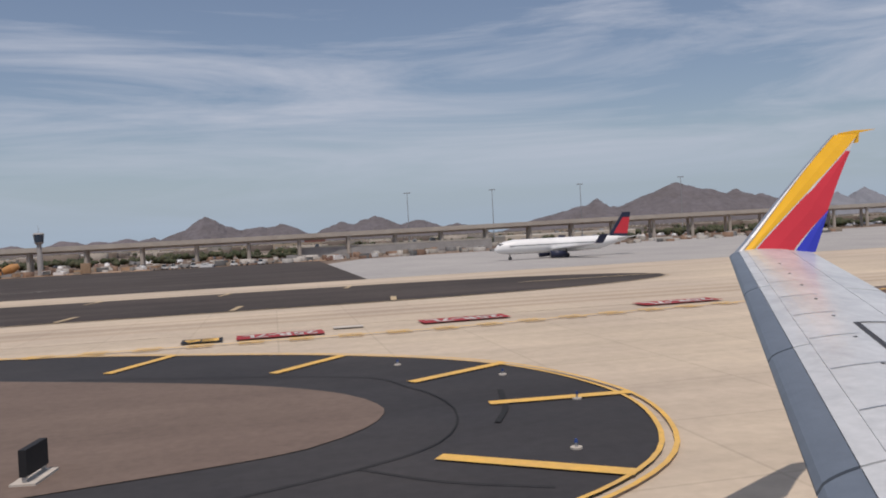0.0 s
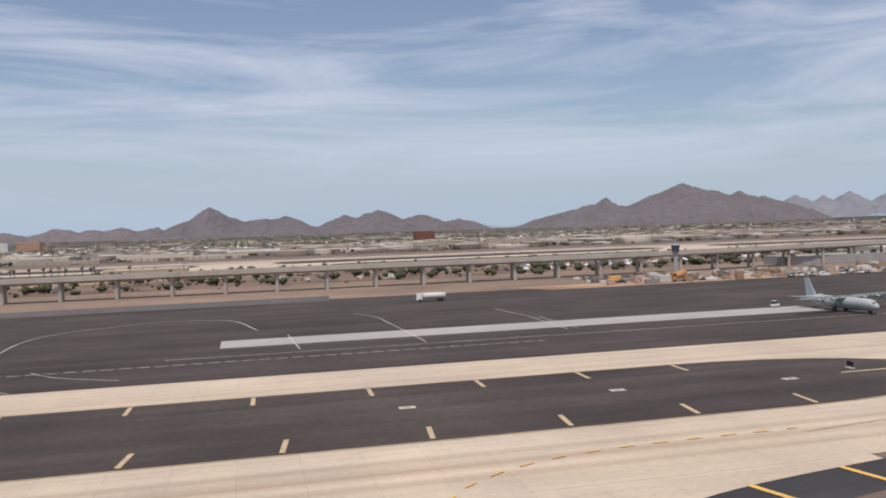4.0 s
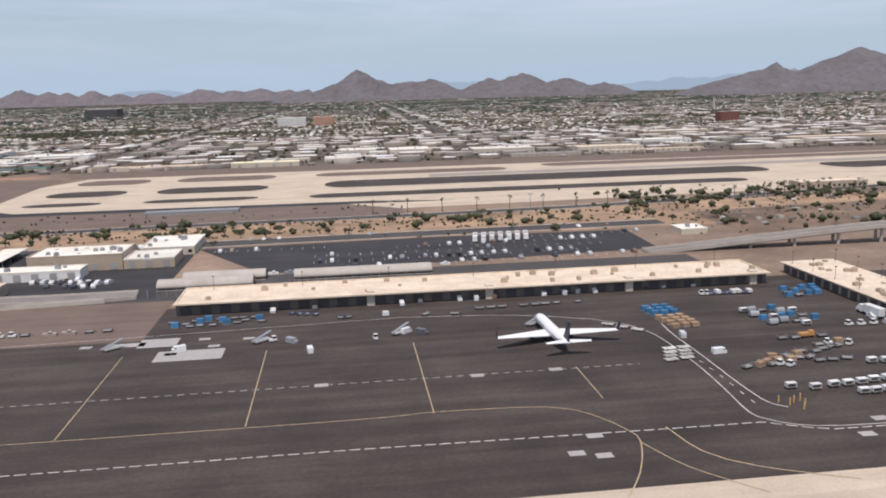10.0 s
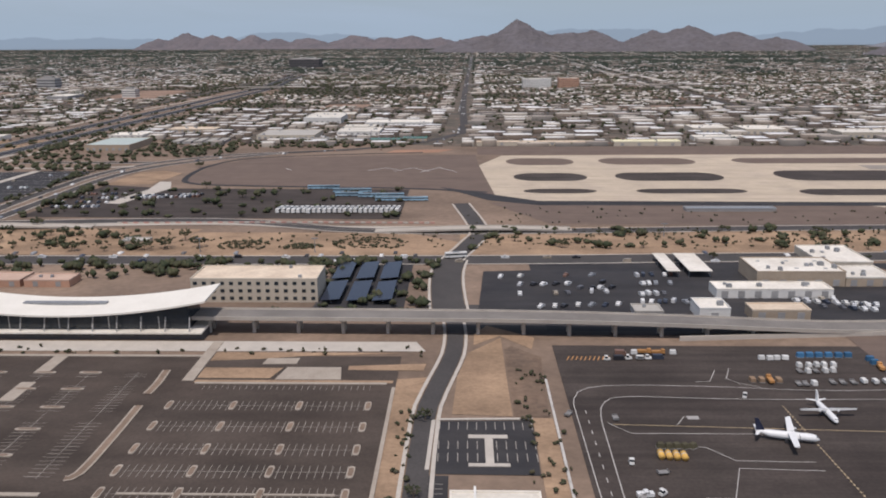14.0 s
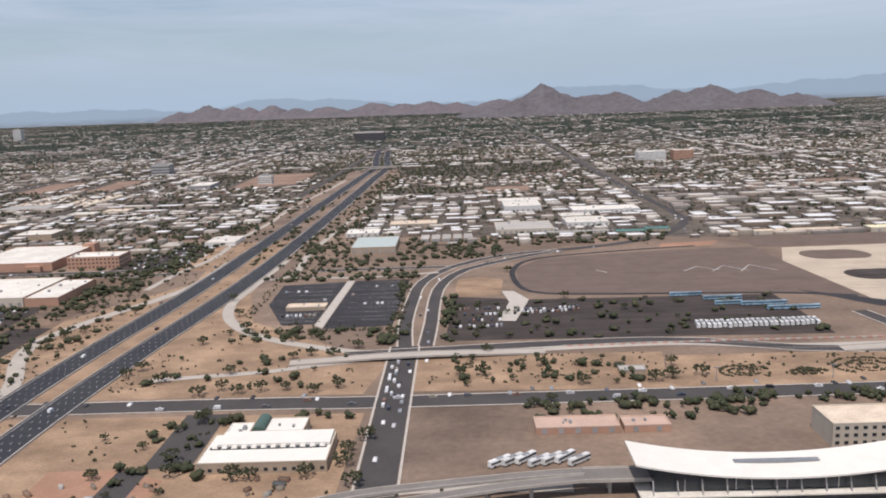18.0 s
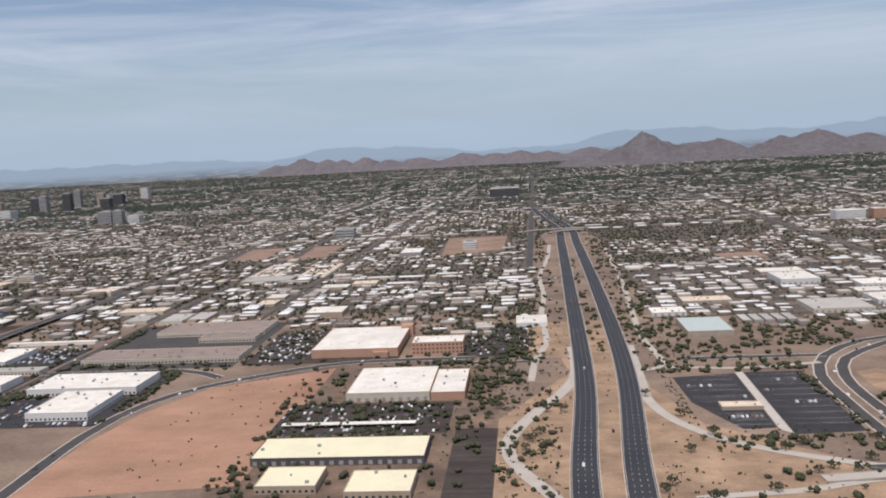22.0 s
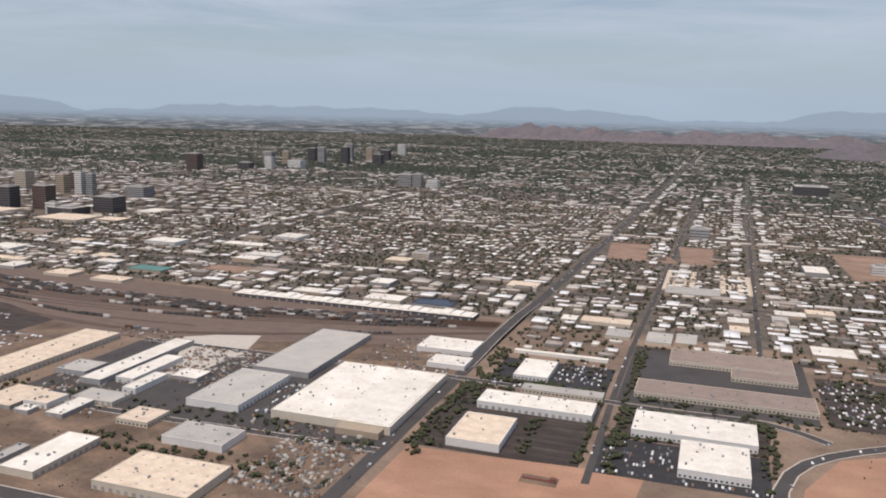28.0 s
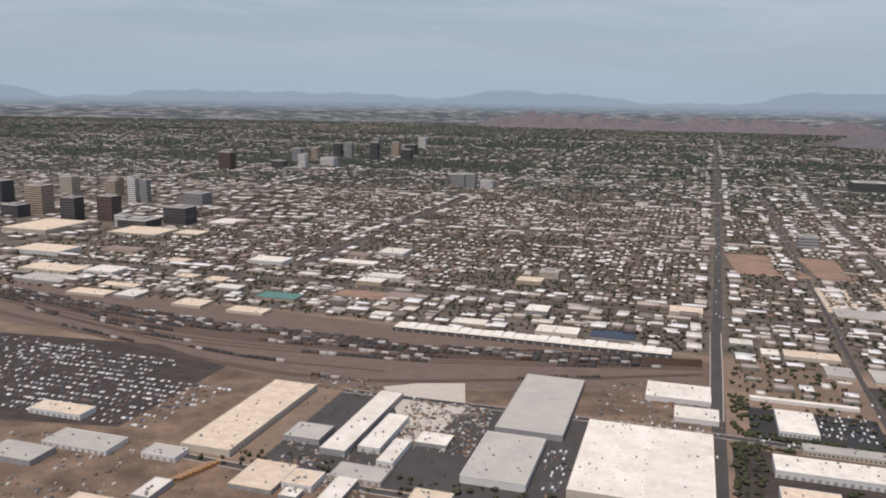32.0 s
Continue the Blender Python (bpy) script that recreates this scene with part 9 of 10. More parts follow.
for k, line in enumerate(TRACKS):
    i = rnd.randrange(2, 6)
    while i < len(line) - 2:
        dense = k in (4, 5, 6) or 9 < k < 13
        run = rnd.randrange(9, 24) if dense else rnd.randrange(2, 8)
        for j in range(i, min(i + run, len(line) - 1)):
            a, b = line[j], line[j + 1]
            d = b - a
            for q in (0.25, 0.75):
                p = a.lerp(b, q)
                if k > 12 and k != 14:
                    continue
                if rnd.random() < 0.92:
                    WAGONS.append((p.x, p.y, 5.4, 1.5, 2.0 if (k + j) % 3 else 1.3, math.atan2(d.y, d.x)))
                    continue
                wagon = thing("freight_wagon", (p.x, p.y, 0.1), "freight wagon standing on the yard tracks", "freight wagon", "freight wagons", math.degrees(math.atan2(d.y, d.x)))
                part("body", Mesh().box(-2.7, 2.7, -0.75, 0.75, 0.45, 1.9 if (k + j) % 3 else 1.1), rnd.choice((M_CARTWHITE, M_RUST, M_CARTGREY, M_RUST, M_DARKMETAL, M_RUST)), wagon)
                part("bogie", Mesh().box(-2.2, -1.2, -0.5, 0.5, 0, 0.45), M_DARKMETAL, wagon)
                part("bogie", Mesh().box(1.2, 2.2, -0.5, 0.5, 0, 0.45), M_DARKMETAL, wagon)
        i += run + (rnd.randrange(1, 4) if dense else rnd.randrange(4, 14))

for i in range(9):
    bus((-1323.5 + 0.85 * i, 277 + 2.4 * i, 0.1), 30, "orange school bus parked in a dirt yard", M_ORANGE)

# street bridge over the tracks, freeway overpasses
span = guideway("street_bridge", [(-1098.6, 425, 0.3), (-1098, 455, 1.2), (-1097.5, 480, 2.2), (-1097, 510, 2.5), (-1096.5, 545, 2.1), (-1096, 572, 1.1), (-1095.4, 598, 0.3)], 7.6, 0.5, "street bridge rising over the railway tracks", [], 0)
for y in (484, 500, 516, 532):
    part("pier", Mesh().box(-1100, -1094, y - 0.4, y + 0.4, 0, 1.5), M_STRUCT, span)
for pts, label in (([(-770, 985, 0.4), (-745, 988, 1.9), (-716, 990, 2.1), (-690, 994, 1.9), (-660, 998, 0.4)], "wide street bridge at the freeway interchange"), ([(-740, 958, 0.4), (-728, 963, 1.7), (-712, 972, 1.9), (-696, 976, 1.7), (-680, 978, 0.4)], "slanting ramp bridge at the freeway interchange"), ([(-676, 248.4, 0.35), (-655, 250.2, 0.9), (-645, 250.6, 1.15), (-637, 251, 1.2), (-628, 251.5, 1.15), (-616, 252, 0.9), (-596, 253.4, 0.3)], "ramp bridge over the street"), ([(-506, 247, 0.3), (-490, 247, 0.9), (-480, 247.4, 1.1), (-472, 248, 1.1), (-462, 248.6, 0.9), (-446, 249.5, 0.3)], "road bridge over the street")):
    guideway("overpass", pts, 5.0, 0.45, label, [], 0)

# ---- vegetation and filling of the city ----
def many(name, verts, faces, mats, slots, label, category):
    me = bpy.data.meshes.new(name)
    nv, nf = len(verts), len(faces)
    per = faces.shape[1]
    me.vertices.add(nv)
    me.vertices.foreach_set("co", verts.astype(np.float32).ravel())
    me.loops.add(nf * per)
    me.loops.foreach_set("vertex_index", faces.astype(np.int32).ravel())
    me.polygons.add(nf)
    me.polygons.foreach_set("loop_start", np.arange(0, nf * per, per, dtype=np.int32))
    for m in mats:
        me.materials.append(m)
    if slots is not None:
        me.polygons.foreach_set("material_index", slots.astype(np.int32))
    me.update(calc_edges=True)
    me.validate()
    return tagged(new(name, me), label, category, kind="stuff")


rng = np.random.default_rng(5)


def houses(name, spots, mats, label, category, hip=0.45):
    """Joined small houses; spots: rows of x, y, width, depth, height, turn."""
    n = len(spots)
    x, y, w, d, h, a = spots.T
    c, s = np.cos(a), np.sin(a)
    local = np.zeros((n, 10, 3))
    for k, (u, v, z) in enumerate([(-1, -1, 0), (1, -1, 0), (1, 1, 0), (-1, 1, 0), (-1, -1, 1), (1, -1, 1), (1, 1, 1), (-1, 1, 1), (-0.5, 0, 2), (0.5, 0, 2)]):
        local[:, k, 0], local[:, k, 1], local[:, k, 2] = u * w / 2, v * d / 2, np.where(z == 2, h * (1 + hip), z * h)
    v = np.empty_like(local)
    v[..., 0] = x[:, None] + c[:, None] * local[..., 0] - s[:, None] * local[..., 1]
    v[..., 1] = y[:, None] + s[:, None] * local[..., 0] + c[:, None] * local[..., 1]
    v[..., 2] = local[..., 2]
    f = np.array([(0, 1, 5, 4), (1, 2, 6, 5), (2, 3, 7, 6), (3, 0, 4, 7), (4, 5, 9, 8), (6, 7, 8, 9), (5, 6, 9, 9), (7, 4, 8, 8)])
    quads, tris = f[:6], np.array([(5, 6, 9), (7, 4, 8)])
    base = (np.arange(n) * 10)[:, None, None]
    allf = np.concatenate([(base + quads).reshape(-1, 4)])
    t3 = (base + tris).reshape(-1, 3)
    slots = np.tile(np.array([1, 1, 1, 1, 0, 0]), n)
    # the two gable ends as thin quads with a doubled middle point
    mid = (v[:, [5, 7]] + v[:, [6, 4]]) / 2
    v = np.concatenate([v.reshape(-1, 3), mid.reshape(-1, 3)])
    m0 = 10 * n + 2 * np.arange(n)
    ends = np.concatenate([np.stack([10 * np.arange(n) + 5, m0, 10 * np.arange(n) + 6, 10 * np.arange(n) + 9], 1), np.stack([10 * np.arange(n) + 7, m0 + 1, 10 * np.arange(n) + 4, 10 * np.arange(n) + 8], 1)])
    return many(name, v, np.concatenate([allf, ends]), mats, np.concatenate([slots, np.zeros(len(ends), int)]), label, category)


def flats(name, spots, mats, label, category):
    n = len(spots)
    x, y, w, d, h, a = spots.T
    c, s = np.cos(a), np.sin(a)
    local = np.zeros((n, 8, 3))
    for k, (u, v, z) in enumerate([(-1, -1, 0), (1, -1, 0), (1, 1, 0), (-1, 1, 0), (-1, -1, 1), (1, -1, 1), (1, 1, 1), (-1, 1, 1)]):
        local[:, k, 0], local[:, k, 1], local[:, k, 2] = u * w / 2, v * d / 2, z * h
    v = np.empty_like(local)
    v[..., 0] = x[:, None] + c[:, None] * local[..., 0] - s[:, None] * local[..., 1]
    v[..., 1] = y[:, None] + s[:, None] * local[..., 0] + c[:, None] * local[..., 1]
    v[..., 2] = local[..., 2]
    f = np.array([(0, 1, 5, 4), (1, 2, 6, 5), (2, 3, 7, 6), (3, 0, 4, 7), (4, 5, 6, 7)])
    faces = ((np.arange(n) * 8)[:, None, None] + f).reshape(-1, 4)
    return many(name, v.reshape(-1, 3), faces, mats, np.tile(np.array([1, 1, 1, 1, 0]), n), label, category)


def clumps(name, spots, mat, label, category, parts=2, seed=0, trunk=0.3):
    """Joined bushy crowns; spots: rows of x, y, radius, height."""
    g = np.random.default_rng(seed)
    pts = np.repeat(spots, parts, 0)
    n = len(pts)
    x, y, r, h = pts.T
    k = 1.0 if parts == 1 else 0.72
    cx, cy = x + g.normal(0, 0.42, n) * r * (parts > 1), y + g.normal(0, 0.42, n) * r * (parts > 1)
    cz = h * g.uniform(0.5, 0.72, n)
    dirs = np.array([(1, 0, 0), (0, 1, 0), (-1, 0, 0), (0, -1, 0), (0, 0, 1), (0, 0, -1), (0.62, 0.62, 0.45), (-0.62, 0.62, 0.45), (-0.62, -0.62, 0.45), (0.62, -0.62, 0.45)])[:6]
    turn = g.uniform(0, 6.28, n)
    v = np.empty((n, 6, 3))
    size = r[:, None] * k * g.uniform(0.65, 1.3, (n, 6))
    ct, st = np.cos(turn)[:, None], np.sin(turn)[:, None]
    v[..., 0] = cx[:, None] + size * (ct * dirs[:, 0] - st * dirs[:, 1])
    v[..., 1] = cy[:, None] + size * (st * dirs[:, 0] + ct * dirs[:, 1])
    v[..., 2] = np.maximum(0.02, cz[:, None] + np.minimum(h * 0.5, r)[:, None] * g.uniform(0.75, 1.15, (n, 6)) * dirs[:, 2] + g.normal(0, 0.08, (n, 6)) * r[:, None])
    f = np.array([(0, 1, 4), (1, 2, 4), (2, 3, 4), (3, 0, 4), (1, 0, 5), (2, 1, 5), (3, 2, 5), (0, 3, 5)])
    faces = ((np.arange(n) * 6)[:, None, None] + f).reshape(-1, 3)
    return many(name, v.reshape(-1, 3), faces, [mat], None, label, category)


flats("goods_wagons", np.array(WAGONS), [M_WAGON, M_WAGON], "rusty and grey freight wagons on the yard tracks", "freight wagons")
LINES = [([(p[0], p[1]) for p in pts], w) for pts, w in (
    ([(-1500, 213), (-250, 221)], 6), ([(-641, 90), (-641, 213), (-634, 250), (-637, 330), (-628, 372), (-604, 402), (-560, 425), (-505, 440), (-484, 500), (-478, 900), (-457, 2427), (-440, 3600)], 6.5),
    ([(-1101, 60), (-1097, 461), (-1087, 900), (-1063, 2104), (-1036, 3600)], 7), ([(-1012, 300), (-1014, 480), (-1009, 776), (-1000, 1500)], 4.5), ([(-939, 500), (-932, 900), (-924, 1300), (-900, 2200)], 5),
    ([(-938, 240), (-941, 300), (-934, 340), (-915, 366), (-880, 390), (-850, 402), (-790, 404)], 5), ([(-1300, 402), (-1100, 405), (-1000, 396), (-942, 396), (-915, 380)], 4.5), ([(-1800, 640), (-600, 640), (300, 650)], 5), ([(-2600, 980), (600, 1000)], 6))]
LINES += [([(p.x, p.y) for p in line[::6] if p.y < 980], 24) for line in (LEFT, RIGHT)] + [([(p.x, p.y) for p in line[::3] if p.y > 940], 5) for line in (LEFT, RIGHT)]
LINES += [([(-3300, y), (1500, y + 20)], 5) for y in (1290, 1640, 2050, 2550, 3100)]
LINES += [([(x, 700), (x + 45, 3400)], 5) for x in (-3000, -2600, -2260, -1880, -1480, -760, -250, 60, 420, 800, 1200)]


def clear(x, y, margin=3.0):
    """Which places are off the roads, lots and larger buildings."""
    ok = np.ones(len(x), bool)
    for pts, w in LINES:
        for (ax, ay), (bx, by) in zip(pts, pts[1:]):
            dx, dy = bx - ax, by - ay
            t = np.clip(((x - ax) * dx + (y - ay) * dy) / (dx * dx + dy * dy), 0, 1)
            ok &= np.hypot(x - ax - t * dx, y - ay - t * dy) > w + margin
    for x0, x1, y0, y1 in BLOCKS:
        ok &= ~((x > x0 - margin) & (x < x1 + margin) & (y > y0 - margin) & (y < y1 + margin))
    ok &= ~((x > -600) & (y < 447)) & (y > 225)
    for x0, x1, y0, y1 in ((-776, -640, 200, 480), (-712, -640, 280, 372), (-940, -858, 230, 396), (-1092, -988, 200, 320), (-1850, -1104, 418, 545), (-1660, -1380, 300, 445), (-1012, -942, 312, 352), (-1084, -1018, 396, 470),
                           (-1078, -1034, 819, 931), (-1008, -968, 818, 931), (-850, -784, 800, 955), (-600, -558, 700, 740), (-1400, -1350, 600, 630), (-330, -280, 690, 716), (-866, -794, 230, 340), (-915, -826, 400, 482), (-1345, -1100, 200, 402), (-640, -560, 318, 420), (-1010, -912, 405, 505)):
        ok &= ~((x > x0) & (x < x1) & (y > y0) & (y < y1))
    return ok


def scatter(x0, x1, y0, y1, sx, sy, jx, jy):
    gx, gy = np.meshgrid(np.arange(x0, x1, sx), np.arange(y0, y1, sy))
    gx, gy = gx.ravel(), gy.ravel()
    return gx + rng.uniform(-jx, jx, len(gx)), gy + rng.uniform(-jy, jy, len(gy))


def patch(x, y, size, cut):
    """Broad uneven districts: true where the district value passes cut."""
    v = np.sin(x / size + 1.3) + np.sin(y / size * 1.3 + 0.4) + np.sin((x + y) / size * 0.63) + np.sin((x - 1.7 * y) / size * 0.41)
    return v > cut


def in_view(x, y):
    """The wedge of the plain that opens north of the runway."""
    return (x > -1250 - 1.2 * y) & (x < 60 + 0.9 * y)


# homes in rows, nearest districts
x, y = scatter(-1750, 420, 452, 1300, 7.4, 10.5, 1.3, 1.2)
y += np.where(np.round((y - 452) / 10.5) % 2 == 0, -1.4, 1.4) + 5.2
keep = clear(x, y, 2.0) & (rng.random(len(x)) < np.where(patch(x, y, 37, 0.2), 0.90, 0.72)) & ~((x > -690) & (y < 640)) & ~((y < 560) & (rng.random(len(x)) < 0.7)) & ~patch(x, y, 90, 1.7) & ~patch(x + 40, y * 1.4, 33, 2.1)
x, y = x[keep], y[keep]
n = len(x)
homes = np.stack([x, y, rng.uniform(3.6, 6.6, n), rng.uniform(3.2, 5.4, n), rng.uniform(1.15, 1.7, n), np.where(rng.random(n) < 0.4, np.pi / 2, 0) + rng.normal(0, 0.03, n)], 1)
big_home = rng.random(n) < 0.16
near_flat = homes[big_home].copy()
near_flat[:, 2] *= rng.uniform(1.2, 2.6, len(near_flat))
near_flat[:, 3] *= rng.uniform(1.0, 1.8, len(near_flat))
near_flat[:, 4] *= rng.uniform(1.0, 1.7, len(near_flat))
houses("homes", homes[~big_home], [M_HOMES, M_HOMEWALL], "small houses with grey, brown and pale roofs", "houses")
flats("shops", near_flat, [M_SHOPS, M_SHOPWALL], "low flat-roofed shops and workshops", "buildings")
x, y = np.meshgrid(np.arange(-1006, -984, 7.0), np.arange(690, 776, 9.0))
x2, y2 = np.meshgrid(np.arange(-960, -938, 7.0), np.arange(692, 770, 9.0))
x, y = np.concatenate([x.ravel(), x2.ravel()]), np.concatenate([y.ravel(), y2.ravel()])
n = len(x)
houses("court_homes", np.stack([x, y, np.full(n, 5.0), np.full(n, 3.2), np.full(n, 1.5), np.zeros(n)], 1), [M_ROOFCREAM, M_WALLCREAM], "rows of small cream bungalows", "houses")
# workshops and yards beside the freeway and the railway
x, y = scatter(-1800, -470, 452, 660, 12.5, 11.5, 2.4, 2.2)
keep = clear(x, y, 4.0) & (rng.random(len(x)) < np.where(x > -690, 0.82, 0.55))
x, y = x[keep], y[keep]
n = len(x)
flats("workshops", np.stack([x, y, rng.uniform(4, 11.5, n), rng.uniform(3.6, 8.6, n), rng.uniform(1.6, 3.0, n), rng.normal(0, 0.02, n)], 1), [M_STORES, M_SHOPWALL], "flat-roofed workshops with pale roofs", "buildings")
x, y = scatter(-466, 560, 452, 700, 21, 15, 5, 3)
keep = clear(x, y, 5.0) & (rng.random(len(x)) < 0.8)
x, y = x[keep], y[keep]
n = len(x)
flats("airport_workshops", np.stack([x, y, rng.uniform(7, 19, n), rng.uniform(5, 11.5, n), rng.uniform(1.5, 3.4, n), rng.normal(0, 0.02, n)], 1), [M_STORES, M_SHOPWALL], "flat-roofed halls beyond the far runway", "buildings")
x, y = scatter(-690, 520, 450, 700, 8.2, 8.0, 2.6, 2.6)
keep = clear(x, y, 1.0) & (rng.random(len(x)) < 0.42)
x, y = x[keep], y[keep]
n = len(x)
flats("yard_sheds", np.stack([x, y, rng.uniform(1.6, 6.5, n), rng.uniform(1.4, 5, n), rng.uniform(0.6, 2.0, n), rng.normal(0, 0.04, n)], 1), [M_HOMES, M_HOMEWALL], "small sheds, vehicles and stores in the yards", "sheds")
# farther districts
x, y = scatter(-3900, 2100, 1300, 3300, 12.5, 14, 3.5, 3.5)
keep = clear(x, y, 1.0) & in_view(x, y) & (rng.random(len(x)) < np.where(patch(x, y, 170, 0.4), 0.60, 0.30) * np.where(y > 1700, 0.6, 1.0)) & ~((y > 1700) & patch(x * 0.5, y * 1.6, 150, 1.1) & (rng.random(len(x)) < 0.9))
x, y = x[keep], y[keep]
n = len(x)
far = np.stack([x, y, rng.uniform(5, 10, n), rng.uniform(4.5, 8, n), rng.uniform(1.3, 1.9, n), rng.normal(0, 0.05, n)], 1)
pick = rng.random(n) < 0.28
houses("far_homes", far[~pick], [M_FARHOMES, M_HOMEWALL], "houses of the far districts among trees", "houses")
ff = far[pick]
ff[:, 2] *= rng.uniform(1.3, 3.2, len(ff))
ff[:, 4] *= rng.uniform(1.2, 2.6, len(ff))
flats("far_shops", ff, [M_SHOPS, M_HOMEWALL], "pale flat-roofed blocks of the far districts", "buildings")
x, y = scatter(-3300, -1100, 560, 1300, 20, 18, 6, 5)
keep = clear(x, y, 3.0) & (rng.random(len(x)) < 0.55) & ((x < -1750) | patch(x, y, 90, 1.2))
x, y = x[keep], y[keep]
n = len(x)
flats("downtown_blocks", np.stack([x, y, rng.uniform(7, 18, n), rng.uniform(6, 14, n), rng.uniform(2, 5.5, n), rng.normal(0, 0.03, n)], 1), [M_SHOPS, M_HOMEWALL], "low and mid-rise blocks round the centre", "buildings")

# rows of stores along the main streets
sx, sy, sw, sd = [], [], [], []
for y0 in (640, 980, 1290, 1640, 2050, 2550, 3100):
    for x0 in np.arange(-3300, 1500, 26.0):
        for side in (-1, 1):
            if rng.random() < (0.6 if y0 < 1500 else 0.42):
                sx.append(x0 + rng.uniform(-6, 6)), sy.append(y0 + 20 * (x0 + 3300) / 4800 + side * rng.uniform(12, 17)), sw.append(rng.uniform(8, 24)), sd.append(rng.uniform(6, 12))
for pts, w in [LINES[1], LINES[2], LINES[3], LINES[4]] + [q for q in LINES[-11:] if q[0][0][0] != -760]:
    for (ax, ay), (bx, by) in zip(pts, pts[1:]):
        for q in np.arange(0, math.hypot(bx - ax, by - ay), 24.0) / math.hypot(bx - ax, by - ay):
            for side in (-1, 1):
                if ay + (by - ay) * q > 520 and rng.random() < (0.55 if ay + (by - ay) * q < 1500 else 0.3):
                    sx.append(ax + (bx - ax) * q + side * rng.uniform(13, 17)), sy.append(ay + (by - ay) * q + rng.uniform(-4, 4)), sw.append(rng.uniform(6, 12)), sd.append(rng.uniform(8, 20))
x, y, w, d = (np.array(q) for q in (sx, sy, sw, sd))
keep = clear(x, y, 1.0) & in_view(x, y)
x, y, w, d = x[keep], y[keep], w[keep], d[keep]
flats("street_stores", np.stack([x, y, w, d, rng.uniform(1.8, 3.2, len(x)) + y / 2600, rng.normal(0, 0.015, len(x))], 1), [M_STORES, M_SHOPWALL], "pale flat-roofed stores along the main streets", "buildings")

# trees of the streets and gardens, joined
x, y = scatter(-1800, 450, 440, 1300, 5.2, 5.6, 2.6, 2.6)
keep = clear(x, y, 0.5) & (rng.random(len(x)) < np.where(patch(x, y, 60, -0.3), 0.76, 0.54) * np.where((x > -690) & (y < 690), 0.3, 1.0))
x, y = x[keep], y[keep]
clumps("street_trees", np.stack([x, y, rng.uniform(0.9, 2.4, len(x)), rng.uniform(1.0, 2.9, len(x))], 1), M_LEAF, "dusty green street and garden trees", "trees", 2, 3)
x, y = scatter(-4200, 2900, 1290, 3420, 9.3, 10.4, 4.5, 4.5)
keep = clear(x, y, 0.0) & in_view(x, y) & (rng.random(len(x)) < np.where(patch(x, y, 160, -0.3), 0.95, 0.7))
x, y = x[keep], y[keep]
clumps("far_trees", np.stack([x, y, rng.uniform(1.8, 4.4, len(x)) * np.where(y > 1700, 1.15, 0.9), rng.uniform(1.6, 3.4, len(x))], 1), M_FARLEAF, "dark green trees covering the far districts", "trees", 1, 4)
x, y = scatter(-5200, 3600, 3300, 4900, 22, 24, 10, 10)
keep = rng.random(len(x)) < 0.8
x, y = x[keep], y[keep]
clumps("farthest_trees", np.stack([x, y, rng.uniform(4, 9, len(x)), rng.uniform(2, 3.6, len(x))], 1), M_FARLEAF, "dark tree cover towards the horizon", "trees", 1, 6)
x, y = scatter(-5200, -3500, 900, 3400, 22, 24, 10, 10)
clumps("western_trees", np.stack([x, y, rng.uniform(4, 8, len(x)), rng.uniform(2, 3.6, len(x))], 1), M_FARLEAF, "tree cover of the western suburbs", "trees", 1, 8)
for name, area in (("farthest_blocks", (-5000, 2600, 3300, 4800)), ("western_blocks", (-5000, -3500, 900, 3300))):
    x, y = scatter(*area, 30, 34, 13, 13)
    keep = rng.random(len(x)) < np.where(patch(x, y, 230, 0.3), 0.5, 0.16)
    flats(name, np.stack([x[keep], y[keep], rng.uniform(6, 26, keep.sum()), rng.uniform(5, 14, keep.sum()), rng.uniform(1.8, 4.2, keep.sum()), np.zeros(keep.sum())], 1), [M_SHOPS, M_HOMEWALL], "pale roofs towards the hazy horizon", "buildings")
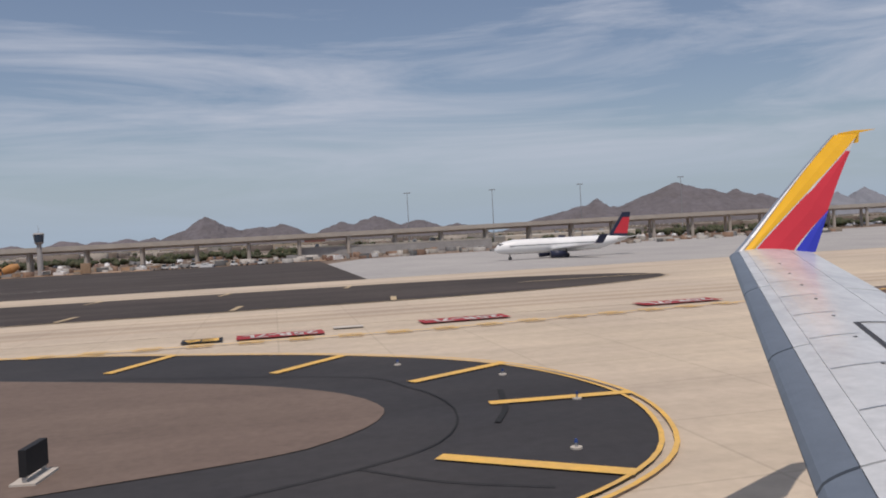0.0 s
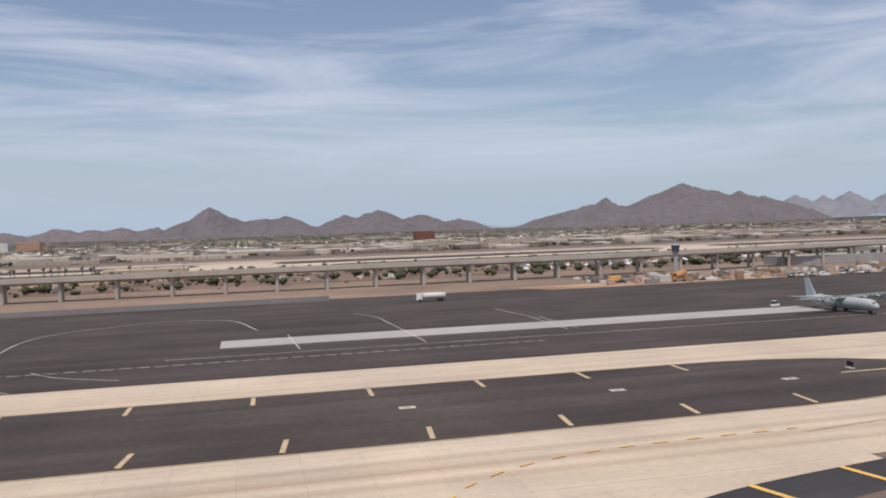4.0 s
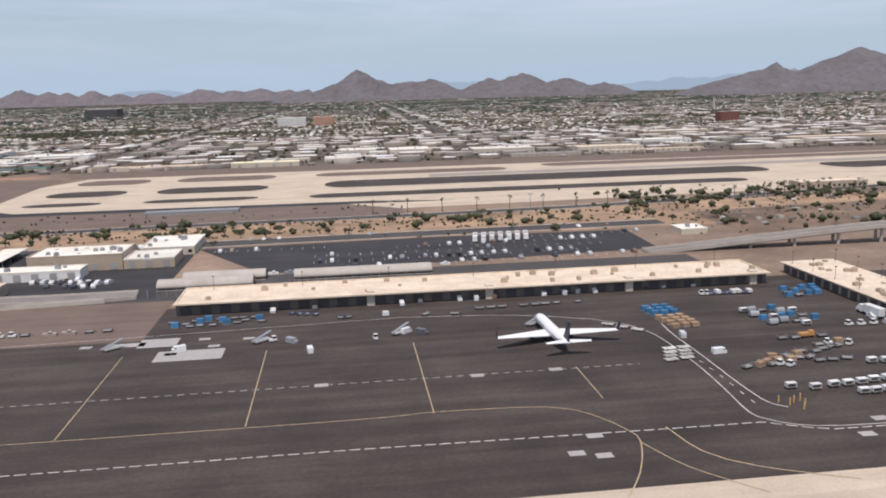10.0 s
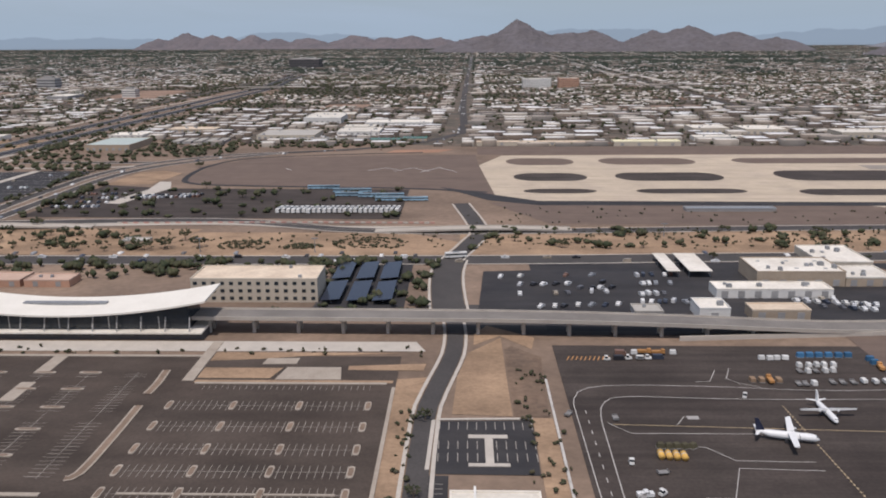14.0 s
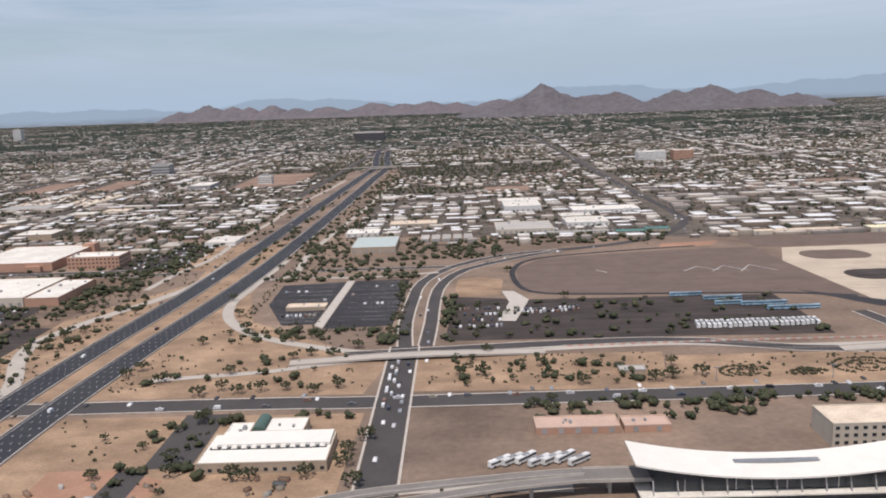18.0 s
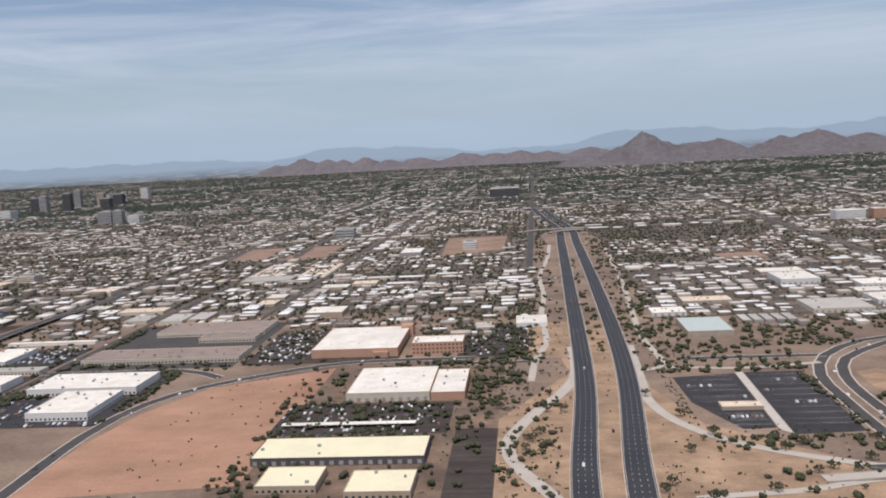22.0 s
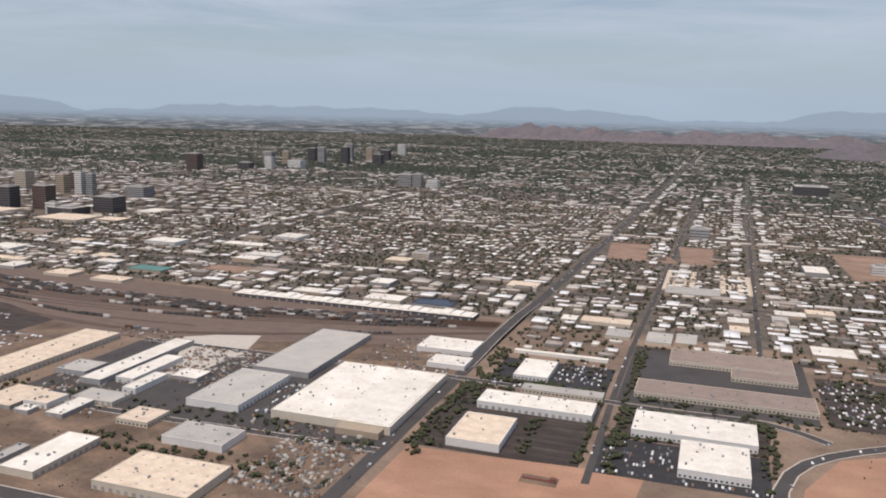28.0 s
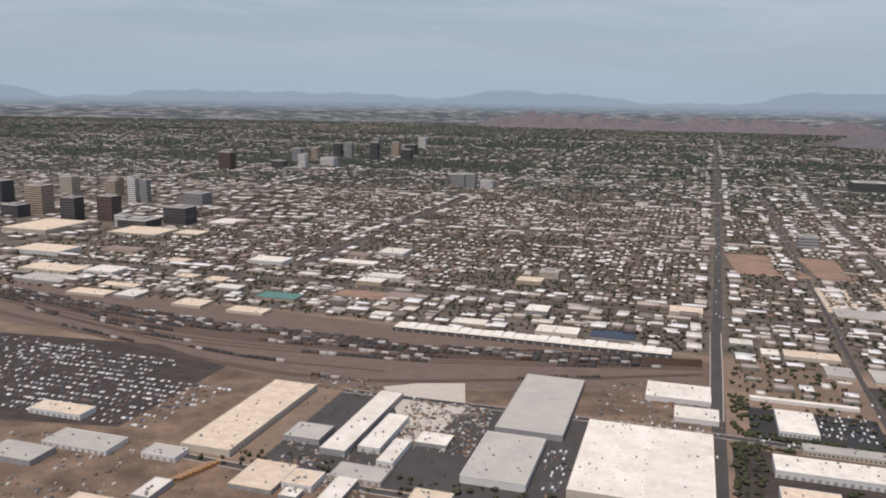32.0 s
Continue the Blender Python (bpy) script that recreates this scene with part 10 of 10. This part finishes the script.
# trees on verges, in car parks and between stores
sx, sy = [], []
for x0, x1, y0, y1, n in ((-764, -742, 470, 930, 150), (-708, -684, 430, 930, 150), (-727, -721, 640, 950, 40), (-830, -778, 384, 404, 40), (-716, -650, 222, 262, 16), (-776, -752, 222, 350, 60), (-712, -698, 366, 520, 70), (-698, -684, 500, 860, 110), (-776, -756, 350, 640, 150), (-730, -722, 380, 640, 60), (-706, -640, 272, 286, 50), (-706, -640, 366, 376, 40), (-628, -500, 266, 318, 70), (-648, -644, 265, 370, 40), (-630, -624, 265, 330, 36), (-870, -780, 226, 412, 330),
                          (-826, -760, 400, 480, 220), (-790, -770, 326, 392, 80), (-868, -806, 288, 296, 40), (-866, -796, 310, 334, 50), (-915, -880, 398, 480, 80), (-1012, -915, 384, 412, 130), (-1014, -1004, 312, 500, 70), (-1094, -1078, 300, 470, 130), (-1108, -1102, 300, 470, 40), (-60, 240, 250, 278, 300), (-250, -60, 252, 285, 130), (-240, 240, 196, 214, 110), (-1092, -1016, 393, 398, 100), (-1020, -1015.5, 312, 396, 80), (-1009, -1003, 312, 396, 80), (-1092, -1087, 312, 396, 60), (-1046, -1041, 318, 362, 26), (-1006, -944, 352, 355.5, 40), (-1006, -930, 386, 395, 110), (-945, -937, 312, 392, 80), (-1010, -1004, 410, 505, 60), (-1092, -1020, 406, 411, 60), (-1100, -1016, 404, 470, 110), (-1345, -1104, 296, 316, 120), (-1230, -1100, 258, 275, 90), (-478, -252, 214, 250, 120), (-250, 240, 205, 275, 260), (-640, -570, 222, 250, 46), (-606, -545, 196, 213, 60), (-700, -640, 380, 480, 170), (-640, -500, 440, 470, 160), (-640, -600, 408, 446, 70), (-520, -486, 168, 212, 40), (-700, -650, 168, 208, 60), (-560, -485, 205, 212, 40)):
    sx.append(rng.uniform(x0, x1, n)), sy.append(rng.uniform(y0, y1, n))
x, y = np.concatenate(sx), np.concatenate(sy)
keep = np.ones(len(x), bool)
for x0, x1, y0, y1 in BLOCKS + [(-685, -650, 176, 194), (-541, -511, 177, 190), (-606, -572, 188, 197)]:
    keep &= ~((x > x0) & (x < x1) & (y > y0) & (y < y1))
for pts, w in LINES:
    for (ax, ay), (bx, by) in zip(pts, pts[1:]):
        dx, dy = bx - ax, by - ay
        t = np.clip(((x - ax) * dx + (y - ay) * dy) / (dx * dx + dy * dy), 0, 1)
        keep &= np.hypot(x - ax - t * dx, y - ay - t * dy) > min(w, 6)
x, y = x[keep], y[keep]
clumps("verge_trees", np.stack([x, y, rng.uniform(0.5, 1.35, len(x)) * np.where(rng.random(len(x)) < 0.18, 1.55, 1.0), rng.uniform(0.9, 2.2, len(x))], 1), M_LEAF, "dusty green trees on verges and in car parks", "trees", 9, 21)
# desert shrubs on the verges
sx, sy = [], []
for x0, x1, y0, y1, n in ((-478, -252, 214, 250, 620), (-252, -110, 208, 262, 260), (-478, -320, 258, 282, 60), (-776, -752, 222, 300, 120), (-716, -650, 222, 300, 90), (-756, -716, 300, 480, 160), (-566, -484, 219, 245, 90), (-640, -566, 222, 250, 120), (-470, -464, 98, 140, 40), (-770, -650, 150, 206, 90),
                          (-712, -690, 370, 700, 160), (-775, -757, 300, 640, 160), (-743.6, -742.4, 180, 262, 150), (-706, -702, 296, 366, 60), (-646, -643, 290, 366, 60), (-690, -646, 283, 286, 60), (-726, -716, 226, 262, 40), (-262, 240, 196, 300, 420), (-1345, -1100, 200, 402, 260), (-910, -790, 230, 410, 200), (-606, -486, 146, 150, 50), (-489, -486, 84, 124, 30)):
    sx.append(rng.uniform(x0, x1, n)), sy.append(rng.uniform(y0, y1, n))
for cx, cy, big in ((-541.7, 229, 7.0), (-506, 231, 9.5), (-524, 226.5, 5.0)):
    for r in (1.0, 0.62, 0.3):
        a = np.arange(0.3, 5.9, 0.09 / r)
        sx.append(cx + big * r * np.cos(a)), sy.append(cy + 0.75 * big * r * np.sin(a))
x, y = np.concatenate(sx), np.concatenate(sy)
keep = np.ones(len(x), bool)
for x0, x1, y0, y1 in BLOCKS:
    keep &= ~((x > x0) & (x < x1) & (y > y0) & (y < y1))
for pts, w in LINES:
    for (ax, ay), (bx, by) in zip(pts, pts[1:]):
        dx, dy = bx - ax, by - ay
        t = np.clip(((x - ax) * dx + (y - ay) * dy) / (dx * dx + dy * dy), 0, 1)
        keep &= np.hypot(x - ax - t * dx, y - ay - t * dy) > min(w, 6)
x, y = x[keep], y[keep]
clumps("desert_shrubs", np.stack([x, y, rng.uniform(0.25, 0.75, len(x)), rng.uniform(0.3, 0.9, len(x))], 1), M_SHRUB, "small grey-green desert shrubs on sandy verges", "shrubs", 2, 9)
# rows of parked cars seen from far off
px, py = [], []
for j in range(15):
    for i in range(95):
        if rng.random() < 0.5:
            px.append(-1480 + 1.15 * i + 1.3 * j - 60 * (j > 9)), py.append(322 + 6.6 * j + 0.3 * rng.standard_normal())
for x0, x1, y0, y1, n in ((-1660, -1480, 330, 425, 500), (-912, -880, 408, 478, 150), (-1010, -944, 313, 318, 28), (-1010, -980, 322, 350, 60), (-1080, -1022, 402, 412, 40), (-1048, -1022, 420, 458, 70), (-795, -760, 410, 470, 90), (-865, -798, 292, 332, 130), (-1140, -1104, 402, 414, 30), (-1176, -1164, 320, 366, 40), (-600, -520, 480, 500, 60), (-60, 230, 218, 246, 260)):
    cols, rows_ = np.arange(x0 + 0.8, x1, 1.25), np.arange(y0 + 1.2, y1, 5.4)
    spots = [(q, r + e) for r in rows_ for e in (0.0, 2.3) if r + e < y1 for q in cols]
    for k in rng.choice(len(spots), min(n, int(len(spots) * 0.8)), replace=False):
        px.append(spots[k][0] + 0.06 * rng.standard_normal()), py.append(spots[k][1] + 0.1 * rng.standard_normal())
for pts, w in LINES[:9]:
    for (ax, ay), (bx, by) in zip(pts, pts[1:]):
        for k in range(int(math.hypot(bx - ax, by - ay) / 16)):
            q = rng.random()
            px.append(ax + (bx - ax) * q + rng.choice((-1.4, 1.4)) * (abs(by - ay) > abs(bx - ax)))
            py.append(ay + (by - ay) * q + rng.choice((-1.4, 1.4)) * (abs(by - ay) <= abs(bx - ax)))
px = np.concatenate([np.atleast_1d(p) for p in px])
py = np.concatenate([np.atleast_1d(p) for p in py])
n = len(px)
houses("far_parked_cars", np.stack([px, py, np.full(n, 0.95), np.full(n, 2.1), np.full(n, 0.45), rng.normal(0, 0.05, n)], 1), [M_CARS, M_CARS], "many parked cars in large lots", "cars", 0.55)
# yard clutter: pallets, scrap, stacked goods
sx, sy = [], []
for x0, x1, y0, y1, n in ((-1258, -1210, 340, 402, 420), (-1142, -1104, 250, 300, 320), (-1300, -1240, 286, 330, 160), (-1440, -1345, 230, 300, 160), (-1176, -1104, 296, 314, 60), (-1160, -1104, 400, 470, 140), (-60, 120, 150, 176, 260), (-250, 220, 205, 272, 260), (-1330, -1280, 400, 425, 60), (-720, -660, 132, 170, 40)):
    sx.append(rng.uniform(x0, x1, n)), sy.append(rng.uniform(y0, y1, n))
x, y = np.concatenate(sx), np.concatenate(sy)
n = len(x)
flats("yard_clutter", np.stack([x, y, rng.uniform(0.6, 2.8, n), rng.uniform(0.5, 1.6, n), rng.uniform(0.3, 1.1, n), rng.uniform(0, 3.1, n)], 1), [M_GOODS, M_GOODS], "stacked goods, scrap and containers in the yards", "yard goods")

# ---- single trees ----
def tree(seed, height, spread):
    r = random.Random(seed)
    ob = thing("tree", (0, 0, -52), "dusty green desert tree with an open crown", "tree", "desert trees")
    t = Mesh().tube((0, 0, 0), (0.05, 0.02, height * 0.4), 0.11, 0.08, 6)
    for i in range(5):
        a = i * 1.26 + r.uniform(-0.3, 0.3)
        t.tube((0.05, 0.02, height * 0.36), (math.cos(a) * spread * 0.55, math.sin(a) * spread * 0.55, height * r.uniform(0.6, 0.8)), 0.06, 0.02, 5)
    part("trunk", t, M_BARK, ob)
    c = Mesh()
    for i in range(46):
        a, q = r.uniform(0, 6.28), spread * math.sqrt(r.random())
        z = height * (0.66 + 0.36 * r.uniform(-0.6, 1) * math.sqrt(max(0.05, 1 - (q / spread) ** 2)))
        p = Vector((math.cos(a) * q, math.sin(a) * q, z))
        s = spread * r.uniform(0.14, 0.26)
        k = len(c.v)
        for dx, dy, dz in ((1, 0, 0), (-0.5, 0.87, 0), (-0.5, -0.87, 0), (0, 0, 0.9), (0, 0, -0.8)):
            c.v.append((p.x + s * dx * r.uniform(0.7, 1.3), p.y + s * dy * r.uniform(0.7, 1.3), p.z + s * dz * r.uniform(0.7, 1.2)))
        c.f += [(k, k + 1, k + 3), (k + 1, k + 2, k + 3), (k + 2, k, k + 3), (k + 1, k, k + 4), (k + 2, k + 1, k + 4), (k, k + 2, k + 4)]
    part("crown", c, M_LEAF, ob)
    return ob


def palm(seed):
    r = random.Random(seed)
    ob = thing("palm_tree", (0, 0, -56), "tall thin fan palm with ragged crown", "palm tree", "palms")
    part("trunk", Mesh().tube((0, 0, 0), (0.1, 0, 4.2), 0.14, 0.09, 6), M_BARK, ob)
    c = Mesh()
    for i in range(18):
        a, up = i * 2.4, r.uniform(-0.6, 0.8)
        d = Vector((math.cos(a) * math.cos(up), math.sin(a) * math.cos(up), math.sin(up)))
        s = Vector((-math.sin(a), math.cos(a), 0)) * 0.16
        b, m_, e = Vector((0.1, 0, 4.2)), Vector((0.1, 0, 4.2)) + d * 0.6, Vector((0.1, 0, 4.1)) + d * 1.05 - Vector((0, 0, 0.25))
        c.quad(b, m_ - s, e, m_ + s)
    part("crown", c, M_LEAF, ob)
    return ob


BIG = [tree(11, 3.2, 2.3), tree(12, 2.8, 2.0), tree(13, 3.4, 1.9)]
TREES = [tree(1, 1.9, 1.2), tree(2, 2.5, 1.6), tree(3, 1.5, 1.0), tree(4, 2.1, 1.3)]
PALM = palm(1)
spots = []
for x0, x1, y0, y1, n in ((-478, -255, 214, 250, 46), (-255, -110, 215, 262, 26), (-640, -570, 222, 248, 16), (-712, -652, 222, 258, 6), (-776, -756, 222, 330, 14), (-624, -502, 268, 316, 30), (-712, -640, 276, 286, 16), (-860, -790, 286, 334, 34), (-870, -790, 226, 262, 22), (-775, -750, 330, 470, 22),
                          (-712, -690, 372, 470, 18), (-1010, -944, 384, 408, 26), (-1090, -1076, 300, 400, 16), (-1012, -1004, 318, 400, 10), (-560, -545, 200, 212, 6), (-606, -572, 196, 211, 12), (-520, -508, 190, 212, 6), (-716, -650, 160, 206, 18), (-1190, -1144, 262, 270, 10), (-1210, -1174, 304, 312, 8), (-790, -770, 330, 400, 16), (-486, -484, 90, 122, 5), (-1000, -946, 340, 354, 10), (-1160, -1104, 300, 312, 8)):
    for _ in range(int(n * 0.5)):
        spots.append((rnd.uniform(x0, x1), rnd.uniform(y0, y1)))
for x, y in spots:
    if not any(a < x < b and c < y < d for a, b, c, d in BLOCKS) and not any(abs(x + 641) < 6 and y < 260 for _ in (0,)):
        put(rnd.choice(TREES), x, y, rnd.uniform(0, 360), 0.03)
for x, y in ((-710.6, 272.3), (-724.2, 240.6), (-721.3, 245.7), (-711.2, 234.3), (-692.5, 240.3), (-696.3, 221.9), (-690.9, 226.1), (-685.6, 223.1), (-679.3, 224.5), (-664, 222.3), (-657.4, 225.8), (-663.1, 253.7), (-670.4, 256.4), (-656.2, 263.3), (-775.9, 322.3), (-760.2, 292.7), (-763.4, 284.2), (-779.9, 311.1),
             (-669, 169.6), (-673, 169.8), (-656.8, 169.7), (-687, 171.6), (-689.2, 203.5), (-645.5, 189.4), (-649.3, 175.6), (-645.8, 165.6), (-679.9, 272.4), (-699.7, 288.4), (-649, 182), (-689.3, 179.1), (-689, 201.8), (-707.3, 308.3), (-716.5, 334), (-750.5, 316.3), (-757.1, 317.1), (-622.8, 232.8), (-616.3, 233), (-614.2, 254.2), (-588.5, 223), (-560.8, 236), (-568.3, 224), (-563.2, 226), (-554.2, 227.5), (-598.6, 239.5), (-642.6, 419.9), (-625.2, 416.9), (-580.9, 322), (-600.2, 374.5)):
    put(rnd.choice(BIG), x, y, rnd.uniform(0, 360), 0.03)
for i in range(16):
    put(PALM, -330 + 11 * i, 258 + rnd.uniform(-2, 2), rnd.uniform(0, 360), 0.03)
for i in range(9):
    put(PALM, -205 + 3.6 * i, 262 + rnd.uniform(-4, 6), rnd.uniform(0, 360), 0.03)
for i in range(14):
    put(rnd.choice([CAR, CAR, VAN, PICKUP]), -736 + rnd.choice((-2, 0, 2)), 180 + 40 * i + rnd.uniform(-12, 12), 88, 0.2) if i % 2 else put(rnd.choice([CAR, VAN]), -747 + rnd.choice((-2, 0, 2)), 190 + 36 * i, 268, 0.2)
for i in range(26):
    put(rnd.choice([CAR, CAR, VAN, PICKUP]), -700 + 11.5 * i + rnd.uniform(-4, 4), 214 + rnd.choice((-2, 1.8)), rnd.choice((0, 180)), 0.15)
for i in range(20):
    put(rnd.choice([CAR, CAR, VAN]), -641 + rnd.choice((-2.4, -0.8, 0.8, 2.4)), 206 + 2.1 * i, 90, 0.15)

# the kit's originals have no place of their own
for ob in (CAR, VAN, PICKUP, CART_WHITE, CART_BLUE, CART_GREY, DOLLY_WHITE, CONTAINER_BLUE, CONTAINER_GREY, CONTAINER_TAN, DOME, TUG, LOADER, DIGGER, PALM, *TREES, *BIG):
    for o in (*ob.children_recursive, ob):
        bpy.data.objects.remove(o)
